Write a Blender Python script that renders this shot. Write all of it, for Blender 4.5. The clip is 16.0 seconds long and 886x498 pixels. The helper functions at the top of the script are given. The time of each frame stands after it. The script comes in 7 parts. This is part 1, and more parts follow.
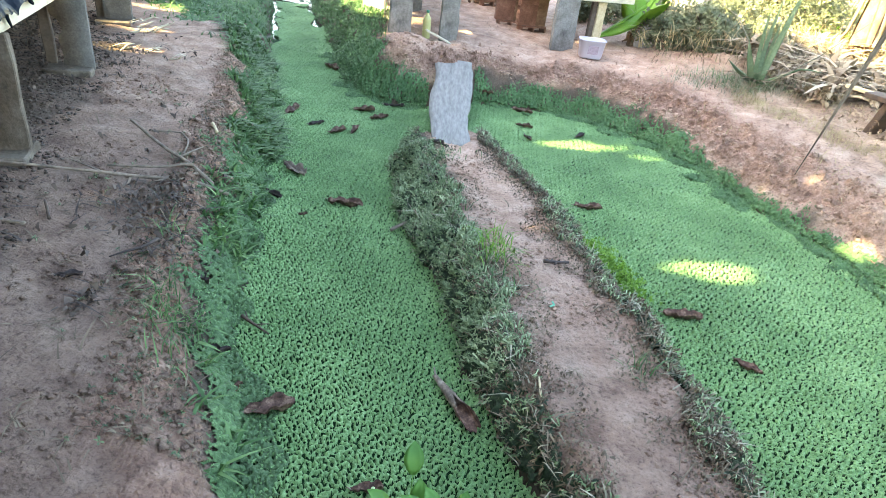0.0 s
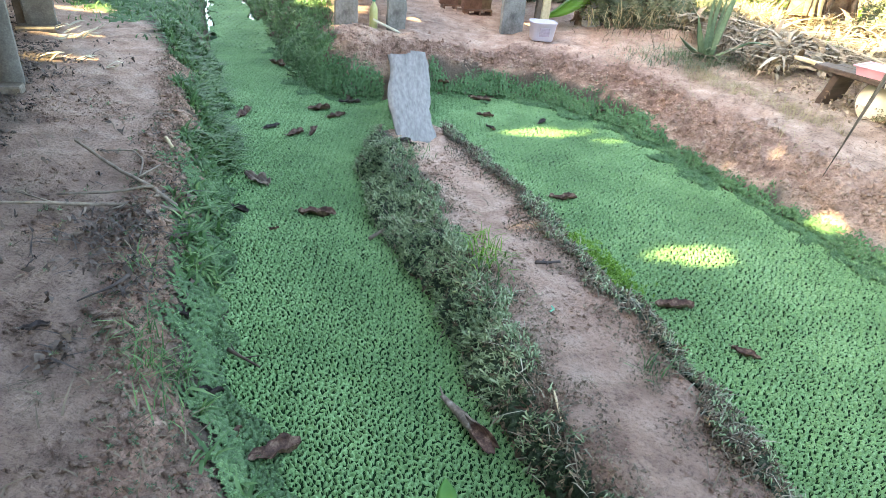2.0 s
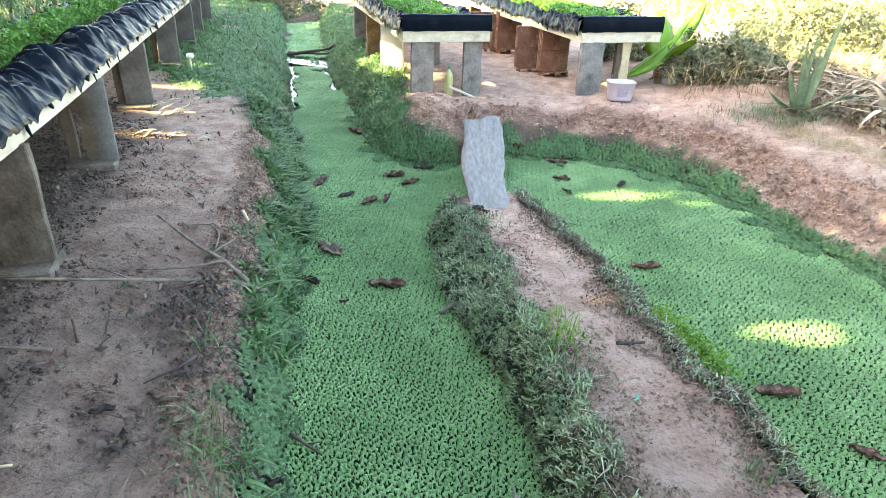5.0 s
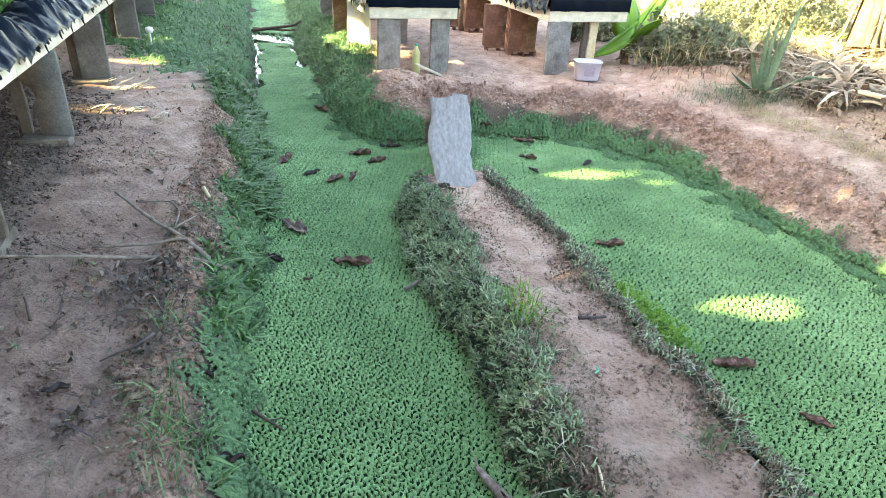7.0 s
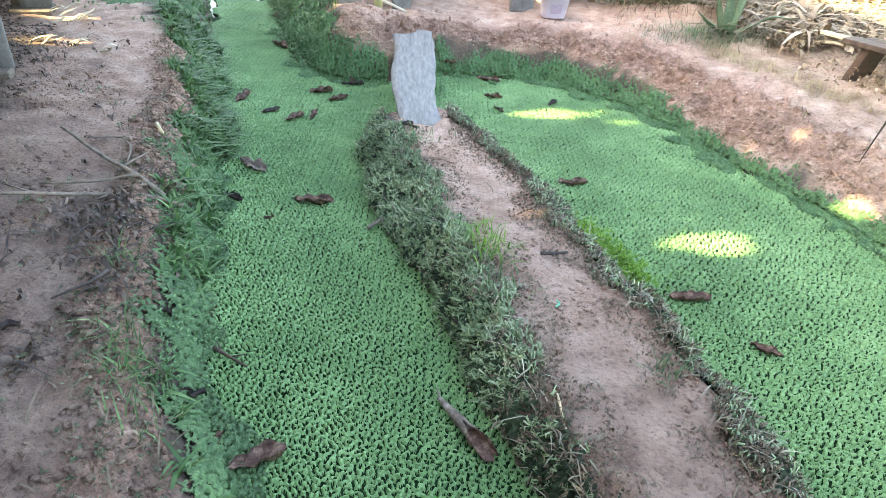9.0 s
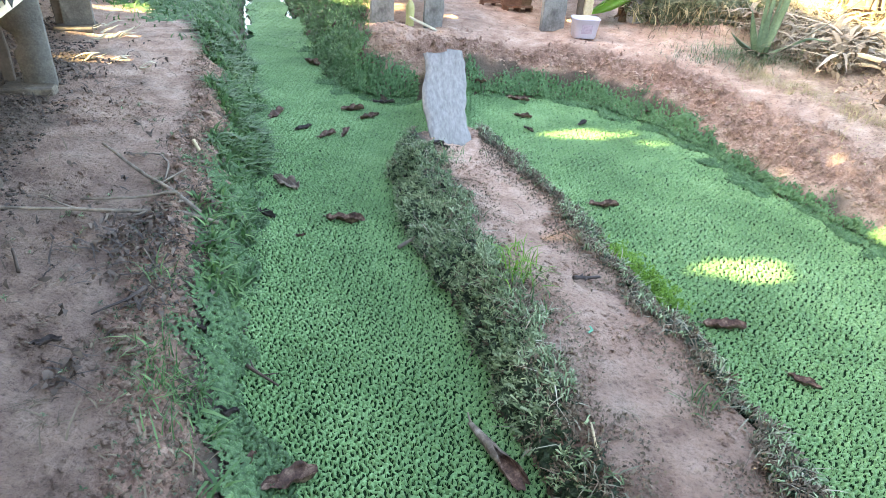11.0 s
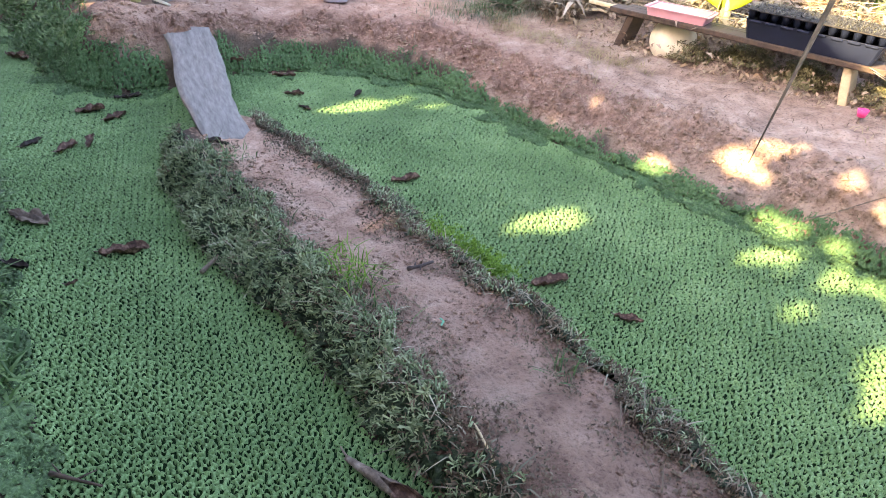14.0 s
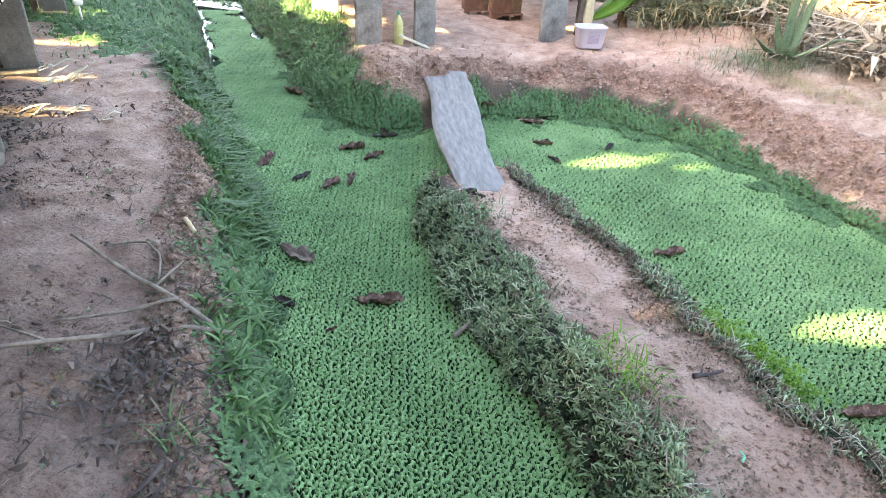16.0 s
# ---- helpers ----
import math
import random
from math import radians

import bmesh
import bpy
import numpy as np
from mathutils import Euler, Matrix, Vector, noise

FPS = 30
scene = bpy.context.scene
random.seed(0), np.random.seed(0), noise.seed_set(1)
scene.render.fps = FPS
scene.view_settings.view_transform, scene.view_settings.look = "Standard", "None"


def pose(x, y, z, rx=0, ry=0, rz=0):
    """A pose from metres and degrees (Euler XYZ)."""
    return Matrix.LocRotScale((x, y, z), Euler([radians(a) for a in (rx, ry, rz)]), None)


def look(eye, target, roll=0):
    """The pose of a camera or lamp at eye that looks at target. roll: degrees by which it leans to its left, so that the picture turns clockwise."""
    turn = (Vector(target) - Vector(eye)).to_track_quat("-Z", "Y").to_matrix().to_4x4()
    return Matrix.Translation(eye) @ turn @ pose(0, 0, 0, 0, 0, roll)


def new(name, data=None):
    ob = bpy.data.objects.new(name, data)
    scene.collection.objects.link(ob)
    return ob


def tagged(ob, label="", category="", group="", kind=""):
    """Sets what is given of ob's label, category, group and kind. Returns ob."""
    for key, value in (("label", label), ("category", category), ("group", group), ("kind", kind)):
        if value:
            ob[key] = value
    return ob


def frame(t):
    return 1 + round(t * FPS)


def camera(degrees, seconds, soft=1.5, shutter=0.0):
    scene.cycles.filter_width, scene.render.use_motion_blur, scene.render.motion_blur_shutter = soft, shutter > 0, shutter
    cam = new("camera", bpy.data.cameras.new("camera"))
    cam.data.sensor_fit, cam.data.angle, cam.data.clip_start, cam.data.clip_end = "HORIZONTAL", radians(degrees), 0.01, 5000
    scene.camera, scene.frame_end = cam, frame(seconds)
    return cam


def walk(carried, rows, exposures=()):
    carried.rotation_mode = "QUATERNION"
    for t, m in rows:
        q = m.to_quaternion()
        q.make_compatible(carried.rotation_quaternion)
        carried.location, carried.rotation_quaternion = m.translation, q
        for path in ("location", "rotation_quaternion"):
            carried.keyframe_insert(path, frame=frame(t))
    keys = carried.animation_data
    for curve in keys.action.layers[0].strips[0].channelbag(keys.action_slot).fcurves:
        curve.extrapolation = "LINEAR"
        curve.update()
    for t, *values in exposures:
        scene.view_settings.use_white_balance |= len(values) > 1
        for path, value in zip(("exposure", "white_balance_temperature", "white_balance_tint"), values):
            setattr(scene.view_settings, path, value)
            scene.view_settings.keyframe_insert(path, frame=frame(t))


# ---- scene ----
cam = camera(70.1, 16.0, soft=0.4)
PATH = [
    (0, (0.783, -0.809, 1.796), (0.421, 0.899, 0.82), 7.1),
    (0.5, (0.715, -0.773, 1.811), (0.461, 0.962, 0.849), 7.2),
    (1, (0.599, -0.722, 1.834), (0.459, 1.026, 0.872), 6.9),
    (1.5, (0.545, -0.734, 1.806), (0.398, 0.989, 0.8), 7.4),
    (2, (0.538, -0.686, 1.832), (0.352, 1.03, 0.822), 5.6),
    (2.5, (0.534, -0.614, 1.842), (0.258, 1.123, 0.89), 3.9),
    (3, (0.55, -0.567, 1.828), (0.185, 1.164, 0.895), 3.1),
    (3.5, (0.533, -0.535, 1.819), (0.094, 1.176, 0.88), 3.4),
    (4, (0.544, -0.506, 1.845), (0.12, 1.213, 0.915), 2.1),
    (4.2, (0.535, -0.503, 1.859), (0.079, 1.235, 0.98), 1.5),
    (6.3, (0.544, -0.519, 1.85), (0.154, 1.237, 0.976), 3.2),
    (6.5, (0.548, -0.515, 1.847), (0.176, 1.238, 0.958), 3.4),
    (7, (0.568, -0.508, 1.833), (0.214, 1.232, 0.913), 2.9),
    (7.5, (0.621, -0.513, 1.804), (0.353, 1.197, 0.803), 3.3),
    (8, (0.634, -0.518, 1.781), (0.442, 1.168, 0.721), 4.2),
    (8.5, (0.623, -0.509, 1.781), (0.459, 1.171, 0.709), 5.2),
    (9, (0.588, -0.507, 1.781), (0.362, 1.174, 0.72), 4.6),
    (9.5, (0.559, -0.511, 1.801), (0.274, 1.175, 0.764), 4.6),
    (9.7, (0.575, -0.513, 1.815), (0.248, 1.173, 0.789), 3.9),
    (11.8, (0.503, -0.447, 1.793), (0.287, 1.251, 0.759), 6.2),
    (12, (0.493, -0.385, 1.778), (0.433, 1.31, 0.719), 6.0),
    (12.5, (0.436, -0.302, 1.813), (0.679, 1.333, 0.687), 4.0),
    (13, (0.413, -0.272, 1.817), (0.828, 1.327, 0.69), 5.6),
    (13.5, (0.349, -0.249, 1.819), (0.757, 1.394, 0.753), 5.6),
    (14, (0.297, -0.227, 1.829), (0.703, 1.407, 0.748), 5.7),
    (14.5, (0.169, -0.103, 1.806), (0.405, 1.585, 0.76), 5.6),
    (15, (0.062, 0.033, 1.819), (0.176, 1.74, 0.783), 3.6),
    (15.5, (-0.023, 0.128, 1.796), (-0.076, 1.819, 0.728), 2.8),
    (16, (-0.053, 0.149, 1.818), (-0.231, 1.854, 0.788), 2.5),
]
walk(cam, [(t, look(eye, target, roll)) for t, eye, target, roll in PATH],
     [(0, 4.66, 7780, 7), (0.5, 4.64, 7780, 7), (1.0, 4.46, 7780, 7), (2.0, 4.54, 7780, 7), (3.0, 4.66, 7900, 8), (3.5, 4.76, 7900, 9), (4.2, 4.74, 7900, 8), (6.5, 4.56, 7900, 8), (8.0, 4.73, 7900, 9),
      (9.5, 4.74, 7900, 10), (12.0, 4.72, 7700, 10), (12.5, 4.59, 7700, 11), (13.0, 4.29, 7780, 14), (13.5, 4.06, 7750, 23), (14.0, 4.12, 7750, 24), (14.5, 4.29, 7730, 26), (15.0, 4.66, 7700, 26), (16.0, 4.68, 7900, 15)])

# ---- world, sun, exposure ----
SUN_ELEV, SUN_AZ = radians(25), (-0.90, -0.43)          # the way to the sun, on the ground
_n = math.hypot(*SUN_AZ)
SUN_DIR = Vector((SUN_AZ[0] / _n * math.cos(SUN_ELEV), SUN_AZ[1] / _n * math.cos(SUN_ELEV), math.sin(SUN_ELEV)))
world = bpy.data.worlds.new("world")
scene.world = world
world.use_nodes = True
_bg = world.node_tree.nodes["Background"]
_sky = world.node_tree.nodes.new("ShaderNodeTexSky")
_sky.sky_type, _sky.sun_disc = 'NISHITA', False
_sky.sun_elevation, _sky.sun_rotation = SUN_ELEV, math.atan2(SUN_DIR.x, SUN_DIR.y)
_sky.dust_density = 2.0
world.node_tree.links.new(_sky.outputs[0], _bg.inputs[0])
_bg.inputs[1].default_value = 0.07
_sun = bpy.data.lights.new("sun", 'SUN')
_sun.energy, _sun.angle, _sun.color = 2.7, radians(0.55), (1.0, 0.88, 0.52)
sun = new("sun", _sun)
sun.matrix_world = look(SUN_DIR * 40, (0, 0, 0))

rng = np.random.default_rng(11)


# ---- materials ----
def mat(name, rough=0.8, metal=0.0):
    m = bpy.data.materials.new(name)
    m.use_nodes = True
    nt = m.node_tree
    b = nt.nodes["Principled BSDF"]
    b.inputs["Roughness"].default_value, b.inputs["Metallic"].default_value = rough, metal
    return m, nt, b


def noise_node(nt, scale, detail=6.0, rough=0.6, vec=None, kind="ShaderNodeTexNoise"):
    n = nt.nodes.new(kind)
    n.inputs["Scale"].default_value = scale
    if kind == "ShaderNodeTexNoise":
        n.inputs["Detail"].default_value, n.inputs["Roughness"].default_value = detail, rough
    if vec is not None:
        nt.links.new(vec, n.inputs["Vector"])
    return n


def ramp(nt, fac, stops):
    r = nt.nodes.new("ShaderNodeValToRGB")
    el = r.color_ramp.elements
    while len(el) < len(stops):
        el.new(0.5)
    for e, (p, c) in zip(el, stops):
        e.position, e.color = p, (*c, 1)
    nt.links.new(fac, r.inputs[0])
    return r.outputs[0]


def mixc(nt, fac, a, b, mode='MIX'):
    m = nt.nodes.new("ShaderNodeMix")
    m.data_type, m.blend_type = 'RGBA', mode
    for sock, val in ((m.inputs[0], fac), (m.inputs[6], a), (m.inputs[7], b)):
        if isinstance(val, (int, float)):
            sock.default_value = val
        elif isinstance(val, tuple):
            sock.default_value = (*val, 1)
        else:
            nt.links.new(val, sock)
    return m.outputs[2]


def where(nt):
    return nt.nodes.new("ShaderNodeNewGeometry").outputs["Position"]


def own(nt):
    return nt.nodes.new("ShaderNodeTexCoord").outputs["Object"]


def bump(nt, b, height, strength=0.5, dist=0.01):
    n = nt.nodes.new("ShaderNodeBump")
    n.inputs["Strength"].default_value, n.inputs["Distance"].default_value = strength, dist
    nt.links.new(height, n.inputs["Height"])
    nt.links.new(n.outputs[0], b.inputs["Normal"])


def rangemap(nt, val, a, b, c=0.0, d=1.0):
    n = nt.nodes.new("ShaderNodeMapRange")
    for s, v in zip(n.inputs[1:5], (a, b, c, d)):
        s.default_value = v
    nt.links.new(val, n.inputs[0])
    return n.outputs[0]


def rough_stuff(name, dark, mid, light, scale, rough=0.85, fine=60.0, strength=0.5, dist=0.01, object_space=True, spec=0.3):
    """A surface with a broad mottling and a fine grain."""
    m, nt, b = mat(name, rough)
    p = own(nt) if object_space else where(nt)
    n1, n2 = noise_node(nt, scale, 5, 0.6, p), noise_node(nt, fine, 4, 0.65, p)
    c = ramp(nt, n1.outputs[0], [(0.3, dark), (0.52, mid), (0.72, light)])
    g = ramp(nt, n2.outputs[0], [(0.3, (0.6, 0.6, 0.6)), (0.7, (1.15, 1.15, 1.15))])
    nt.links.new(mixc(nt, 0.8, c, g, 'MULTIPLY'), b.inputs["Base Color"])
    b.inputs["Specular IOR Level"].default_value = spec
    bump(nt, b, n2.outputs[0], strength, dist)
    return m


def leafy(name, cols, rough=0.55, patch=1.2, spec=0.35, thin=0.0):
    """Small leaves: each island its own shade, with broad drifts of colour."""
    m, nt, b = mat(name, rough)
    g = nt.nodes.new("ShaderNodeNewGeometry")
    n1 = noise_node(nt, patch, 4, 0.6, g.outputs["Position"])
    f = nt.nodes.new("ShaderNodeMath")
    f.operation = 'MULTIPLY_ADD'
    f.inputs[1].default_value, f.use_clamp = 0.55, True
    nt.links.new(g.outputs["Random Per Island"], f.inputs[0])
    nt.links.new(rangemap(nt, n1.outputs[0], 0.3, 0.7, 0.0, 0.45), f.inputs[2])
    k = len(cols) - 1
    c = ramp(nt, f.outputs[0], [(i / k, c) for i, c in enumerate(cols)])
    nt.links.new(c, b.inputs["Base Color"])
    b.inputs["Specular IOR Level"].default_value = spec
    if thin:
        t = nt.nodes.new("ShaderNodeBsdfTranslucent")
        s = nt.nodes.new("ShaderNodeMixShader")
        s.inputs[0].default_value = thin
        nt.links.new(c, t.inputs[0])
        nt.links.new(b.outputs[0], s.inputs[1])
        nt.links.new(t.outputs[0], s.inputs[2])
        nt.links.new(s.outputs[0], nt.nodes["Material Output"].inputs[0])
    return m


def fernlike(name, cols, rough=0.55, patch=1.6, fine=75.0, spec=0.3):
    """A closed mat of tiny leaves: broad drifts of colour and a fine speckle."""
    m, nt, b = mat(name, rough)
    p = where(nt)
    n1, n2 = noise_node(nt, patch, 4, 0.6, p), noise_node(nt, fine, 3, 0.7, p)
    f = nt.nodes.new("ShaderNodeMath")
    f.operation, f.use_clamp = 'MULTIPLY_ADD', True
    f.inputs[1].default_value = 0.45
    nt.links.new(rangemap(nt, n1.outputs[0], 0.3, 0.7), f.inputs[0])
    nt.links.new(rangemap(nt, n2.outputs[0], 0.3, 0.7, 0.0, 0.55), f.inputs[2])
    k = len(cols) - 1
    nt.links.new(ramp(nt, f.outputs[0], [(i / k, c) for i, c in enumerate(cols)]), b.inputs["Base Color"])
    b.inputs["Specular IOR Level"].default_value = spec
    bump(nt, b, n2.outputs[0], 0.8, 0.012)
    return m


def soil_material():
    m, nt, b = mat("soil", 0.9)
    p = where(nt)
    sep = nt.nodes.new("ShaderNodeSeparateXYZ")
    nt.links.new(p, sep.inputs[0])
    big, mid, fine = noise_node(nt, 0.9, 5, 0.6, p), noise_node(nt, 6.0, 6, 0.65, p), noise_node(nt, 55.0, 5, 0.7, p)
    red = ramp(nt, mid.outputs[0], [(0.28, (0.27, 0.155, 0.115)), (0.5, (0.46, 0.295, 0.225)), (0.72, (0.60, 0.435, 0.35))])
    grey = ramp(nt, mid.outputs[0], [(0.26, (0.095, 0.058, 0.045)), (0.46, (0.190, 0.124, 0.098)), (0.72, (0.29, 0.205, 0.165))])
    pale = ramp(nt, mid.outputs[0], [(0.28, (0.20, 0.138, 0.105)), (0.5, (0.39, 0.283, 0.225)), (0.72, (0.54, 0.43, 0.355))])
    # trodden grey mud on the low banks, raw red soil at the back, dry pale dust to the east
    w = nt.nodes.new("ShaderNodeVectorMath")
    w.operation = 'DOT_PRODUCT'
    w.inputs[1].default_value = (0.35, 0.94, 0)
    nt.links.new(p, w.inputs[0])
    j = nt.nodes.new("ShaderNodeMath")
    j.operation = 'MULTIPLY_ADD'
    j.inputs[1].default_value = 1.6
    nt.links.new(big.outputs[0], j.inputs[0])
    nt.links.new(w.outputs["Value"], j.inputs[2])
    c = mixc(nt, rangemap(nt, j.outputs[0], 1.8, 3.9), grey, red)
    e = nt.nodes.new("ShaderNodeMath")
    e.operation = 'MULTIPLY_ADD'
    e.inputs[1].default_value = 1.2
    nt.links.new(big.outputs[0], e.inputs[0])
    nt.links.new(sep.outputs[0], e.inputs[2])
    c = mixc(nt, rangemap(nt, e.outputs[0], 2.1, 3.4), c, pale)
    # damp dark patches and crumbs
    damp = noise_node(nt, 2.3, 6, 0.7, p)
    c = mixc(nt, rangemap(nt, damp.outputs[0], 0.54, 0.70, 0.0, 0.36), c, (0.085, 0.055, 0.042))
    g = ramp(nt, fine.outputs[0], [(0.34, (0.42, 0.40, 0.39)), (0.46, (0.98, 0.98, 0.98)), (0.72, (1.2, 1.19, 1.18))])
    c = mixc(nt, 0.85, c, g, 'MULTIPLY')
    # raw red subsoil where the banks are freshly dug
    raw = nt.nodes.new("ShaderNodeAttribute")
    raw.attribute_name = "raw"
    dug = noise_node(nt, 16.0, 6, 0.7, p)
    sub = ramp(nt, dug.outputs[0], [(0.30, (0.090, 0.042, 0.031)), (0.5, (0.285, 0.158, 0.118)), (0.70, (0.50, 0.335, 0.27))])
    c = mixc(nt, rangemap(nt, raw.outputs["Fac"], 0.0, 1.0, 0.0, 0.82), c, sub)
    # near-black shore mud, carried under the weeds as their gap shade, and under the bed
    dark_ground = nt.nodes.new("ShaderNodeAttribute")
    dark_ground.attribute_name = "dark_ground"
    c = mixc(nt, dark_ground.outputs["Fac"], c, (0.040, 0.034, 0.026))
    nt.links.new(c, b.inputs["Base Color"])
    nt.links.new(rangemap(nt, damp.outputs[0], 0.45, 0.7, 0.92, 0.62), b.inputs["Roughness"])
    b.inputs["Specular IOR Level"].default_value = 0.3
    h = nt.nodes.new("ShaderNodeMath")
    h.operation = 'MULTIPLY_ADD'
    h.inputs[1].default_value = 0.35
    nt.links.new(fine.outputs[0], h.inputs[0])
    nt.links.new(mid.outputs[0], h.inputs[2])
    # raw, freshly broken clay: angular crumbs with dark joints
    wv = nt.nodes.new("ShaderNodeVectorMath")
    wv.operation = 'MULTIPLY_ADD'
    wn = noise_node(nt, 14.0, 3, 0.6, p)
    wv.inputs[1].default_value = (0.08, 0.08, 0.08)
    nt.links.new(wn.outputs["Color"], wv.inputs[0])
    nt.links.new(p, wv.inputs[2])
    vo = nt.nodes.new("ShaderNodeTexVoronoi")
    vo.inputs["Scale"].default_value = 44.0
    nt.links.new(wv.outputs[0], vo.inputs["Vector"])
    lift = nt.nodes.new("ShaderNodeMath")
    lift.operation = 'MULTIPLY'
    nt.links.new(raw.outputs["Fac"], lift.inputs[0])
    nt.links.new(rangemap(nt, vo.outputs["Distance"], 0.0, 0.8, 0.45, 0.0), lift.inputs[1])
    tot = nt.nodes.new("ShaderNodeMath")
    tot.operation = 'ADD'
    nt.links.new(h.outputs[0], tot.inputs[0])
    nt.links.new(lift.outputs[0], tot.inputs[1])
    bump(nt, b, tot.outputs[0], 1.0, 0.05)
    return m


def wood_material(name, dark, light, rough=0.75, stretch=(14, 1.2, 14), spots=True):
    m, nt, b = mat(name, rough)
    mp = nt.nodes.new("ShaderNodeMapping")
    mp.inputs["Scale"].default_value = stretch
    nt.links.new(own(nt), mp.inputs[0])
    n1, n2 = noise_node(nt, 1.6, 8, 0.7, mp.outputs[0]), noise_node(nt, 5.0, 4, 0.6, own(nt))
    c = ramp(nt, n1.outputs[0], [(0.3, dark), (0.68, light)])
    if spots:
        c = mixc(nt, rangemap(nt, n2.outputs[0], 0.55, 0.75, 0, 0.6), c, tuple(x * 0.55 for x in dark))
    nt.links.new(c, b.inputs["Base Color"])
    bump(nt, b, n1.outputs[0], 0.6, 0.006)
    return m


def plain(name, col, rough=0.5, vary=0.25, scale=9.0, metal=0.0, strength=0.15):
    """A paint or plastic with dirt on it."""
    m, nt, b = mat(name, rough, metal)
    n1, n2 = noise_node(nt, scale, 6, 0.65, own(nt)), noise_node(nt, scale * 9, 3, 0.6, own(nt))
    c = ramp(nt, n1.outputs[0], [(0.35, tuple(x * (1 - vary) for x in col)), (0.6, col)])
    nt.links.new(c, b.inputs["Base Color"])
    nt.links.new(rangemap(nt, n2.outputs[0], 0.3, 0.7, rough * 0.8, min(1, rough * 1.3)), b.inputs["Roughness"])
    bump(nt, b, n2.outputs[0], strength, 0.004)
    return m


SOIL = soil_material()
AZOLLA = leafy("azolla", [(0.070, 0.145, 0.056), (0.152, 0.285, 0.113), (0.285, 0.47, 0.205)], 0.5, 1.6)
FERNSHEET = fernlike("fern_sheet", [(0.062, 0.136, 0.050), (0.156, 0.298, 0.116), (0.34, 0.54, 0.245)], 0.5, 1.6, 95.0)
# base of the dike weed, near-black: shade between its leaves put into the colour
CREEPER_SHADE = fernlike("creeper_shade", [(0.006, 0.010, 0.005), (0.021, 0.037, 0.018), (0.070, 0.108, 0.056)], 0.6, 2.5)
BANKWEED = fernlike("bank_weed", [(0.022, 0.056, 0.022), (0.068, 0.152, 0.060), (0.16, 0.30, 0.125)], 0.55, 3.5)
SHOREWEED = fernlike("shore_weed", [(0.020, 0.046, 0.019), (0.060, 0.122, 0.050), (0.165, 0.285, 0.118)], 0.55, 4.5)
TURF = fernlike("turf", [(0.018, 0.044, 0.017), (0.056, 0.122, 0.044), (0.14, 0.23, 0.09)], 0.7, 1.2, 30.0)
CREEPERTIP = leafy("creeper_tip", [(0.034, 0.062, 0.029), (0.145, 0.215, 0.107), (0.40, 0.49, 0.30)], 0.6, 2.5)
WEEDTIP = leafy("weed_tip", [(0.034, 0.076, 0.030), (0.090, 0.185, 0.075), (0.21, 0.36, 0.155)], 0.55, 2.0)
SPRIG = leafy("sprig", [(0.010, 0.022, 0.011), (0.035, 0.08, 0.036), (0.11, 0.21, 0.10)], 0.55, 2.0)
DRYSTEM = leafy("dry_stem", [(0.05, 0.036, 0.026), (0.13, 0.098, 0.068), (0.28, 0.225, 0.16)], 0.8, 2.0)
GRASS = leafy("grass", [(0.020, 0.052, 0.018), (0.066, 0.155, 0.052), (0.23, 0.37, 0.15)], 0.5, 1.5, thin=0.25)
HERB = leafy("herb", [(0.05, 0.13, 0.014), (0.11, 0.24, 0.026), (0.22, 0.40, 0.05)], 0.5, 3.0, thin=0.3)
PALESTEM = leafy("pale_stem", [(0.08, 0.085, 0.055), (0.22, 0.215, 0.155), (0.44, 0.41, 0.32)], 0.75, 2.0)
DRYGRASS = leafy("dry_grass", [(0.20, 0.16, 0.09), (0.36, 0.30, 0.17), (0.50, 0.44, 0.27)], 0.7, 1.5, thin=0.2)
STALKS = leafy("dry_stalk_tangle", [(0.07, 0.052, 0.034), (0.19, 0.15, 0.10), (0.40, 0.33, 0.24)], 0.75, 1.5)
SHRUBLEAF = leafy("shrub_leaf", [(0.075, 0.09, 0.05), (0.13, 0.15, 0.085), (0.22, 0.235, 0.145)], 0.5, 2.0, thin=0.3)
DUSTYWEED = leafy("dusty_weed", [(0.07, 0.065, 0.035), (0.15, 0.14, 0.07), (0.30, 0.27, 0.15)], 0.6, 2.0, thin=0.2)
CANOPY = leafy("canopy_leaf", [(0.03, 0.07, 0.02), (0.05, 0.12, 0.03), (0.09, 0.17, 0.05)], 0.5, 0.6)
LETTUCE = leafy("bed_leaf", [(0.06, 0.18, 0.03), (0.11, 0.28, 0.05), (0.2, 0.40, 0.09)], 0.5, 2.5, thin=0.3)
LITTER = leafy("litter", [(0.12, 0.075, 0.05), (0.30, 0.22, 0.15), (0.58, 0.50, 0.40)], 0.8, 2.0)
CRUMB = rough_stuff("clod", (0.13, 0.075, 0.055), (0.26, 0.16, 0.12), (0.38, 0.26, 0.20), 3.0, 0.95, 70, object_space=False)
BARK = rough_stuff("bark", (0.07, 0.055, 0.045), (0.13, 0.10, 0.08), (0.20, 0.165, 0.13), 3.0, 0.9, 30)
CONCRETE = rough_stuff("concrete", (0.07, 0.065, 0.06), (0.14, 0.133, 0.125), (0.20, 0.19, 0.18), 3.5, 0.85, 90, 0.4, 0.006)
CONCRETE_PALE = rough_stuff("pale_concrete", (0.10, 0.095, 0.088), (0.215, 0.205, 0.195), (0.30, 0.288, 0.275), 7.0, 0.85, 60, 0.4, 0.006)
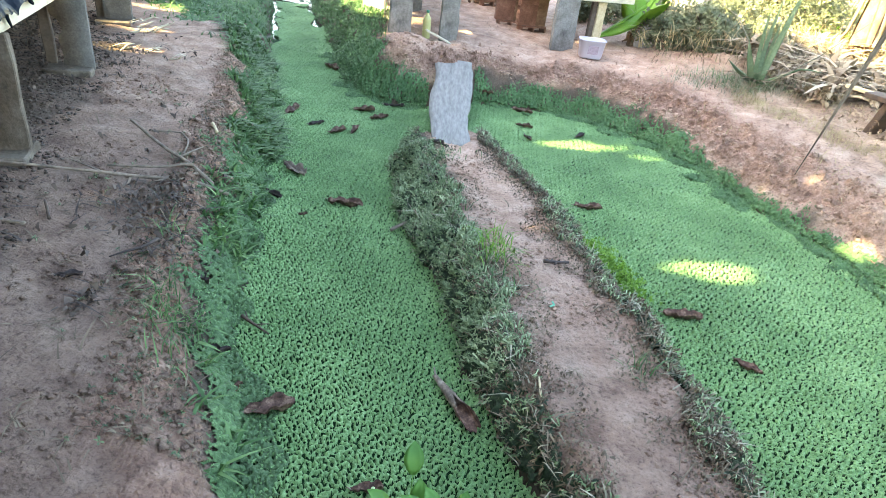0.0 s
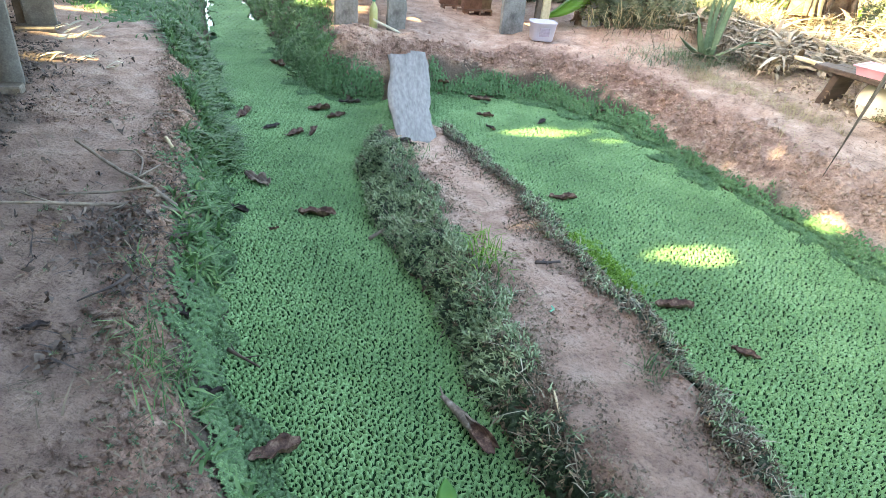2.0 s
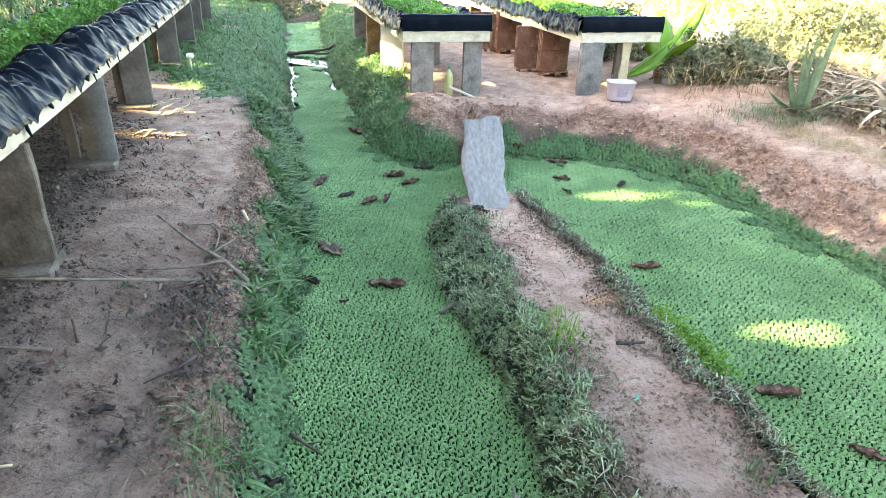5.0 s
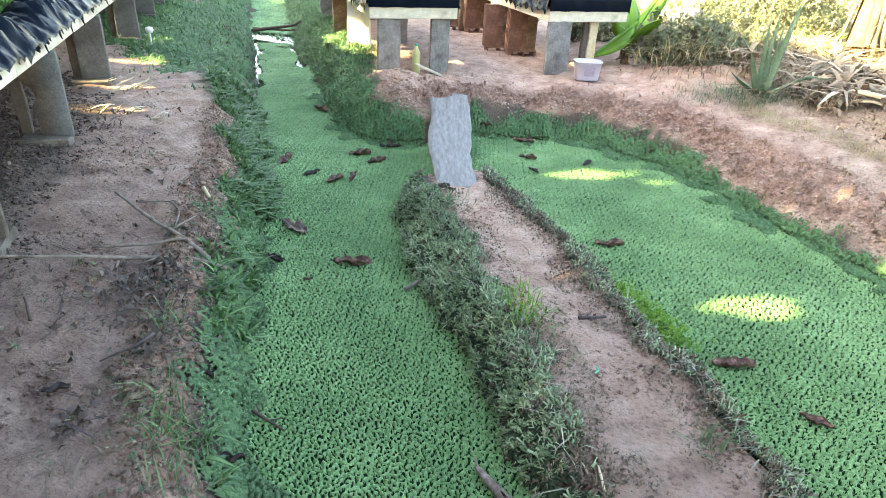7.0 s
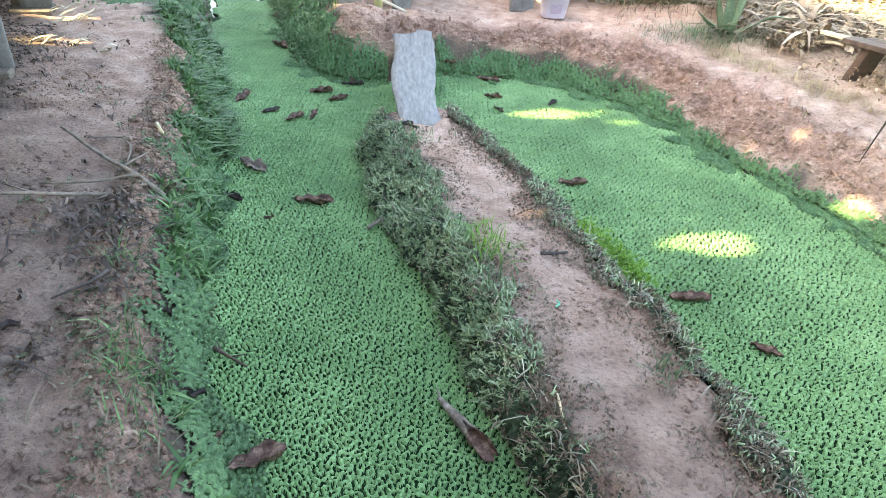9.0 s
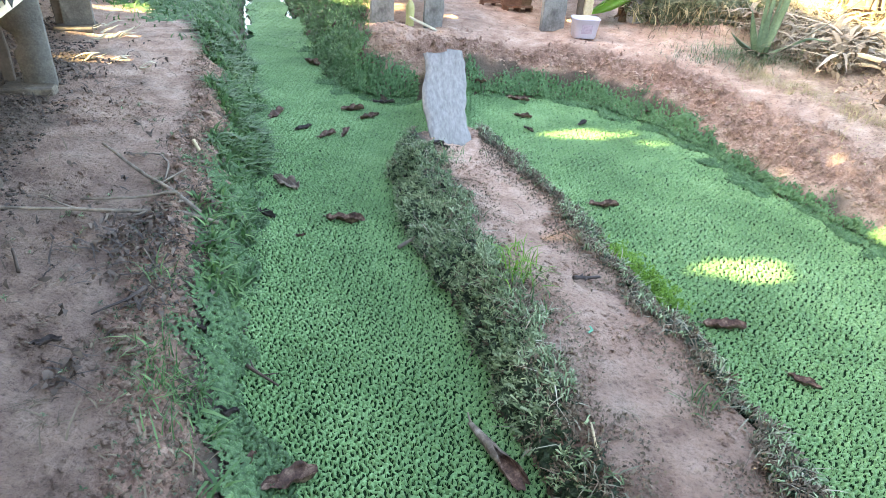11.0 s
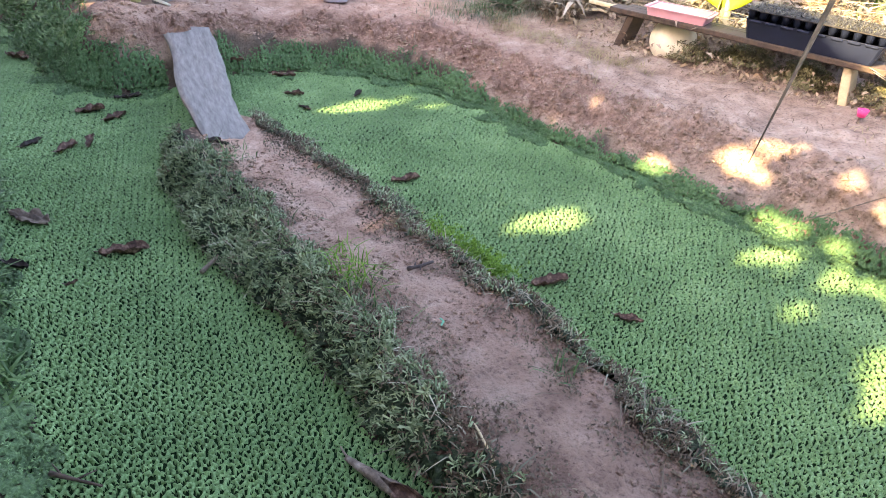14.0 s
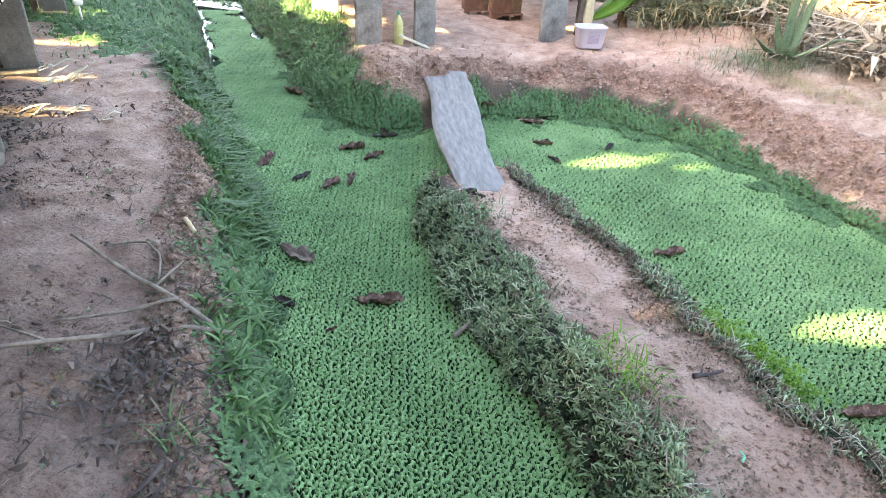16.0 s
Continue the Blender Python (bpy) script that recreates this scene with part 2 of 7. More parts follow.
CONCRETE_OLD = rough_stuff("stained_concrete", (0.045, 0.034, 0.026), (0.12, 0.096, 0.076), (0.22, 0.19, 0.16), 5.0, 0.85, 60, 0.6, 0.008)
BRICKCLAY = rough_stuff("fired_clay", (0.13, 0.062, 0.042), (0.23, 0.115, 0.078), (0.36, 0.21, 0.15), 5.0, 0.85, 70)
PLANKWOOD = wood_material("weathered_plank", (0.125, 0.117, 0.111), (0.285, 0.268, 0.256), 0.85, (22, 4.0, 22), spots=False)
DARKWOOD = wood_material("dark_wood", (0.028, 0.018, 0.013), (0.095, 0.060, 0.042))
STICKWOOD = wood_material("dry_stick", (0.07, 0.055, 0.045), (0.30, 0.24, 0.19), 0.85)
CREAMBOARD = wood_material("cream_board", (0.42, 0.37, 0.27), (0.68, 0.63, 0.52), 0.7, (6, 0.8, 12))
PALEWOOD = wood_material("pale_wood", (0.42, 0.33, 0.20), (0.64, 0.54, 0.36), 0.7)
WHITEPAINT = plain("white_paint", (0.80, 0.78, 0.74), 0.6, 0.2, 5)
LINER = plain("black_plastic", (0.004, 0.008, 0.015), 0.2, 0.3, 5.0, strength=0.5)
LINER.node_tree.nodes["Principled BSDF"].inputs["Specular IOR Level"].default_value = 0.035
BLACKTUB = plain("black_tub", (0.010, 0.014, 0.030), 0.35, 0.3, 8)
BLACKTUB.node_tree.nodes["Principled BSDF"].inputs["Specular IOR Level"].default_value = 0.25
PINK = plain("pink_plastic", (0.62, 0.30, 0.34), 0.45, 0.15, 6)
HOTPINK = plain("pink_cup", (0.80, 0.06, 0.25), 0.4, 0.1, 20)
CREAMPLASTIC = plain("cream_plastic", (0.80, 0.72, 0.55), 0.45, 0.2, 6)
TUBWHITE = plain("white_plastic", (0.50, 0.47, 0.56), 0.35, 0.12, 8)
DEADLEAF = rough_stuff("dead_leaf", (0.035, 0.018, 0.013), (0.115, 0.060, 0.043), (0.30, 0.195, 0.14), 30.0, 0.6, 120, 0.5, 0.003)
GREYLEAF = rough_stuff("grey_dead_leaf", (0.035, 0.022, 0.017), (0.13, 0.092, 0.07), (0.27, 0.21, 0.16), 12.0, 0.6, 110, 0.5, 0.003)
TANLEAF = rough_stuff("tan_leaf", (0.07, 0.05, 0.04), (0.19, 0.145, 0.115), (0.36, 0.30, 0.25), 25.0, 0.8, 120, 0.6, 0.004)
OLDLEAF = rough_stuff("rotten_leaf", (0.025, 0.020, 0.020), (0.06, 0.045, 0.042), (0.11, 0.085, 0.075), 12.0, 0.7, 100, 0.5, 0.003)
ALOE = rough_stuff("aloe_skin", (0.07, 0.12, 0.06), (0.12, 0.19, 0.11), (0.22, 0.30, 0.20), 4.0, 0.45, 50, 0.2, 0.003, spec=0.5)
BANANA = leafy("banana_leaf", [(0.10, 0.24, 0.03), (0.19, 0.38, 0.05), (0.34, 0.50, 0.08)], 0.45, 3.0, thin=0.35)
BANANAYELLOW = leafy("yellow_banana_leaf", [(0.34, 0.46, 0.03), (0.45, 0.56, 0.05), (0.55, 0.62, 0.08)], 0.45, 3.0, thin=0.4)
SHEATH = rough_stuff("dry_sheath", (0.11, 0.06, 0.035), (0.21, 0.13, 0.078), (0.35, 0.25, 0.165), 6.0, 0.8, 40)
ROCK = rough_stuff("grey_stone", (0.16, 0.155, 0.15), (0.30, 0.29, 0.28), (0.44, 0.43, 0.41), 4.0, 0.85, 50)
SEEDLING = leafy("seedling", [(0.022, 0.021, 0.017), (0.055, 0.055, 0.043), (0.15, 0.145, 0.11)], 0.6, 8)
POTSOIL = rough_stuff("potting_soil", (0.012, 0.011, 0.011), (0.030, 0.027, 0.025), (0.07, 0.064, 0.056), 30.0, 0.95, 90, 0.6, 0.006)
GREENSCRAP = plain("green_plastic", (0.06, 0.34, 0.2), 0.4, 0.2, 30)
SPROUT = leafy("sprout_leaf", [(0.05, 0.17, 0.035), (0.09, 0.25, 0.05), (0.16, 0.34, 0.06)], 0.4, 9.0, thin=0.35)


# near-black green: shade between the floating ferns, put into a sheet's colour
GAP_SHADE = leafy("fern_gap_shade", [(0.008, 0.024, 0.009), (0.013, 0.038, 0.015), (0.024, 0.060, 0.024)], 0.9, 8.0, 0.1)


def water_material():
    m, nt, b = mat("water", 0.06)
    n = noise_node(nt, 5.0, 4, 0.6, where(nt))
    c = ramp(nt, n.outputs[0], [(0.35, (0.012, 0.032, 0.014)), (0.7, (0.022, 0.055, 0.026))])
    nt.links.new(c, b.inputs["Base Color"])
    bump(nt, b, n.outputs[0], 0.05, 0.01)
    return m


WATER = water_material()


# ---- mesh helpers ----
def lattice(x, y, scale, seed):
    """Smooth value noise, 0 to 1, on arrays."""
    t = np.random.default_rng(seed).random((256, 256))
    x, y = np.asarray(x) / scale + 1000.0, np.asarray(y) / scale + 1000.0
    i, j = np.floor(x).astype(int), np.floor(y).astype(int)
    u, v = x - i, y - j
    u, v = u * u * (3 - 2 * u), v * v * (3 - 2 * v)
    i0, i1, j0, j1 = i % 256, (i + 1) % 256, j % 256, (j + 1) % 256
    return (t[i0, j0] * (1 - u) + t[i1, j0] * u) * (1 - v) + (t[i0, j1] * (1 - u) + t[i1, j1] * u) * v


def mesh_of(verts, faces, material, smooth=False):
    """A mesh from an array of points and one array of equal-sided faces."""
    verts, faces = np.asarray(verts, dtype=np.float32), np.asarray(faces, dtype=np.int32)
    me = bpy.data.meshes.new("mesh")
    k = faces.shape[1]
    me.vertices.add(len(verts))
    me.vertices.foreach_set("co", verts.ravel())
    me.loops.add(faces.size)
    me.loops.foreach_set("vertex_index", faces.ravel())
    me.polygons.add(len(faces))
    me.polygons.foreach_set("loop_start", np.arange(0, faces.size, k, dtype=np.int32))
    if smooth:
        me.polygons.foreach_set("use_smooth", np.ones(len(faces), dtype=bool))
    me.materials.append(material)
    me.update(calc_edges=True)
    return me


def child(name, me, parent, label="", m=None):
    ob = new(name, me)
    ob.parent = parent
    if m is not None:
        ob.matrix_basis = m
    return tagged(ob, label)


def part(name, bm, material, parent, label="", m=None, smooth=False):
    """Links a bmesh as one mesh object under a thing or a part."""
    me = bpy.data.meshes.new(name)
    bm.to_mesh(me)
    bm.free()
    me.materials.append(material)
    if smooth:
        me.polygons.foreach_set("use_smooth", np.ones(len(me.polygons), dtype=bool))
    return child(name, me, parent, label, m)


def thing(name, m, label, category, group="", kind=""):
    ob = new(name)
    ob.matrix_basis = m
    ob.empty_display_size = 0.05
    return tagged(ob, label, category, group, kind)


def box(sx, sy, sz, bevel=0.004, wear=0.0, cuts=0, seed=0, at=(0, 0, 0)):
    """A block that stands on z = 0, with rounded and, by wear, uneven edges."""
    bm = bmesh.new()
    bmesh.ops.create_cube(bm, size=1.0)
    bmesh.ops.scale(bm, vec=(sx, sy, sz), verts=bm.verts)
    bmesh.ops.translate(bm, vec=(0, 0, sz / 2), verts=bm.verts)
    if bevel:
        bmesh.ops.bevel(bm, geom=bm.edges[:], offset=bevel, segments=1, affect='EDGES')
    if cuts:
        bmesh.ops.subdivide_edges(bm, edges=[e for e in bm.edges if e.calc_length() > 0.05], cuts=cuts, use_grid_fill=True)
    if wear:
        for v in bm.verts:
            q = v.co * 9 + Vector((seed * 3.1, seed, 0))
            v.co += Vector((noise.noise(q), noise.noise(q + Vector((9, 0, 0))), noise.noise(q + Vector((0, 9, 0))) * 0.6)) * wear
    bmesh.ops.translate(bm, vec=at, verts=bm.verts)
    return bm


def tube_arrays(points, radii, sides=7, cap=True):
    pts = [Vector(p) for p in points]
    verts, faces = [], []
    up = Vector((0.13, 0.31, 0.94))
    for i, p in enumerate(pts):
        d = (pts[min(i + 1, len(pts) - 1)] - pts[max(i - 1, 0)]).normalized()
        a = d.cross(up)
        a = a.normalized() if a.length > 1e-3 else Vector((1, 0, 0))
        b = d.cross(a)
        for k in range(sides):
            w = 2 * math.pi * k / sides
            verts.append(p + (a * math.cos(w) + b * math.sin(w)) * radii[i])
    for i in range(len(pts) - 1):
        for k in range(sides):
            q = (k + 1) % sides
            faces.append((i * sides + k, i * sides + q, (i + 1) * sides + q, (i + 1) * sides + k))
    return verts, faces


def tube(points, radii, material, sides=7):
    v, f = tube_arrays(points, radii, sides)
    me = bpy.data.meshes.new("tube")
    n = len(points)
    me.from_pydata(v, [], f + [tuple(range(sides))[::-1], tuple(range((n - 1) * sides, n * sides))])
    me.polygons.foreach_set("use_smooth", np.ones(len(me.polygons), dtype=bool))
    me.materials.append(material)
    return me


def lathe(profile, material, sides=28, thick=0.0):
    """A turned form from (radius, height) pairs."""
    v, f = [], []
    for r, z in profile:
        for k in range(sides):
            w = 2 * math.pi * k / sides
            v.append((r * math.cos(w), r * math.sin(w), z))
    for i in range(len(profile) - 1):
        for k in range(sides):
            q = (k + 1) % sides
            f.append((i * sides + k, i * sides + q, (i + 1) * sides + q, (i + 1) * sides + k))
    return mesh_of(v, f, material, True)


def rosettes(P, N, size, leaves, seed, lift=0.4, width=0.55):
    """Little rosettes of curled leaflets at points P with normals N: points and quads."""
    g = np.random.default_rng(seed)
    n = len(P)
    N = N / np.linalg.norm(N, axis=1, keepdims=True)
    ref = np.where(np.abs(N[:, :1]) < 0.8, np.array([[1.0, 0, 0]]), np.array([[0, 1.0, 0]]))
    A = np.cross(N, ref)
    A /= np.linalg.norm(A, axis=1, keepdims=True)
    B = np.cross(N, A)
    size = np.broadcast_to(size, (n,))
    V = np.zeros((n, leaves, 6, 3), dtype=np.float32)
    a0 = g.random(n) * 6.283
    for k in range(leaves):
        a = a0 + k * 6.283 / leaves + g.normal(0, 0.35, n)
        s = size * g.uniform(0.7, 1.25, n)
        R = A * np.cos(a)[:, None] + B * np.sin(a)[:, None]
        T = -A * np.sin(a)[:, None] + B * np.cos(a)[:, None]
        up = lift * g.uniform(0.5, 1.4, n)
        for q, (r, w, z) in enumerate(((0.12, 0.18, 0.0), (0.55, width, 1.0), (1.05, width * 0.2, 0.45))):
            base = P + R * (s * r)[:, None] + N * (s * up * z)[:, None]
            half = T * (s * w * 0.5)[:, None]
            V[:, k, 2 * q] = base - half
            V[:, k, 2 * q + 1] = base + half
    quad = np.array([[0, 2, 3, 1], [2, 4, 5, 3]])
    F = (np.arange(n * leaves) * 6)[:, None, None] + quad[None]
    return V.reshape(-1, 3), F.reshape(-1, 4)


def curls(P, N, size, seed, high=0.75, stretch=1.7, plainer=False):
    """Little rounded, crooked cushions at points P with normals N: points and triangles."""
    g = np.random.default_rng(seed)
    n = len(P)
    N = N / np.linalg.norm(N, axis=1, keepdims=True)
    A = np.cross(N, np.array([[0.31, 0.95, 0.05]]))
    A /= np.linalg.norm(A, axis=1, keepdims=True)
    B = np.cross(N, A)
    t = g.random(n) * 6.283
    A, B = A * np.cos(t)[:, None] + B * np.sin(t)[:, None], B * np.cos(t)[:, None] - A * np.sin(t)[:, None]
    s = np.broadcast_to(size, (n,)) * g.uniform(0.75, 1.25, n)
    f = g.uniform(1.0, stretch, n)
    la, lb = s * np.sqrt(f), s / np.sqrt(f)
    bow = g.normal(0, 0.4, n)
    V = np.zeros((n, 13, 3), dtype=np.float32)
    hh = s * high * g.uniform(0.6, 1.3, n)
    V[:, 0] = P + N * hh[:, None]
    for k in range(6):
        a = k * math.pi / 3
        c, d = math.cos(a), math.sin(a)
        for ring, (r, z) in enumerate(((0.62, 0.78), (1.0, 0.0))):
            w = r * g.uniform(0.8, 1.2, n)
            V[:, 1 + 6 * ring + k] = P + A * (la * c * w)[:, None] + B * (lb * (d * w + bow * c * c * r))[:, None] + N * (hh * z * g.uniform(0.75, 1.2, n))[:, None]
    if plainer:
        T = [(0, 7 + k, 7 + (k + 1) % 6) for k in range(6)]
        V[:, 7:] = V[:, 7:] * 0.85 + V[:, 1:7] * 0.15
        return V.reshape(-1, 3), ((np.arange(n) * 13)[:, None, None] + np.array(T)[None]).reshape(-1, 3)
    T = []
    for k in range(6):
        q = (k + 1) % 6
        T += [(0, 1 + k, 1 + q), (1 + k, 7 + k, 7 + q), (1 + k, 7 + q, 1 + q)]
    return V.reshape(-1, 3), ((np.arange(n) * 13)[:, None, None] + np.array(T)[None]).reshape(-1, 3)


def blades(P, length, width, seed, lean=0.6, spread=None):
    """Grass blades that rise from P and bend over: points and quads."""
    g = np.random.default_rng(seed)
    n = len(P)
    a = g.random(n) * 6.283
    L = length * g.uniform(0.5, 1.3, n)
    W = width * g.uniform(0.7, 1.3, n)
    le = lean * g.uniform(0.3, 1.5, n)
    D = np.stack([np.cos(a), np.sin(a), np.zeros(n)], 1)
    if spread is not None:
        D[:, :2] += spread
        D /= np.linalg.norm(D, axis=1, keepdims=True)
    T = np.stack([-D[:, 1], D[:, 0], np.zeros(n)], 1)
    V = np.zeros((n, 8, 3), dtype=np.float32)
    for q, (t, w) in enumerate(((0, 1.0), (0.4, 0.9), (0.75, 0.6), (1.0, 0.08))):
        c = P + D * (L * le * t * t)[:, None] + np.array([0, 0, 1.0]) * (L * (t - 0.45 * np.minimum(le, 1.4) * t * t))[:, None]
        V[:, 2 * q] = c - T * (W * w * 0.5)[:, None]
        V[:, 2 * q + 1] = c + T * (W * w * 0.5)[:, None]
    quad = np.array([[0, 1, 3, 2], [2, 3, 5, 4], [4, 5, 7, 6]])
    return V.reshape(-1, 3), ((np.arange(n) * 8)[:, None, None] + quad[None]).reshape(-1, 4)


def stuff(name, arrays, material, label, category, parent=None, smooth=False):
    ob = new(name, mesh_of(arrays[0], arrays[1], material, smooth))
    if parent:
        ob.parent = parent
    else:
        tagged(ob, category=category)
    return tagged(ob, label, kind="stuff")


def join(*arrs):
    v, f, o = [], [], 0
    for a, b in arrs:
        v.append(a), f.append(b + o)
        o += len(a)
    return np.concatenate(v), np.concatenate(f)


# ---- the ground and its shores ----
# shore points: x, y, width of the bank's slope, height of its top, width of the weeds on it
WEST_SHORE = [(0.12, 0.27, 0.3, 0.26, 0.10), (-0.04, 0.43, 0.32, 0.27, 0.16), (-0.26, 0.79, 0.33, 0.28, 0.20), (-0.46, 1.02, 0.33, 0.29, 0.20),
              (-0.66, 1.35, 0.33, 0.29, 0.20), (-0.84, 1.8, 0.33, 0.3, 0.23), (-1.06, 2.27, 0.33, 0.31, 0.27), (-1.26, 2.74, 0.33, 0.32, 0.27),
              (-1.63, 3.54, 0.33, 0.34, 0.26), (-2.18, 4.52, 0.38, 0.36, 0.36), (-3.0, 5.97, 0.36, 0.36, 0.6), (-4.56, 8.84, 0.36, 0.36, 0.6),
              (-8.4, 16.0, 0.36, 0.36, 0.6)]
NORTH_SHORE = [(-7.5, 16.2, 0.4, 0.36, 0.6), (-3.75, 8.8, 0.42, 0.38, 0.6), (-2.61, 6.84, 0.42, 0.38, 0.55), (-1.86, 5.51, 0.4, 0.38, 0.34),
               (-1.5, 4.98, 0.34, 0.37, 0.18), (-1.1, 4.76, 0.34, 0.37, 0.12), (-0.75, 4.95, 0.36, 0.37, 0.11), (-0.34, 5.33, 0.42, 0.38, 0.16),
               (0.15, 5.46, 0.55, 0.38, 0.19), (0.72, 5.47, 0.6, 0.38, 0.20), (1.22, 5.18, 0.6, 0.38, 0.17)]
EAST_SHORE = [(1.62, 4.74, 0.6, 0.37, 0.09), (1.96, 4.15, 0.6, 0.37, 0.04), (2.28, 3.70, 0.55, 0.36, 0.09), (2.56, 3.3, 0.5, 0.36, 0.07),
              (2.84, 2.9, 0.45, 0.37, 0.06), (3.15, 2.42, 0.4, 0.37, 0.06), (3.42, 1.85, 0.35, 0.37, 0.06), (3.95, 0.7, 0.25, 0.37, 0.15),
              (4.1, -0.6, 0.25, 0.37, 0.15), (4.6, -3.0, 0.25, 0.36, 0.15), (3.3, -3.0, 0.2, 0.3, 0.15)]
DIKE_SHORE = [(2.62, -1.0, 0.16, 0.22, 0.14), (2.1, 0.1, 0.17, 0.22, 0.15), (1.58, 1.03, 0.17, 0.21, 0.155), (1.36, 1.60, 0.17, 0.21, 0.165),
              (0.98, 2.31, 0.17, 0.21, 0.168), (0.73, 2.85, 0.17, 0.2, 0.165), (0.34, 3.51, 0.16, 0.2, 0.145), (0.10, 3.83, 0.15, 0.19, 0.12),
              (-0.14, 4.1, 0.14, 0.17, 0.08), (-0.42, 4.0, 0.16, 0.17, 0.14), (-0.57, 3.72, 0.2, 0.18, 0.22), (-0.5, 3.24, 0.26, 0.2, 0.28),
              (-0.21, 2.62, 0.28, 0.21, 0.32), (0.04, 2.13, 0.28, 0.21, 0.32), (0.38, 1.62, 0.24, 0.21, 0.22), (0.6, 1.22, 0.2, 0.21, 0.17)]
NEAR_SHORE = [(0.76, 1.0, 0.17, 0.21, 0.12), (0.93, 0.76, 0.16, 0.22, 0.08), (0.95, 0.5, 0.18, 0.24, 0.12), (0.75, 0.3, 0.2, 0.26, 0.16), (0.4, 0.25, 0.2, 0.26, 0.14)]
SHORE = np.array(WEST_SHORE + NORTH_SHORE + EAST_SHORE + DIKE_SHORE + NEAR_SHORE)
SECTION = np.array([0] * len(WEST_SHORE) + [1] * len(NORTH_SHORE) + [2] * len(EAST_SHORE) + [3] * len(DIKE_SHORE) + [4] * len(NEAR_SHORE))


def shore(x, y):
    """Distance to the shore (below nought in the water), the slope's width, the top's height, the weeds' width, and the section."""
    x, y = np.asarray(x, dtype=float).ravel(), np.asarray(y, dtype=float).ravel()
    # ragged edge
    xw = x + (lattice(x, y, 0.22, 5) - 0.5) * 0.10 + (lattice(x, y, 0.07, 6) - 0.5) * 0.04
    yw = y + (lattice(x, y, 0.22, 7) - 0.5) * 0.10 + (lattice(x, y, 0.07, 8) - 0.5) * 0.04
    best = np.full(x.shape, 1e9)
    att = np.zeros((3, x.size))
    sec = np.zeros(x.size, dtype=int)
    inside = np.zeros(x.size, dtype=bool)
    for i in range(len(SHORE)):
        a, b = SHORE[i], SHORE[(i + 1) % len(SHORE)]
        d = b[:2] - a[:2]
        t = np.clip(((xw - a[0]) * d[0] + (yw - a[1]) * d[1]) / (d @ d), 0, 1)
        q = np.hypot(xw - a[0] - t * d[0], yw - a[1] - t * d[1])
        near = q < best
        best = np.where(near, q, best)
        for k in range(3):
            att[k] = np.where(near, a[2 + k] * (1 - t) + b[2 + k] * t, att[k])
        sec = np.where(near, SECTION[i], sec)
        if a[1] != b[1]:
            cross = ((a[1] > yw) != (b[1] > yw)) & (xw < a[0] + (yw - a[1]) / (b[1] - a[1]) * d[0])
            inside ^= cross
    return np.where(inside, -best, best), att[0], att[1], att[2], sec


def ground_z(x, y):
    shape = np.shape(x)
    x, y = np.asarray(x, dtype=float).ravel(), np.asarray(y, dtype=float).ravel()
    d, w, h, _, sec = shore(x, y)
    t = np.clip((d + 0.02) / w, 0, 1)
    z = h * (1 - (1 - t) ** np.where(sec == 0, 1.3, np.where((sec == 1) | (sec == 2), 1.6, 1.9)))
    rise = np.where(sec == 0, 0.055, np.where((sec == 3) | (sec == 4), 0.0, 0.12 * np.clip((x - 0.2) / 1.7, 0, 1)))
    z = z + rise * np.clip(d - w, 0, 1.4)
    z = z - 0.03 * np.exp(-(((x + 1.1) / 0.7) ** 2 + ((y - 6.2) / 0.5) ** 2)) + 0.15 * np.exp(-(((x + 1.16) / 0.40) ** 2 + ((y - 5.42) / 0.25) ** 2))      # a heap of dug clay
    z = np.where(d < -0.02, -0.05 + np.clip((d + 0.02) * 1.2, -0.3, 0), z)
    onland = np.clip(d / 0.12, 0, 1)
    rough = np.where(sec == 0, 0.7, np.where(sec == 3, 0.6, 1.15))
    trodden = np.clip((y + 0.6) / 0.4, 0, 1)      # smoother ground to the south
    z = z + onland * rough * ((lattice(x, y, 0.5, 1) - 0.5) * 0.06 * (0.3 + 0.7 * trodden) + trodden * ((lattice(x, y, 0.17, 2) - 0.5) * 0.035
                              + (lattice(x, y, 0.06, 3) - 0.5) * 0.018))
    # clods on the raw red slope
    raw = np.where((sec == 1) | (sec == 2), np.clip((d - 0.05) / 0.2, 0, 1) * np.clip(1.2 - d / 0.9, 0, 1), np.where(sec == 0, 0.55 * np.clip((d - 0.12) / 0.1, 0, 1) * np.clip((0.46 - d) / 0.1, 0, 1), 0.0))
    z = z + raw * (np.abs(lattice(x, y, 0.10, 4) - 0.5) * 0.11 + np.abs(lattice(x, y, 0.045, 41) - 0.5) * 0.06)
    return z.reshape(shape)


def gz(x, y):
    return float(ground_z(np.array([x]), np.array([y]))[0])


def growing(a, b, fine, lo, hi):
    """Even steps from a to b, then ever wider ones out to lo and hi."""
    out = list(np.arange(a, b, fine))
    s, p = fine, b
    up = []
    while p < hi:
        up.append(p)
        s *= 1.22
        p += s
    s, p, dn = fine, a, []
    while p > lo:
        s *= 1.22
        p -= s
        dn.append(p)
    return np.array(dn[::-1] + out + up)


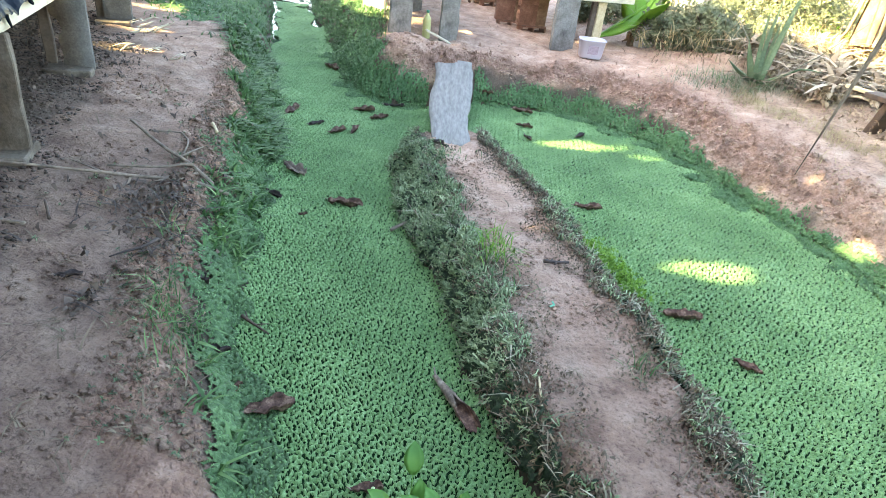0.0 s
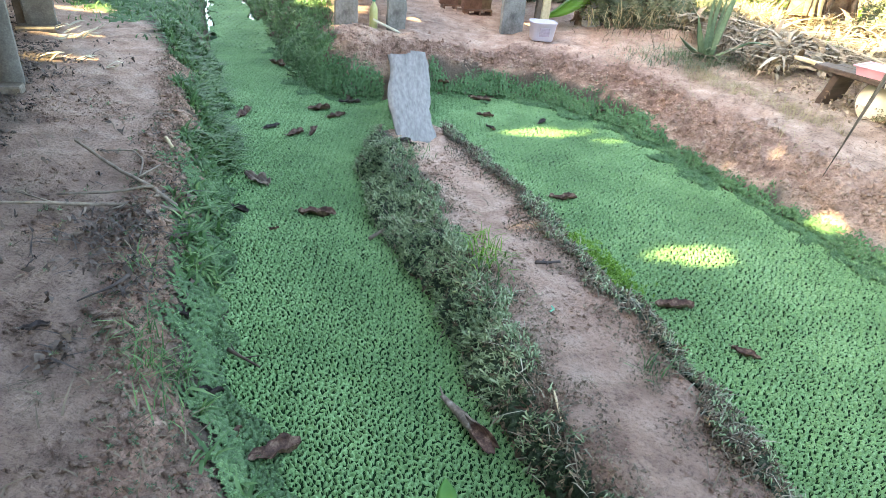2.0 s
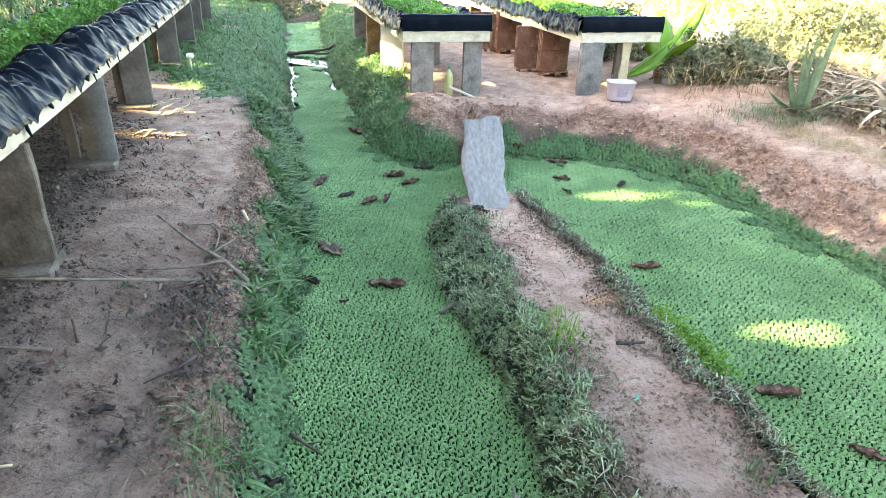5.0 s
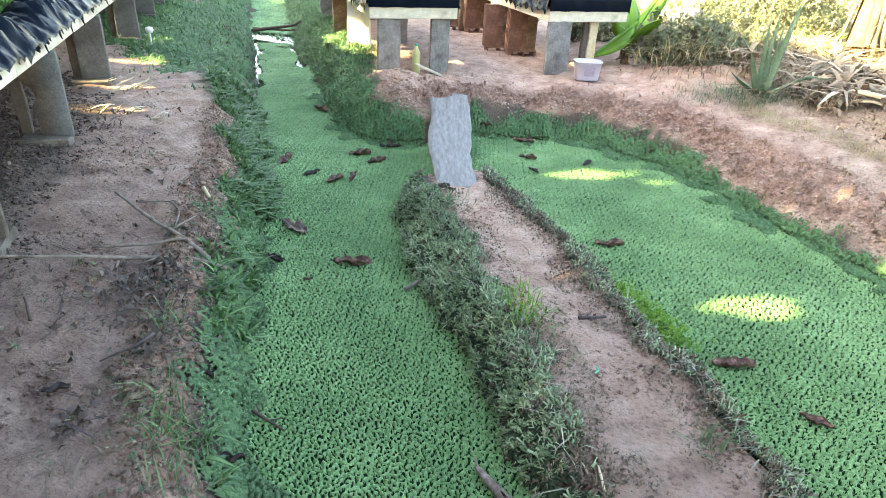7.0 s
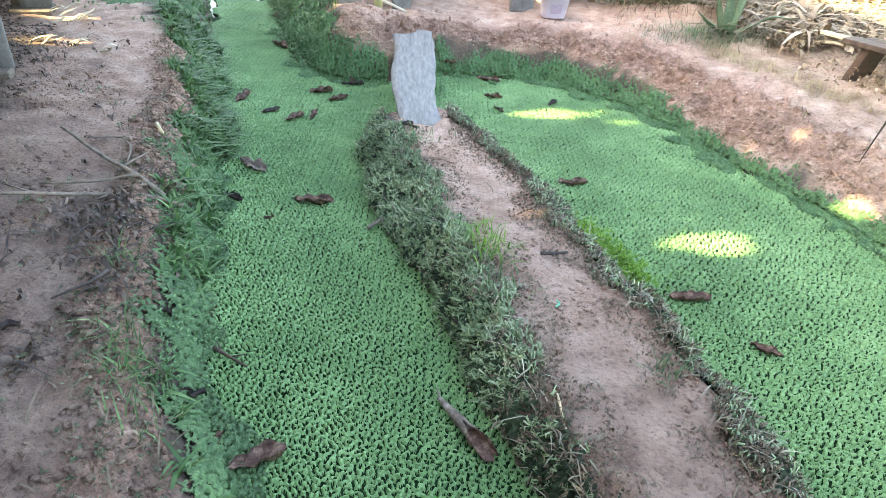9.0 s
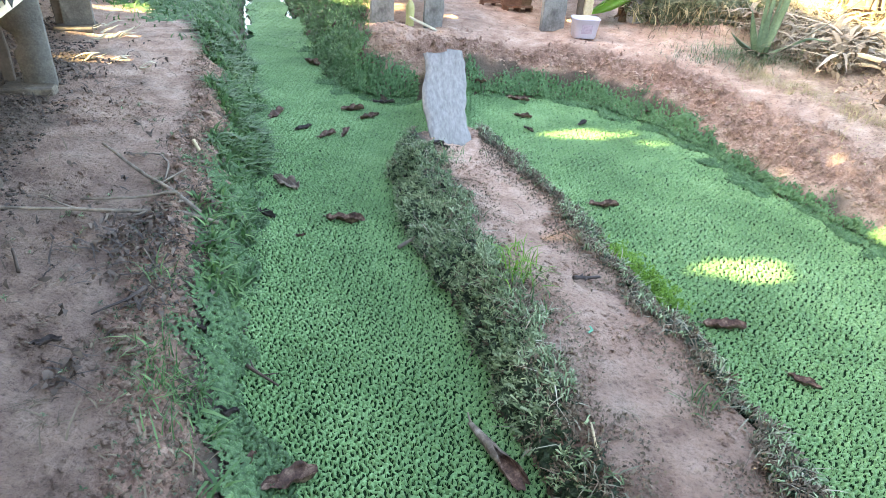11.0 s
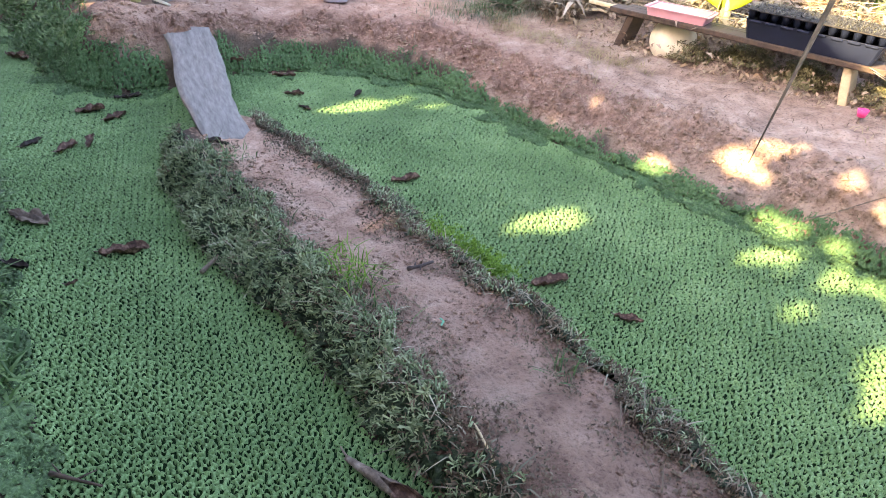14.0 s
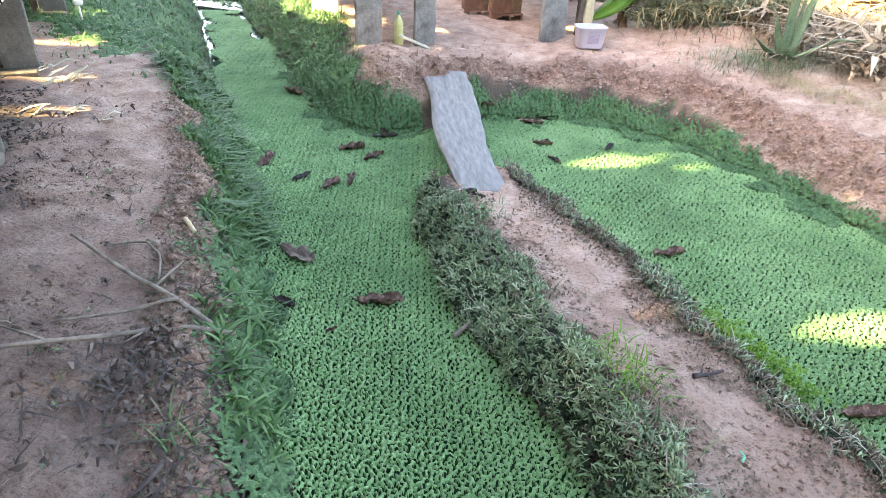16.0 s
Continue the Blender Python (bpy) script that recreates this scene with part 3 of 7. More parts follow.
gx, gy = growing(-4.5, 4.6, 0.033, -600, 600), growing(-0.2, 7.6, 0.033, -600, 600)
GX, GY = np.meshgrid(gx, gy, indexing="ij")
GZ = ground_z(GX, GY)
nx, ny = GX.shape
idx = np.arange(nx * ny).reshape(nx, ny)
gf = np.stack([idx[:-1, :-1], idx[1:, :-1], idx[1:, 1:], idx[:-1, 1:]], -1).reshape(-1, 4)
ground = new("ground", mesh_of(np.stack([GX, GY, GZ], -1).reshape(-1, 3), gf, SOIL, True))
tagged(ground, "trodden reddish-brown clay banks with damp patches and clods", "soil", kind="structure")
_d, _w, _h, _b, _s = shore(GX, GY)
_dark_ground = ground.data.attributes.new("dark_ground", 'FLOAT', 'POINT')
# the darkening follows the weeds' width, painting the shade in their gaps
_weed_gap = np.clip((np.where((_s == 3) & (_b < 0.17), -0.03, _b * np.where((_s == 1) | (_s == 2), 1.35, 1.1)) - _d + 0.12 * (lattice(GX, GY, 0.12, 9).ravel() - 0.5)) / 0.08, 0, 0.85)
_u = ((GX + 2.05) * math.cos(radians(29.4)) + (GY - 1.70) * math.sin(radians(29.4))).ravel()      # ground darkened in a strip under the long raised bed, where the mulch lies
_bed_strip = 0.72 * np.clip((0.16 + 0.5 * (lattice(GX, GY, 0.28, 345).ravel() - 0.5) - _u) / 0.22, 0, 1) * np.clip((_u + 1.2) / 0.2, 0, 1) * (_s == 0) * (0.5 + 0.7 * lattice(GX, GY, 0.09, 346).ravel()) * np.clip((5.2 - GY.ravel()) / 1.5, 0, 1) * np.clip((GY.ravel() + 0.2) / 0.6, 0, 1)
_dark_ground.data.foreach_set("value", np.maximum(_weed_gap, np.clip(_bed_strip, 0, 0.8)).astype(np.float32))
_raw = ground.data.attributes.new("raw", 'FLOAT', 'POINT')
_north = np.clip((_d - _b) / 0.08, 0, 1) * np.clip((_w * 1.15 - _d) / 0.22 + 0.35 * (lattice(GX, GY, 0.2, 13).ravel() - 0.5), 0, 1) * ((_s == 1) | (_s == 2)) * np.clip(1.25 - 0.42 * np.maximum(GX.ravel() - 0.9, 0), 0.3, 1)
_lip = np.clip((_d - _b * 0.8) / 0.06, 0, 1) * np.clip((0.44 - _d) / 0.10 + 1.2 * (lattice(GX, GY, 0.16, 14).ravel() - 0.5), 0, 1) * (_s == 0)
_raw.data.foreach_set("value", ((_north + 0.8 * _lip) * (0.6 + 0.6 * lattice(GX, GY, 0.3, 12).ravel())).clip(0, 1).astype(np.float32))
del GX, GY, GZ, gf, idx

# still water under the floating fern
wx, wy = np.meshgrid(np.linspace(-12, 6, 90), np.linspace(-4, 17, 100), indexing="ij")
wi = np.arange(wx.size).reshape(wx.shape)
wf = np.stack([wi[:-1, :-1], wi[1:, :-1], wi[1:, 1:], wi[:-1, 1:]], -1).reshape(-1, 4)
water = new("water", mesh_of(np.stack([wx, wy, np.full_like(wx, -0.017)], -1).reshape(-1, 3), wf, WATER, True))
tagged(water, "dark still water showing between the floating ferns", "water", kind="structure")


def scatter(x0, x1, y0, y1, step, seed, jitter=0.9):
    g = np.random.default_rng(seed)
    x, y = np.meshgrid(np.arange(x0, x1, step), np.arange(y0, y1, step), indexing="ij")
    return x.ravel() + g.uniform(-0.5, 0.5, x.size) * step * jitter, y.ravel() + g.uniform(-0.5, 0.5, x.size) * step * jitter


def slopes(x, y, e=0.03):
    dx = (ground_z(x + e, y) - ground_z(x - e, y)) / (2 * e)
    dy = (ground_z(x, y + e) - ground_z(x, y - e)) / (2 * e)
    n = np.stack([-dx, -dy, np.ones_like(dx)], 1)
    return n / np.linalg.norm(n, axis=1, keepdims=True)


def ridges(x, y, scale, seed, spread=1.25):
    """Winding, evenly spaced ridges: about 0.1 in the pits to 1.1 on the crests."""
    g = np.random.default_rng(seed)
    n = 18
    a, k, ph = (np.arange(n) + g.random(n)) * math.pi / n, 2 * math.pi / (2.4 * scale) * g.uniform(1 / spread, spread, n), g.uniform(0, 6.283, n)
    f = np.zeros(np.shape(x))
    for c, s, p in zip(np.cos(a) * k, np.sin(a) * k, ph):
        f += np.cos(c * x + s * y + p)
    return 0.62 + 0.22 * f / math.sqrt(n / 2)


PIT = 0.53       # about a third of the ridges' field lies below this


def sheet(x0, x1, y0, y1, step):
    """A square grid: x, y and its quads."""
    x, y = np.meshgrid(np.arange(x0, x1 + step, step), np.arange(y0, y1 + step, step), indexing="ij")
    i = np.arange(x.size).reshape(x.shape)
    return x.ravel(), y.ravel(), np.stack([i[:-1, :-1], i[1:, :-1], i[1:, 1:], i[:-1, 1:]], -1).reshape(-1, 4)


def pick(V, F):
    """Drops the points that no face uses."""
    used = np.zeros(len(V), dtype=bool)
    used[F] = True
    return V[used], (np.cumsum(used) - 1)[F]


# floating fern on the canal and the pond: a curly mat cut open at its pits, onto the dark sheet and water below
def fern_carpet():
    arrs = []
    for x0, x1, y0, y1, st, sc in ((-1.5, 2.4, 0.15, 2.1, 0.0048, 0.0098), (2.4, 4.2, 0.15, 2.1, 0.006, 0.0102), (-2.4, 3.5, 2.1, 3.9, 0.0056, 0.0100), (-3.2, 3.2, 3.9, 6.1, 0.0072, 0.0118), (-5.2, -1.6, 6.1, 9.1, 0.0125, 0.019), (1.2, 5.0, -3.2, 0.15, 0.0100, 0.0145)):
        x, y, F = sheet(x0, x1, y0, y1, st)
        d = shore(x, y)[0]
        r = ridges(x, y, sc, 31, 1.5)
        z = 0.001 + 0.015 * np.tanh((r - PIT) / 0.21) + (lattice(x, y, 0.05, 33) - 0.5) * 0.006 + (lattice(x, y, 0.3, 34) - 0.5) * 0.006
        if y0 > 6:      # open water along the west shore, and where the fern thins out
            g = lattice(x, y, 0.25, 31) + 0.5 * (r - 0.6)
            gone = (g < np.clip((y - 6.9) / 3.2, 0, 1) * 0.75 - 0.2) | (y > 8.75 + 0.5 * lattice(x, y, 0.3, 35)) | ((d > -0.12 * lattice(x, y, 0.4, 37) - 0.04) & (y + 1.9 * x < 2.4) & (x < -3.1))
            F = F[~gone[F].any(1)]
        F = F[(d[F] < 0.05).all(1) & (r[F].mean(1) > PIT + 0.025 - 0.014 * np.clip(y[F[:, 0]] - 3.0, 0, 3.0))]
        arrs.append(pick(np.stack([x, y, z], 1), F))
    return join(*arrs)


def canal_fern():
    x, y = scatter(-9.5, -1.5, 9.05, 16.0, 0.034, 24, 0.85)
    d = shore(x, y)[0]
    g = np.random.default_rng(44)
    # the fern thins out along the canal, and open water shows
    keep = (d < 0.02) & ((lattice(x, y, 0.25, 31) + g.uniform(-0.2, 0.2, x.size)) > np.clip((y - 6.0) / 3.4, 0, 1) * 0.9 - 0.1)
    keep &= ~((y > 8.75 + 0.5 * lattice(x, y, 0.3, 35)) & (y < 9.5)) & ~((d > -0.12 * lattice(x, y, 0.4, 37) - 0.04) & (y + 1.9 * x < 2.4) & (x < -3.1) & (y < 9.6))
    keep |= (d < 0.015) & (y > 9.9)
    x, y = x[keep], y[keep]
    z = 0.002 + (lattice(x, y, 0.015, 33) - 0.5) * 0.018 + (lattice(x, y, 0.3, 34) - 0.5) * 0.008
    N = np.stack([g.normal(0, 0.35, x.size), g.normal(0, 0.35, x.size), np.ones(x.size)], 1)
    return curls(np.stack([x, y, z], 1), N, 0.0225, 54, 1.25, 2.6, True)


# a dark sheet just under the floating fern, standing in for the shade in its gaps
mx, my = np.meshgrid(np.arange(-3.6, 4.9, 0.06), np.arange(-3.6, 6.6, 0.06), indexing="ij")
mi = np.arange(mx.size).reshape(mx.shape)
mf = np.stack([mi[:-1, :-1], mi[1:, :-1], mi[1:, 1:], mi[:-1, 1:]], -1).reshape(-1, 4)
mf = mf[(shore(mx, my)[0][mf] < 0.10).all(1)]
fern_mat = new("fern_mat", mesh_of(np.stack([mx, my, -0.010 + 0.004 * lattice(mx, my, 0.15, 36)], -1).reshape(-1, 3), mf, GAP_SHADE, True))
tagged(fern_mat, "dark green sheet under the floating fern, added as the shade in its gaps", "water fern", kind="stuff")
stuff("floating_fern", fern_carpet(), FERNSHEET, "bright green carpet of tiny curled floating water ferns", "water fern", smooth=True)
stuff("canal_fern", canal_fern(), AZOLLA, "loose green floating ferns thinning out along the canal", "water fern", smooth=True)


# ---- weeds on the banks ----
def bank_points(x0, x1, y0, y1, step, seed, test):
    x, y = scatter(x0, x1, y0, y1, step, seed)
    d, w, h, b, sec = shore(x, y)
    g = np.random.default_rng(seed + 500)
    k = test(x, y, d, b, sec, g)
    side = np.abs((x + 0.187) * 0.970 + (y - 3.515) * 0.244)      # keep the plank's underside clear
    k &= ~((side < 0.22) & (y > 3.5) & (y < 5.7))
    x, y = x[k], y[k]
    return np.stack([x, y, ground_z(x, y)], 1), slopes(x, y)


def cover(x0, x1, y0, y1, step, seed, scale, amp, reach, sections, over=0.06):
    """A curly mat of weeds that lies on a bank from the water up to `reach` (a share of the weeds' width): its mesh arrays, and points with normals on its crests."""
    x, y, F = sheet(x0, x1, y0, y1, step)
    d, w, h, b, sec = shore(x, y)
    near = (d > -0.2) & (d < b * 1.7 + 0.1) & np.isin(sec, sections)
    F = F[near[F].all(1)]
    (V, F) = pick(np.stack([x, y, d], 1), F)
    x, y = V[:, 0], V[:, 1]
    d, w, h, b, sec = shore(x, y)
    top = reach(x, y, b)
    side = np.abs((x + 0.187) * 0.970 + (y - 3.515) * 0.244)      # the plank's underside stays clear
    m = np.clip((top + 0.05 - d) / (0.05 + 0.5 * b), 0, 1) * np.clip((d + over * 2 * lattice(x, y, 0.15, seed + 7)) / 0.03, 0, 1) * (1 - 0.9 * ((side < 0.22) & (y > 3.4) & (y < 5.6)))
    r = 0.7 * ridges(x, y, scale, seed, 2.4) + 0.3 * ridges(x, y, scale * 0.5, seed + 40, 2.0)
    lumps = lattice(x, y, 0.10, seed + 8)
    up = amp * (np.tanh((r - PIT + 0.06) / 0.16) + 2.2 * np.clip(lumps - 0.3, 0, 1) * m) * (0.3 + 0.7 * m) + 0.004 - 0.012 * (1 - m)
    n = slopes(x, y, 0.045)
    n[d < 0.0] = (0, 0, 1)
    P = np.stack([x, y, np.maximum(ground_z(x, y), 0.0)], 1) + n * up[:, None]
    F = F[(m[F] > 0.02).any(1) & ((r - 0.5 * (1 - m))[F].mean(1) > PIT - 0.06)]
    k = (m > 0.4) & (r > PIT)
    return pick(P, F), P[k], n[k], (d / np.maximum(b, 0.02))[k]


# the dike's creeping weed, dull green and tangled with dry stems; its base coloured as gap shade
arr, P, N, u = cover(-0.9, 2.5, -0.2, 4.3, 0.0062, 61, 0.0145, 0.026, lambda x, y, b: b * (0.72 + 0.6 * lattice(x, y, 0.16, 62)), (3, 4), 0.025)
stuff("dike_creeper", arr, CREEPER_SHADE, "creeping weed tangled over the dike's side, coloured dark for the shade between its leaves", "weed", smooth=True)
pond_side = shore(P[:, 0], P[:, 1])[3] < 0.17
k = rng.random(len(P)) < np.where(u < 0.8, 0.16, 0.10) * np.where(pond_side, 0.35, 1.0)
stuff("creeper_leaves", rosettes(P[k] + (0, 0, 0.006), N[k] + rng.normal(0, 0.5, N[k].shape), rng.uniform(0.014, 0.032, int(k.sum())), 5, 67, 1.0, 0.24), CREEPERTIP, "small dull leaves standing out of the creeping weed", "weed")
k = rng.random(len(P)) < np.where((u > 0.45) & (lattice(P[:, 0], P[:, 1], 0.18, 69) > 0.42), 0.10, 0.008) + 0.10 * pond_side
stuff("withered_leaves", rosettes(P[k] + (0, 0, 0.006), N[k] + rng.normal(0, 0.6, N[k].shape), rng.uniform(0.012, 0.028, int(k.sum())), 4, 70, 0.9, 0.26), DRYSTEM, "withered brown leaves in the creeping weed", "weed")
k = rng.random(len(P)) < np.where(u > 0.45, 0.04, 0.010)
stuff("pale_stems", blades(P[k] + (0, 0, 0.004), 0.045, 0.0055, 68, 2.0), PALESTEM, "thin pale dry stems straggling over the creeping weed", "stems")
k = rng.random(len(P)) < np.where(u > 0.6, 0.035, 0.006)
stuff("dry_stems", blades(P[k], 0.05, 0.005, 66, 1.9), DRYSTEM, "short dry stems among the creeping weed", "stems")

# crumbled stems and clay bits along both margins of the dike's path
P, N = bank_points(-1.0, 3.0, -0.2, 4.3, 0.0105, 161, lambda x, y, d, b, s, g: ((s == 3) | (s == 4)) & (d > b * 0.7) & (d < b * 1.0 + 0.17) & (g.random(x.size) < 1.1 - (d - b * 0.7) / 0.24) & (lattice(x, y, 0.13, 162) > 0.30))
stuff("dike_litter", rosettes(P + (0, 0, 0.004), N + rng.normal(0, 0.7, N.shape), rng.uniform(0.006, 0.022, len(P)), 1, 163, 0.5, 0.5), DRYSTEM, "crumbled brown stems and leaf bits along the dike's path", "litter")

# green weed that climbs the back bank and the pond's far side
arr, P, N, u = cover(-2.4, 4.2, 1.0, 6.2, 0.0068, 71, 0.0128, 0.0165, lambda x, y, b: b * (0.55 + 0.95 * lattice(x, y, 0.24, 72)) + 0.06 * (lattice(x, y, 0.07, 79) - 0.4), (1, 2), 0.15)
stuff("bank_weed", arr, BANKWEED, "dark green creeping fern climbing the pond bank", "weed", smooth=True)
k = rng.random(len(P)) < 0.08
stuff("bank_leaves", rosettes(P[k] + (0, 0, 0.004), N[k] + rng.normal(0, 0.5, N[k].shape), rng.uniform(0.008, 0.018, int(k.sum())), 5, 78, 0.8, 0.32), WEEDTIP, "small leaves standing out of the bank's fern", "weed")
x, y, F = sheet(-8.5, -1.1, 4.7, 15.0, 0.03)
d, w, h, b, sec = shore(x, y)
m = np.clip((b * (0.9 + 0.5 * lattice(x, y, 0.3, 76)) - d) / 0.15, 0, 1) * np.clip((d + 0.04) / 0.08, 0, 1) * (sec == 1)
z = np.maximum(ground_z(x, y), 0.0) + 0.05 * (ridges(x, y, 0.045, 98, 2.0) - 0.5) - 0.06 * (1 - m)
stuff("bank_turf", pick(np.stack([x, y, z], 1), F[(m[F] > 0.1).any(1)]), TURF, "dark matted weeds on the canal bank", "weed", smooth=True)
P, N = bank_points(-9.0, -1.6, 5.2, 15.0, 0.05, 75, lambda x, y, d, b, s, g: (s == 1) & (d > -0.03) & (d < b * (0.8 + 0.5 * lattice(x, y, 0.3, 76))))
stuff("canal_weed", rosettes(P, N + rng.normal(0, 0.5, N.shape), 0.05, 5, 77, 0.9, 0.22), WEEDTIP, "mixed green weeds on the canal bank", "weed")

# the west bank: fern at the foot, grass above
arr, P, N, u = cover(-2.7, 0.7, 0.1, 4.9, 0.0060, 81, 0.0108, 0.0145, lambda x, y, b: b * (0.55 + 0.75 * lattice(x, y, 0.2, 82)) + 0.05 * (lattice(x, y, 0.07, 80) - 0.4), (0,), 0.09)
stuff("shore_fern", arr, SHOREWEED, "dark green fern stranded along the foot of the bank", "weed", smooth=True)
k = rng.random(len(P)) < 0.025
stuff("shore_leaves", rosettes(P[k] + (0, 0, 0.004), N[k] + rng.normal(0, 0.5, N[k].shape), rng.uniform(0.007, 0.015, int(k.sum())), 5, 84, 0.9, 0.30), WEEDTIP, "small leaves standing out of the shore weed", "weed")


def west_grass(x, y, d, b, s, g):
    dens = np.clip((y - 1.45) / 0.5, 0.05, 1.0) * np.clip(2.2 * lattice(x, y, 0.26, 84) - 0.30, 0.08, 1.0)
    return (s == 0) & (d > -0.02) & (d < b * (0.3 + 0.95 * lattice(x, y, 0.4, 185))) & (g.random(x.size) < dens * np.clip(1.6 - d / b, 0.15, 1))


P, N = bank_points(-3.6, 0.4, 0.4, 5.2, 0.034, 85, west_grass)
stuff("bank_grass", blades(np.repeat(P, 7, 0) + rng.normal(0, 0.016, (7 * len(P), 3)) * (1, 1, 0), 0.10, 0.017, 86, 1.2, np.array([0.12, -0.08])), GRASS, "tufts of green grass hanging over the canal bank", "grass")
x, y, F = sheet(-9.5, -1.9, 4.2, 15.5, 0.035)
d, w, h, b, sec = shore(x, y)
m = np.clip((y - 4.35 - 0.9 * lattice(x, y, 0.35, 88) + 0.35 * (x + 3.0)) / 0.5, 0, 1) * np.clip((d + 0.05) / 0.1, 0, 1) * np.clip((3.2 - d) / 0.4, 0, 1) * (sec == 0)
z = np.maximum(ground_z(x, y), 0.0) + 0.05 * (ridges(x, y, 0.055, 97) - 0.45) - 0.06 * (1 - m)
stuff("turf", pick(np.stack([x, y, z], 1), F[(m[F] > 0.1).any(1)]), TURF, "dark matted turf beside the canal", "grass", smooth=True)
P, N = bank_points(-11.0, -2.0, 4.3, 16.0, 0.040, 87, lambda x, y, d, b, s, g: (s == 0) & (d > -0.02) & (d < 3.2) & (g.random(x.size) < (y - 4.3 - 0.9 * lattice(x, y, 0.35, 88) + 0.35 * (x + 3.0)) / 0.9))
stuff("lawn", blades(P, 0.085, 0.013, 89, 1.3), GRASS, "short rough grass beside the canal", "grass")
P, N = bank_points(-9.0, -1.2, 4.9, 15.0, 0.06, 90, lambda x, y, d, b, s, g: (s == 1) & (d > 0.02) & (d < b * 1.4) & (x < -1.2) & (g.random(x.size) < 0.8))
stuff("canal_grass", blades(P, 0.12, 0.009, 91, 1.0), GRASS, "ragged grass on the canal bank", "grass")
# crumbly litter along the west bank's lip
P, N = bank_points(-2.4, 0.3, 0.3, 4.2, 0.0175, 301, lambda x, y, d, b, s, g: (s == 0) & (d > 0.10) & (d < 0.50) & (g.random(x.size) < 1.1 - np.abs(d - 0.26) / 0.22))
stuff("bank_litter", rosettes(P + (0, 0, 0.004), N + rng.normal(0, 0.7, N.shape), rng.uniform(0.006, 0.022, len(P)), 1, 302, 0.5, 0.5), DRYSTEM, "crumbled brown leaf and root bits along the bank's lip", "litter")
k = rng.random(len(P)) < 0.16
stuff("bank_roots", blades(P[k], 0.035, 0.005, 303, 2.0), DRYSTEM, "thin brown roots and stems along the bank's lip", "roots")
k = (rng.random(len(P)) < 0.16) & (P[:, 1] < 2.2)
stuff("bank_sprigs", rosettes(P[k] + (0, 0, 0.01), N[k] + rng.normal(0, 0.5, N[k].shape), 0.012, 5, 304, 0.6, 0.3), SPRIG, "small green sprigs on the bank's lip", "weed")
P, N = bank_points(-2.6, 0.1, 0.1, 3.6, 0.032, 305, lambda x, y, d, b, s, g: (s == 0) & (d > 0.26) & (d < 0.95) & (lattice(x, y, 0.22, 306) > 0.5 + 0.35 * (d - 0.3)) & (g.random(x.size) < 0.07))
stuff("clay_sprigs", blades(np.repeat(P, 3, 0) + rng.normal(0, 0.012, (3 * len(P), 3)) * (1, 1, 0.1), 0.030, 0.0055, 307, 2.6), DRYSTEM, "dry creeping sprigs on the trodden clay", "stems")
k = rng.random(len(P)) < 0.5
stuff("clay_weeds", rosettes(P[k] + (0, 0, 0.006), N[k] + rng.normal(0, 0.4, N[k].shape), rng.uniform(0.008, 0.02, int(k.sum())), 5, 308, 0.7, 0.3), CREEPERTIP, "small creeping weeds on the trodden clay", "weed")
P, N = bank_points(-16.0, -3.2, 0.5, 16.0, 0.13, 311, lambda x, y, d, b, s, g: (s == 0) & (d > 2.2))
stuff("field_grass", blades(P, 0.24, 0.04, 312, 0.9), GRASS, "rough green grass beyond the raised bed", "grass")
# the odd tuft on the dike, and bright herb along its pond side
g_ = np.random.default_rng(92)
T = []
for tx, ty, n, r in ((0.30, 2.10, 60, 0.09), (0.05, 2.55, 40, 0.10), (1.19, 1.36, 26, 0.05), (-0.2, 3.3, 40, 0.12), (0.45, 1.75, 30, 0.1), (-0.60, 0.90, 90, 0.055), (-0.72, 0.99, 50, 0.06), (-0.97, 1.39, 26, 0.05), (-0.50, 0.78, 40, 0.08)):
    q = g_.normal(0, r, (n, 2)) + (tx, ty)
    T.append(np.column_stack([q, ground_z(q[:, 0], q[:, 1])]))
stuff("grass_tufts", blades(np.concatenate(T), 0.10, 0.005, 93, 1.0), GRASS, "single tufts of thin grass on bare clay", "grass")
q = np.array([(1.05, 2.44)]) + g_.uniform(-1.0, 1.0, (1000, 1)) * np.array([(-0.15, 0.23)]) + g_.normal(0, 0.05, (1000, 2))
q = np.column_stack([q, np.maximum(ground_z(q[:, 0], q[:, 1]), 0.0) + 0.015 + 0.08 * g_.random(1000)])
stuff("bright_herb", rosettes(q, np.tile((0.2, 0, 1.0), (1000, 1)) + g_.normal(0, 0.6, (1000, 3)), 0.018, 5, 94, 0.7, 0.35), HERB, "fresh yellow-green herb along the dike's edge", "herb")
q = np.concatenate([g_.normal((0.47, 1.97), (0.05, 0.06), (70, 2)), g_.normal((0.42, 2.12), (0.04, 0.05), (30, 2))])
q = np.column_stack([q, ground_z(q[:, 0], q[:, 1]) + 0.05])
stuff("bright_tuft", blades(q, 0.09, 0.006, 194, 1.2), HERB, "tuft of fresh light green grass on the dike's weed", "grass")
# grass stems fallen over the left canal's edge
P, N = bank_points(-3.5, 4.6, 0.3, 8.5, 0.10, 95, lambda x, y, d, b, s, g: (d > 0.12) & (d < 2.2) & (g.random(x.size) < np.where(s == 3, 0.2, 0.25)))
stuff("straw_bits", blades(P, 0.05, 0.006, 96, 2.6), DRYSTEM, "scattered bits of straw and dry twig on the clay", "straw")
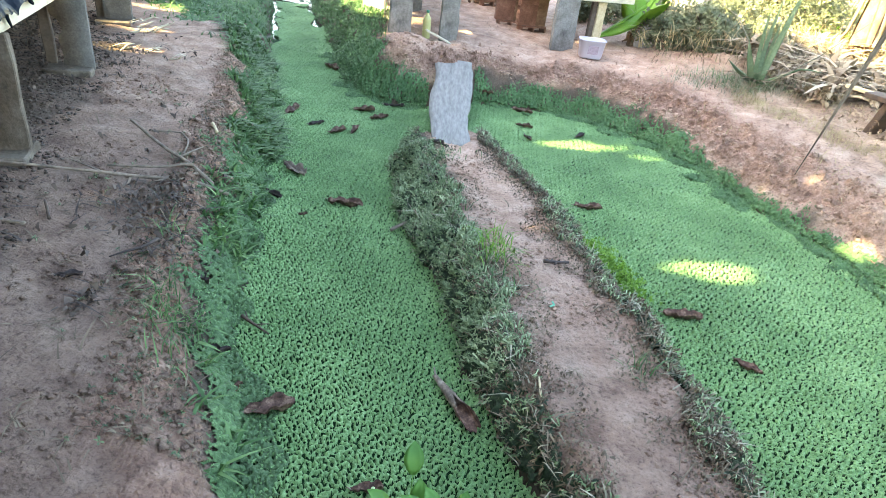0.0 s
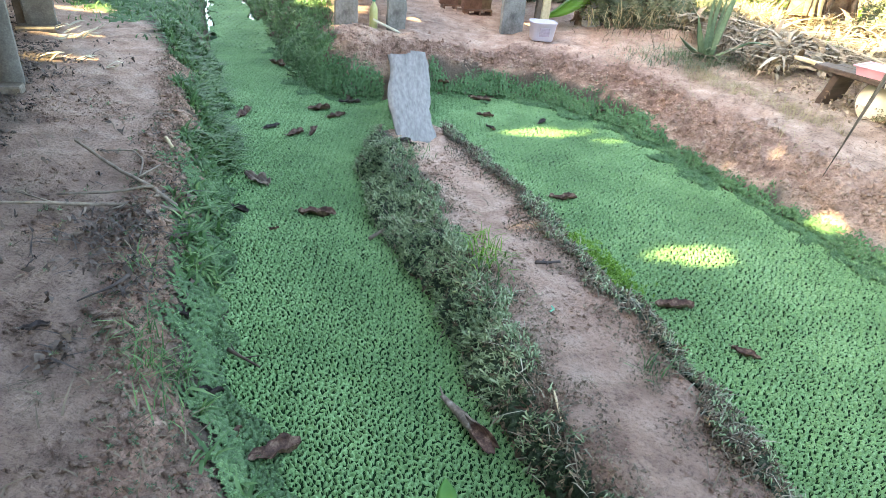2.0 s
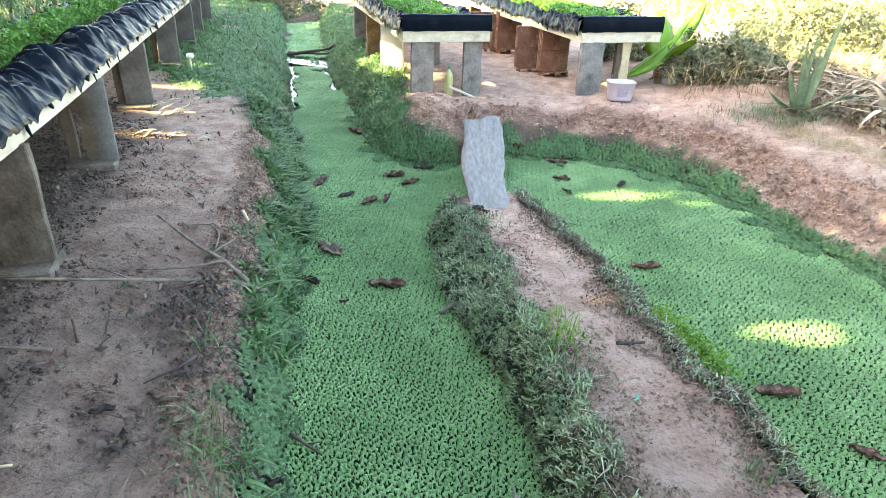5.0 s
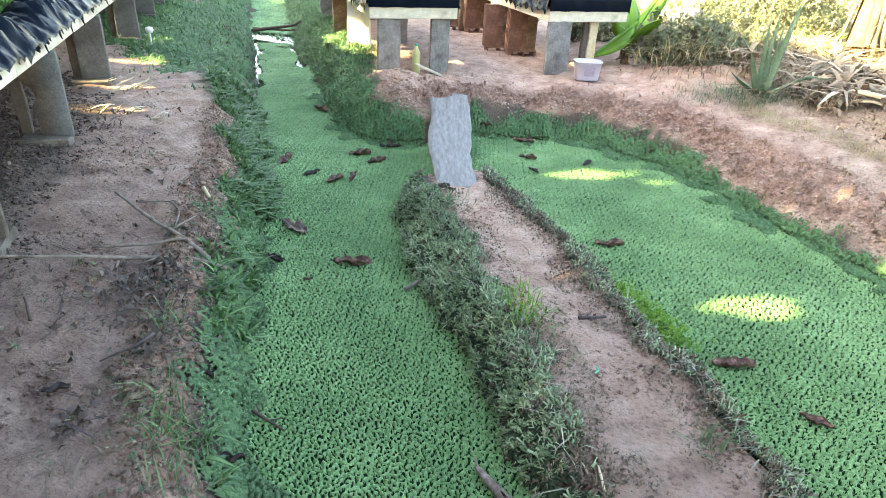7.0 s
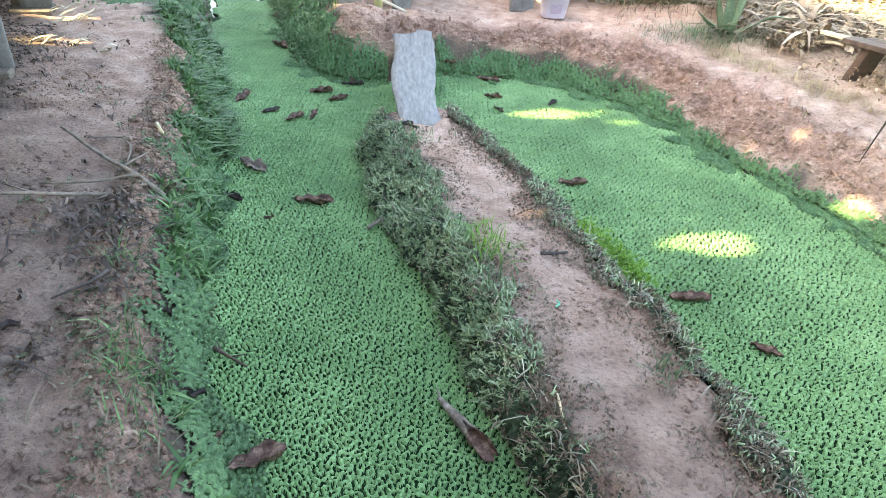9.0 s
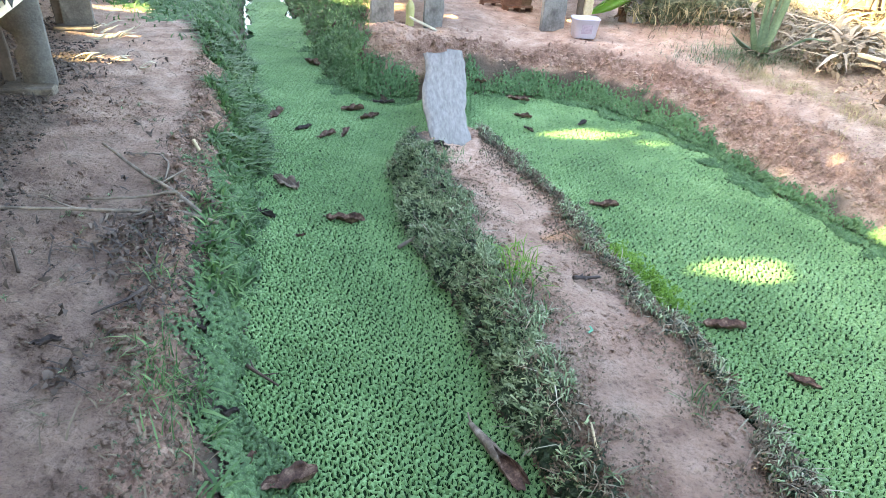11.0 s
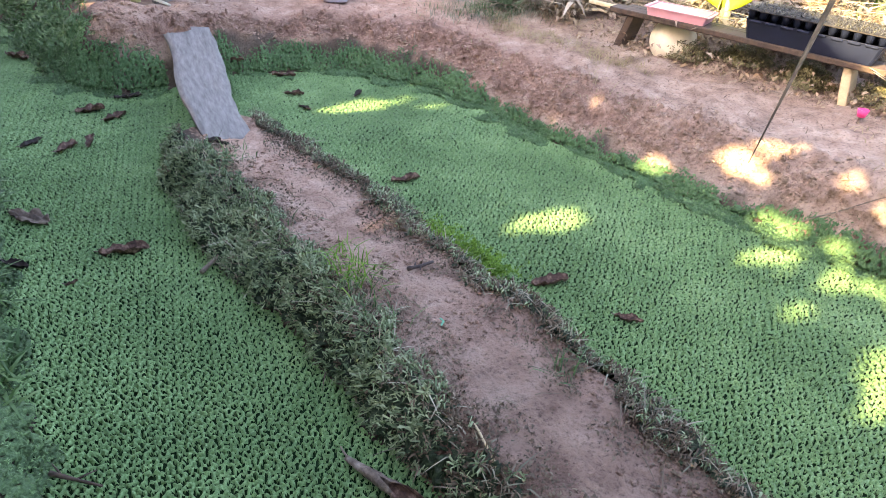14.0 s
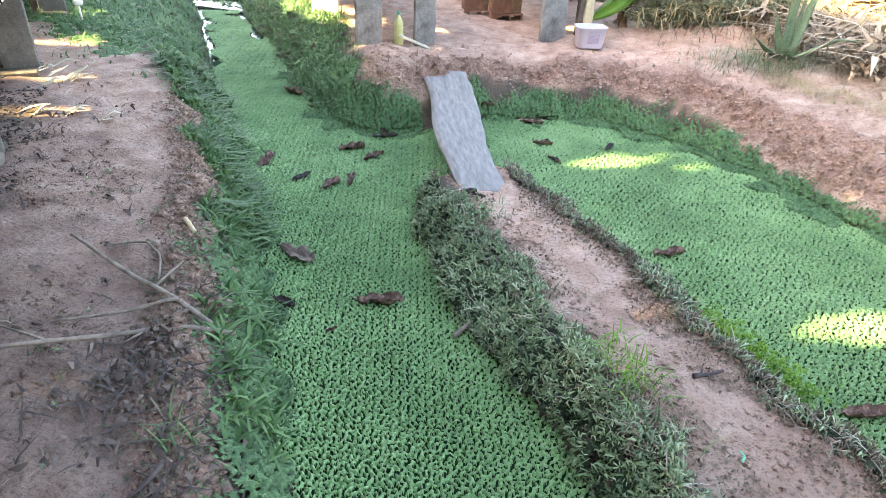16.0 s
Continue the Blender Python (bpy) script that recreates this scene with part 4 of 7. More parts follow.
P, N = bank_points(1.3, 4.6, 2.0, 7.0, 0.06, 97, lambda x, y, d, b, s, g: (d > 0.25) & (d < 1.8) & (lattice(x, y, 0.35, 98) > 0.55) & (g.random(x.size) < 0.6))
stuff("dry_grass", blades(P, 0.08, 0.005, 99, 1.3), DRYGRASS, "thin dry grass on the pale bank", "grass")


def clods(n, x0, x1, y0, y1, test, size, seed):
    g = np.random.default_rng(seed)
    x, y = g.uniform(x0, x1, n), g.uniform(y0, y1, n)
    d, w, h, b, sec = shore(x, y)
    k = test(x, y, d, b, sec)
    x, y = x[k], y[k]
    n = len(x)
    s = size * g.uniform(0.35, 1.5, n) ** 2
    o = np.array([(1.2, 0.2, 0), (-1.2, 0, 0), (0, 1, 0), (0.2, -1, 0), (0, 0, 0.55), (0, 0, -0.8)], dtype=float)
    V = o[None] * (s[:, None] * g.uniform(0.6, 1.3, (n, 6)))[:, :, None] + g.normal(0, 0.2, (n, 6, 3)) * s[:, None, None]
    V += np.stack([x, y, ground_z(x, y) + s * 0.2], 1)[:, None]
    f = np.array([(0, 2, 4), (2, 1, 4), (1, 3, 4), (3, 0, 4), (2, 0, 5), (1, 2, 5), (3, 1, 5), (0, 3, 5)])
    return V.reshape(-1, 3), ((np.arange(n) * 6)[:, None, None] + f[None]).reshape(-1, 3)


def crumbled(name, x0, x1, y0, y1, step, seed, scale, amp, sections, lo, hi, label):
    """A skin of broken clay over the dug part of a bank, from `lo` to `hi` off the water."""
    x, y, F = sheet(x0, x1, y0, y1, step)
    d, w, h, b, sec = shore(x, y)
    keep = np.isin(sec, sections) & (d > 0.02) & (d < 1.0)
    V, F = pick(np.stack([x, y, d], 1), F[keep[F].all(1)])
    x, y = V[:, 0], V[:, 1]
    d, w, h, b, sec = shore(x, y)
    m = np.clip((d - lo(b)) / 0.05, 0, 1) * np.clip((hi(w) - d) / 0.14 + 1.4 * (lattice(x, y, 0.2, seed + 9) - 0.5), 0, 1)
    r = 0.6 * ridges(x, y, scale, seed, 2.2) + 0.4 * ridges(x, y, scale * 0.45, seed + 20, 2.0)
    up = amp * (2.2 * (r - 0.62) * (0.5 + lattice(x, y, 0.12, seed + 11))) - 0.03 * (1 - m)
    ob = stuff(name, pick(np.stack([x, y, ground_z(x, y)], 1) + slopes(x, y, 0.05) * up[:, None], F), SOIL, label, "soil", smooth=False)
    return ob


north_dug = crumbled("dug_clay", -1.9, 3.9, 1.6, 6.5, 0.0125, 401, 0.032, 0.044, (1, 2), lambda b: b * 1.4, lambda w: w * 1.0, "freshly broken reddish clay on the pond bank")
west_dug = crumbled("lip_clay", -2.4, 0.3, 0.2, 4.6, 0.0115, 431, 0.028, 0.026, (0,), lambda b: b * 0.65, lambda w: w * 1.12, "broken reddish clay along the bank's lip")
for ob, lo in ((north_dug, 0.9), (west_dug, 0.62)):
    a = ob.data.attributes.new("raw", 'FLOAT', 'POINT')
    co = np.zeros(3 * len(ob.data.vertices), dtype=np.float32)
    ob.data.vertices.foreach_get("co", co)
    a.data.foreach_set("value", (lo * np.clip(1.25 - 0.42 * np.maximum(co[0::3] - 0.9, 0), 0.3, 1)).astype(np.float32))
stuff("clods", clods(36000, -1.8, 4.2, 1.5, 6.6, lambda x, y, d, b, s: ((s == 1) | (s == 2)) & (d > b * 1.15) & (d < 0.34 + 0.3 * lattice(x, y, 0.3, 104)) & (lattice(x, y, 0.22, 105) > 0.36), 0.011, 101), SOIL, "crumbled clods of reddish clay", "soil")
stuff("lip_clods", clods(9000, -2.4, 0.2, 0.3, 4.0, lambda x, y, d, b, s: (s == 0) & (d > 0.14) & (d < 0.42), 0.012, 103), SOIL, "crumbled reddish clods along the bank's lip", "soil")
stuff("crumbs", clods(22000, -2.6, 2.2, 0.0, 4.6, lambda x, y, d, b, s: ((s == 0) | (s == 3)) & (d > b * 0.7) & (d < 1.4) & (lattice(x, y, 0.3, 106) + np.where(d < b * 1.5, 0.35, np.where(s == 0, -0.25, 0.0)) > 0.45), 0.007, 102), SOIL, "small crumbs of clay and grit on the path", "soil")


# ---- the tree that shades the place ----
# sun flecks on the ground: x, y, half length, half width, turn in degrees
FLECKS_POND = [(0.68, 4.58, 0.21, 0.04, 10), (0.70, 4.74, 0.11, 0.02, 10), (1.73, 2.78, 0.16, 0.07, 5), (1.27, 4.66, 0.06, 0.012, 14),
               (0.66, 2.47, 0.03, 0.018, 0), (2.61, 3.33, 0.045, 0.09, 70)]
FLECKS_EAST = [(3.05, 3.08, 0.13, 0.10, 40), (3.22, 2.99, 0.16, 0.03, -20), (3.41, 2.56, 0.08, 0.03, 5), (3.06, 2.93, 0.06, 0.05, 30), (3.10, 2.58, 0.11, 0.05, -20), (3.03, 2.70, 0.05, 0.035, 20),
               (2.86, 2.34, 0.25, 0.016, 2), (3.13, 2.12, 0.06, 0.055, 60), (3.25, 2.01, 0.05, 0.045, 0), (2.69, 1.85, 0.06, 0.014, 5), (3.44, 2.30, 0.06, 0.04, 20), (3.25, 2.31, 0.04, 0.03, 0), (3.48, 2.12, 0.06, 0.04, 15),
               (3.33, 1.85, 0.05, 0.035, 10), (2.80, 1.43, 0.08, 0.055, 30), (2.64, 1.23, 0.05, 0.03, 20)]
FLECKS_WEST = [(-2.9, 3.72, 0.30, 0.035, 17), (-3.35, 4.42, 0.24, 0.03, 15), (-4.32, 6.63, 0.42, 0.13, 45), (-3.78, 5.55, 0.42, 0.13, 42), (-5.3, 8.7, 0.5, 0.12, 10),
               (-2.0, 7.15, 0.3, 0.5, 20), (-0.7, 6.85, 0.3, 0.06, 15), (-1.35, 5.62, 0.22, 0.05, 15), (-2.6, 7.6, 0.3, 0.3, 0), (0.5, 7.3, 0.2, 0.1, 0)]
FLECKS = np.array(FLECKS_POND + FLECKS_EAST + FLECKS_WEST)


def shaded(x, y):
    """Where the crown's shade falls, leaf by leaf: nearly full over the ponds, open beyond them."""
    edge = np.minimum(np.minimum((6.2 - 0.25 * y) - x + (lattice(x, y, 0.8, 110) - 0.5) * 1.6, np.where(x < -2.5, 13.5, np.where(x < 1.0, 9.6 - 0.35 * x, 8.7 - 0.12 * (x - 1.0))) - y + (lattice(x, y, 0.9, 111) - 0.5) * 1.6), (x + 9.5))
    return edge


def shade_tree(n_leaves=60000):
    g = np.random.default_rng(113)
    S = np.array(SUN_DIR)
    h = g.uniform(3.2, 6.0, n_leaves)
    px, py = g.uniform(-9.0, 5.9, n_leaves), g.uniform(-5.0, 13.5, n_leaves)
    keep = shaded(px, py) > 0.15
    px, py, h = px[keep], py[keep], h[keep]
    n = len(px)
    C = np.stack([px, py, np.full(n, 0.2)], 1) + S[None] * ((h - 0.2) / S[2])[:, None]
    # leaf: a pointed blade folded along its middle
    L, W = g.uniform(0.10, 0.17, n), g.uniform(0.07, 0.11, n)
    D = g.normal(0, 1, (n, 3)) * (1, 1, 0.5)
    D /= np.linalg.norm(D, axis=1, keepdims=True)
    T = np.cross(D, S[None] + g.normal(0, 0.45, (n, 3)))
    T /= np.linalg.norm(T, axis=1, keepdims=True)
    U = np.cross(T, D)
    V = np.stack([C - D * L[:, None], C - D * (0.1 * L)[:, None] - T * W[:, None] + U * (0.2 * W)[:, None], C + D * L[:, None], C - D * (0.1 * L)[:, None] + T * W[:, None] + U * (0.2 * W)[:, None]], 1)
    # gaps in the crown
    Q = np.concatenate([V, (V + np.roll(V, 1, 1)) / 2, C[:, None]], 1)
    Q = Q - S[None, None] * ((Q[..., 2] - 0.2) / S[2])[..., None]
    keep = np.ones(n, dtype=bool)
    for fx, fy, a, b, deg in FLECKS:
        c, s = math.cos(radians(deg)), math.sin(radians(deg))
        up = (0.2 - max(gz(fx, fy), 0.0)) / S[2]
        dx, dy = Q[..., 0] - (fx + S[0] * up), Q[..., 1] - (fy + S[1] * up)
        keep &= (((dx * c + dy * s) / a) ** 2 + ((dy * c - dx * s) / b) ** 2 > 1).all(1)
        for eu, ev in ((0, 0), (0.8, 0), (-0.8, 0), (0, 0.8), (0, -0.8)):     # and no leaf that spans the gap
            ex, ey = eu * a * c - ev * b * s, eu * a * s + ev * b * c
            qx, qy = dx[:, :4] - ex, dy[:, :4] - ey
            turn = qx * np.roll(qy, -1, 1) - qy * np.roll(qx, -1, 1)
            keep &= ~((turn > 0).all(1) | (turn < 0).all(1))
    V = V[keep]
    n = len(V)
    F = (np.arange(n) * 4)[:, None] + np.array([[0, 1, 2, 3]])
    base = Vector((-10.6, -0.6, 0))
    base.z = gz(base.x, base.y)
    tree = thing("shade_tree", Matrix.Translation(base), "tall broad-leaved tree that shades the ponds", "tree")
    inv = np.array(base)
    child("trunk", tube([(0, 0, -0.2), (0.05, 0.02, 1.2), (-0.05, 0.1, 3.0), (0.1, 0.15, 5.2), (0.2, 0.3, 5.9)], [0.36, 0.27, 0.23, 0.18, 0.10], BARK, 10), tree)
    made = 0
    for k in range(40):
        a = k * 2.4
        z0 = 2.2 + 0.05 * k
        r = 4.0 + (k % 3)
        tip = Vector((math.cos(a) * r, math.sin(a) * r * 0.9, 4.4 + 0.2 * (k % 4)))
        mid = Vector((math.cos(a + 0.15) * r * 0.45, math.sin(a + 0.15) * r * 0.45, z0 + 1.2))
        way = [Vector((0, 0.1, z0)), mid * 0.5 + Vector((0, 0, z0 * 0.5)), mid, tip]
        pts = [np.array(base + way[i].lerp(way[i + 1], u)) for i in range(3) for u in np.linspace(0, 1, 12)]
        Q = np.array([q - S * ((q[2] - 0.2) / S[2]) for q in pts])
        near = min(np.hypot(Q[:, 0] - f[0], Q[:, 1] - f[1]).min() - f[2] for f in FLECKS)
        if near < 0.2 or made > 8:
            continue
        made += 1
        child("limb", tube(way, [0.10, 0.08, 0.055, 0.02], BARK, 7), tree)
    child("crown", mesh_of(V.reshape(-1, 3) - inv, F, CANOPY), tree, "dense crown of broad leaves with small gaps")
    tree.children[-1]["kind"] = "stuff"
    return tree


shade_tree()


def hedge(m, high, seed):
    """An unseen dense hedge, added to block low skylight from its side."""
    g = np.random.default_rng(seed)
    ob = thing("hedge", m, "unseen tall green hedge added to hold back low skylight", "hedge")
    for x in np.arange(-8.5, 9.0, 1.4):
        child("stem", tube([(x, 0, -0.2), (x + 0.1, 0.1, 1.5), (x, 0, 3.2)], [0.05, 0.04, 0.015], BARK, 6), ob)
    P = np.stack([g.uniform(-9, 9, 4500), g.normal(0, 0.35, 4500), g.uniform(0.05, high, 4500) * g.uniform(0.85, 1.0, 4500)], 1)
    fo = new("foliage", mesh_of(*rosettes(P, g.normal(0, 1, P.shape) + (0, 0.8, 0.2), 0.2, 4, 121, 0.4, 0.6), CANOPY))
    fo.parent = ob
    tagged(fo, kind="stuff")


# unseen hedges south and west, added to darken the faces turned that way
hedge(Matrix.Translation((0, -5.4, 0.3)), 3.9, 120)
hedge(Matrix.Translation((-14.0, 3.5, 0.3)) @ pose(0, 0, 0, 0, 0, -90), 5.2, 125)


# ---- the plank bridge ----
def plank_bridge():
    a, b = Vector((-0.187, 3.515, 0.195)), Vector((-0.655, 5.375, 0.385))
    ln = (b - a).length
    m = Matrix.Translation(a) @ (b - a).to_track_quat('Y', 'Z').to_matrix().to_4x4()
    nu, nv = 40, 8
    verts, faces = [], []
    for lev in (0.0, -0.035):
        for i in range(nu + 1):
            t = i / nu
            half = 0.138 + 0.064 * t + 0.010 * math.sin(5 * t + 1)
            left = -half + 0.022 * math.sin(9.0 * t + 0.6) + 0.012 * noise.noise((t * 9, 1.3, 0))
            right = half + 0.020 * math.sin(8.0 * t + 2.4) + 0.014 * noise.noise((t * 10, 7.7, 0))
            for j in range(nv + 1):
                u = j / nv
                y = t * ln + (0.02 * noise.noise((u * 4, t * 3, 4.2)) if i in (0, nu) else 0)
                z = lev + 0.006 * noise.noise((u * 3, t * 10, lev)) - 0.028 * math.sin(math.pi * t)
                z -= 0.006 * (1 if (j in (0, nv)) and lev == 0 else 0)
                verts.append((left + (right - left) * u, y, z))
    s, q = (nu + 1) * (nv + 1), nv + 1
    for i in range(nu):
        for j in range(nv):
            k = i * q + j
            faces.append((k, k + 1, k + q + 1, k + q))
            faces.append((s + k, s + k + q, s + k + q + 1, s + k + 1))
    for i in range(nu):
        faces.append((i * q, (i + 1) * q, s + (i + 1) * q, s + i * q))
        faces.append((i * q + nv, s + i * q + nv, s + (i + 1) * q + nv, (i + 1) * q + nv))
    for j in range(nv):
        faces.append((j, s + j, s + j + 1, j + 1))
        k = nu * q + j
        faces.append((k, k + 1, s + k + 1, s + k))
    ob = new("plank_bridge", mesh_of(verts, faces, PLANKWOOD))
    ob.matrix_basis = m
    return tagged(ob, "weathered grey wavy-edged plank laid from the dike to the bank", "plank")


plank_bridge()


# ---- raised beds ----
def ribbon(points, widths, thick, material, cup=0.25, side=None):
    """A solid tapering blade along points: a cupped cross-section of six corners."""
    pts = [Vector(p) for p in points]
    v, f = [], []
    for i, p in enumerate(pts):
        d = (pts[min(i + 1, len(pts) - 1)] - pts[max(i - 1, 0)]).normalized()
        s = Vector(side) if side else d.cross(Vector((0, 0, 1)))
        s = (s - d * s.dot(d)).normalized()
        u = s.cross(d).normalized()
        w, t = widths[i] / 2, thick[i] if isinstance(thick, (list, tuple)) else thick
        c = cup * w
        v += [p - s * w + u * c, p - s * w * 0.5 + u * (c * 0.25), p + s * w * 0.5 + u * (c * 0.25), p + s * w + u * c, p + s * w * 0.5 + u * (c * 0.25 - t), p - s * w * 0.5 + u * (c * 0.25 - t)]
        # the middle sinks a little
    n = len(pts)
    for i in range(n - 1):
        for k in range(6):
            f.append((i * 6 + k, i * 6 + (k + 1) % 6, (i + 1) * 6 + (k + 1) % 6, (i + 1) * 6 + k))
    me = bpy.data.meshes.new("ribbon")
    me.from_pydata(v, [], f + [tuple(range(6))[::-1], tuple(range((n - 1) * 6, n * 6))])
    me.polygons.foreach_set("use_smooth", np.ones(len(me.polygons), dtype=bool))
    me.materials.append(material)
    return me


def slab(parent, name, x, y, z0, w, th, h, material, seed, label="", turn=0.0):
    return part(name, box(w, th, h, 0.006, 0.012, 4, seed), material, parent, label, pose(x, y, z0, 0, 0, turn))


def liner_strip(x_in, x_out, y0, y1, z, seed, rise=1.0):
    """Film that lies in the bed, rises over its edge and hangs down outside in rags, gathered into knots along the edge."""
    step, m = 0.0125, 34
    n = int(abs(y1 - y0) / step)
    ku, kz = [0.0, 0.2, 0.4, 0.55, 0.7, 0.84, 0.95, 1.0, 1.02], [-0.08, -0.03, 0.05, 0.085, 0.085, 0.055, 0.0, -0.05, -0.1]
    g = random.Random(seed * 7)
    knots, p = [], y0 - 0.2
    while p < y1 + 0.6:
        knots.append(p)
        p += g.uniform(0.26, 0.55)
    v = []
    for i in range(n + 1):
        y = y0 + (y1 - y0) * i / n
        tooth = abs(((y * 6.1 + 1.3 * noise.noise((y * 3, seed, 1.0))) % 1.0) - 0.5) * 2
        hang = 0.2 + 0.9 * max(0.0, noise.noise((y * 2.3, seed, 0.5)) + 0.25) * (0.25 + tooth) + 0.35 * max(0.0, noise.noise((y * 21, seed, 7.5)))
        swell = 1 + 0.6 * noise.noise((y * 2.1, seed, 3.0))
        yk = min(knots, key=lambda q: abs(q - y))
        for k in range(m + 1):
            t = k / m * 1.02
            u, dz = float(np.interp(t, np.linspace(0, 1.02, 9), ku)), float(np.interp(t, np.linspace(0, 1.02, 9), kz))
            a = (0.93 - u) * 0.38
            d = math.hypot(y - yk, a)
            th = math.atan2(y - yk, a + 0.02)
            fan = abs(math.sin(th * 5.5 + 1.5 * noise.noise((th * 2, yk * 9, seed)))) - 0.5
            ridge = abs(noise.noise((y * 5.5 + u * 2.5, u * 2.2 - y, seed))) - 0.2
            fine = abs(noise.noise((y * 26 + u * 9, u * 6 + y * 3, seed + 6))) - 0.2
            f = ((-0.05 * ridge - 0.018 * fine) * (0.35 + 0.8 * math.sin(math.pi * min(1, t))) + fan * min(0.028, 0.16 * d)) * (1 - 0.85 * max(0.0, u - 0.75) / 0.27) + 0.012
            pinch = -0.03 * math.exp(-(d / 0.07) ** 2)
            zz = z + (dz * swell * rise if dz > 0 else (dz if t < 0.5 else dz * max(0.32, hang)))
            v.append((x_in + (x_out - x_in) * u + f * 0.7 * (1 if x_out > x_in else -1), y, zz + f + pinch))
    q = m + 1
    F = [(i * q + k, i * q + k + 1, (i + 1) * q + k + 1, (i + 1) * q + k) for i in range(n) for k in range(m)]
    return mesh_of(np.array(v), F, LINER, True)


def broken_slab(parent, x, y, z0, w, th, h, material, seed, label, ragged=-1, turn=0.0):
    """An upright slab whose one side is broken off unevenly."""
    n, v = 30, []
    for s in (-th / 2, th / 2):
        for i in range(n + 1):
            t = i / n
            bite = float(np.interp(t, (0, 0.2, 0.42, 0.52, 0.6, 0.68, 0.8, 1), (0.035, 0.05, 0.035, 0.075, 0.05, 0.008, 0.0, 0.02))) + 0.02 * abs(noise.noise((t * 9, seed, s * 4))) + 0.008 * noise.noise((t * 25, seed, s * 9))
            edge = ragged * (w / 2 - bite)
            clean = -ragged * (w / 2 - 0.006 * abs(noise.noise((t * 12, seed + 4, s * 5))))
            v += [(edge, s, t * h), (edge * 0.4 + clean * 0.6, s * (1 + 0.06 * noise.noise((t * 9, seed, 2))), t * h), (clean, s, t * h)]
    q = 3 * (n + 1)
    F = []
    for i in range(n):
        a, b = i * 3, (i + 1) * 3
        F += [(a, a + 1, b + 1, b), (a + 1, a + 2, b + 2, b + 1), (q + a, q + b, q + b + 1, q + a + 1), (q + a + 1, q + b + 1, q + b + 2, q + a + 2),
              (a, b, q + b, q + a), (a + 2, q + a + 2, q + b + 2, b + 2)]
    F += [(0, q, q + 1, 1), (1, q + 1, q + 2, 2), (q - 3, q - 2, 2 * q - 2, 2 * q - 3), (q - 2, q - 1, 2 * q - 1, 2 * q - 2)]
    return child("leg", mesh_of(v, F, material), parent, label, pose(x, y, z0, 0, 0, turn))


def raised_bed(m, length, width, z_board, rows, label, front=True, leg=CONCRETE, lean=0):
    """A planting tray on slab legs: local x across, y along, the right-hand front corner at nought."""
    bed = thing("raised_bed", m, label, "raised bed", "raised garden beds")
    bh, th = 0.115, 0.035
    for k, y in enumerate(np.arange(0, length - 0.05, 1.7)):
        seg = min(1.7, length - y) - 0.006
        for x, s in ((-th / 2, 1), (-width + th / 2, 2)):
            part("side_board", box(th, seg, bh, 0.004, 0.004, 5, k + s), CREAMBOARD, bed, "cream wooden side board", pose(x, y + seg / 2, z_board))
    if front:
        part("end_board", box(width + 0.02, 0.03, bh, 0.004, 0.004, 5, 9), CREAMBOARD, bed, "cream wooden end board", pose(-width / 2, -0.017, z_board))
    part("base_board", box(width - 0.08, length - 0.04, 0.03, 0.003), DARKWOOD, bed, "", pose(-width / 2, length / 2, z_board + 0.012))
    part("soil_bed", box(width - 0.1, length - 0.06, 0.085, 0.02, 0.012, 12, 5), CRUMB, bed, "dark planting soil", pose(-width / 2, length / 2, z_board + 0.044))
    child("liner", liner_strip(-0.34 if front else -0.50, 0.035, 0.0, length, z_board + bh + 0.018, 3, 1.0 if front else 1.2), bed, "crumpled black plastic film gathered over the edge")
    child("liner", liner_strip(-width + 0.17, -width - 0.035, 0.0, length, z_board + bh + 0.018, 8), bed, "crumpled black plastic film gathered over the edge")
    if front:
        v = []
        n = 36
        for i in range(n + 1):
            x = -width - 0.02 + (width + 0.04) * i / n
            for (yy, zz) in ((0.16, 0.03), (0.08, 0.14), (0.0, 0.175), (-0.038, 0.165), (-0.042, 0.12), (-0.043, 0.06), (-0.040, 0.012)):
                f = noise.noise((x * 7, zz * 12, 2.2)) * 0.014
                v.append((x, yy - abs(f), z_board + bh - 0.02 + zz + f * 0.6))
        F = [(i * 7 + k, (i + 1) * 7 + k, (i + 1) * 7 + k + 1, i * 7 + k + 1) for i in range(n) for k in range(6)]
        child("liner", mesh_of(v, F, LINER, True), bed, "black plastic film folded over the end board")
    gr = random.Random(int(length * 10))
    y = 0.1
    while y < min(length, 9.0):
        ln, wd, lean = gr.uniform(0.01, 0.09), gr.uniform(0.02, 0.075), gr.uniform(-0.05, 0.05)
        zt = z_board + bh + 0.02
        pts = [(0.012, y, zt), (0.026, y + lean * 0.2, zt - 0.03), (0.024, y + lean * 0.6, zt - 0.03 - ln * 0.5), (0.03, y + lean, zt - 0.03 - ln)]
        child("rag", ribbon(pts, [wd * 1.6, wd * 1.3, wd * 0.9, wd * 0.45], 0.002, LINER, 0.3, (0, 1, 0)), bed, "torn tail of black plastic film")
        y += gr.choice((0.05, 0.09, 0.3, 0.5)) * gr.uniform(0.7, 1.3)
    for (x, y, w, t, hgt, z0, mt, turn, lab) in rows:
        if "broken" in lab:
            broken_slab(bed, x, y, z0, w, t, hgt, mt, x * 3 + y, lab)
            continue
        slab(bed, "leg", x, y, z0, w, t, hgt, mt, x * 3 + y, lab, turn)
    g = np.random.default_rng(int(length * 100))
    n = int(length * width * 330)
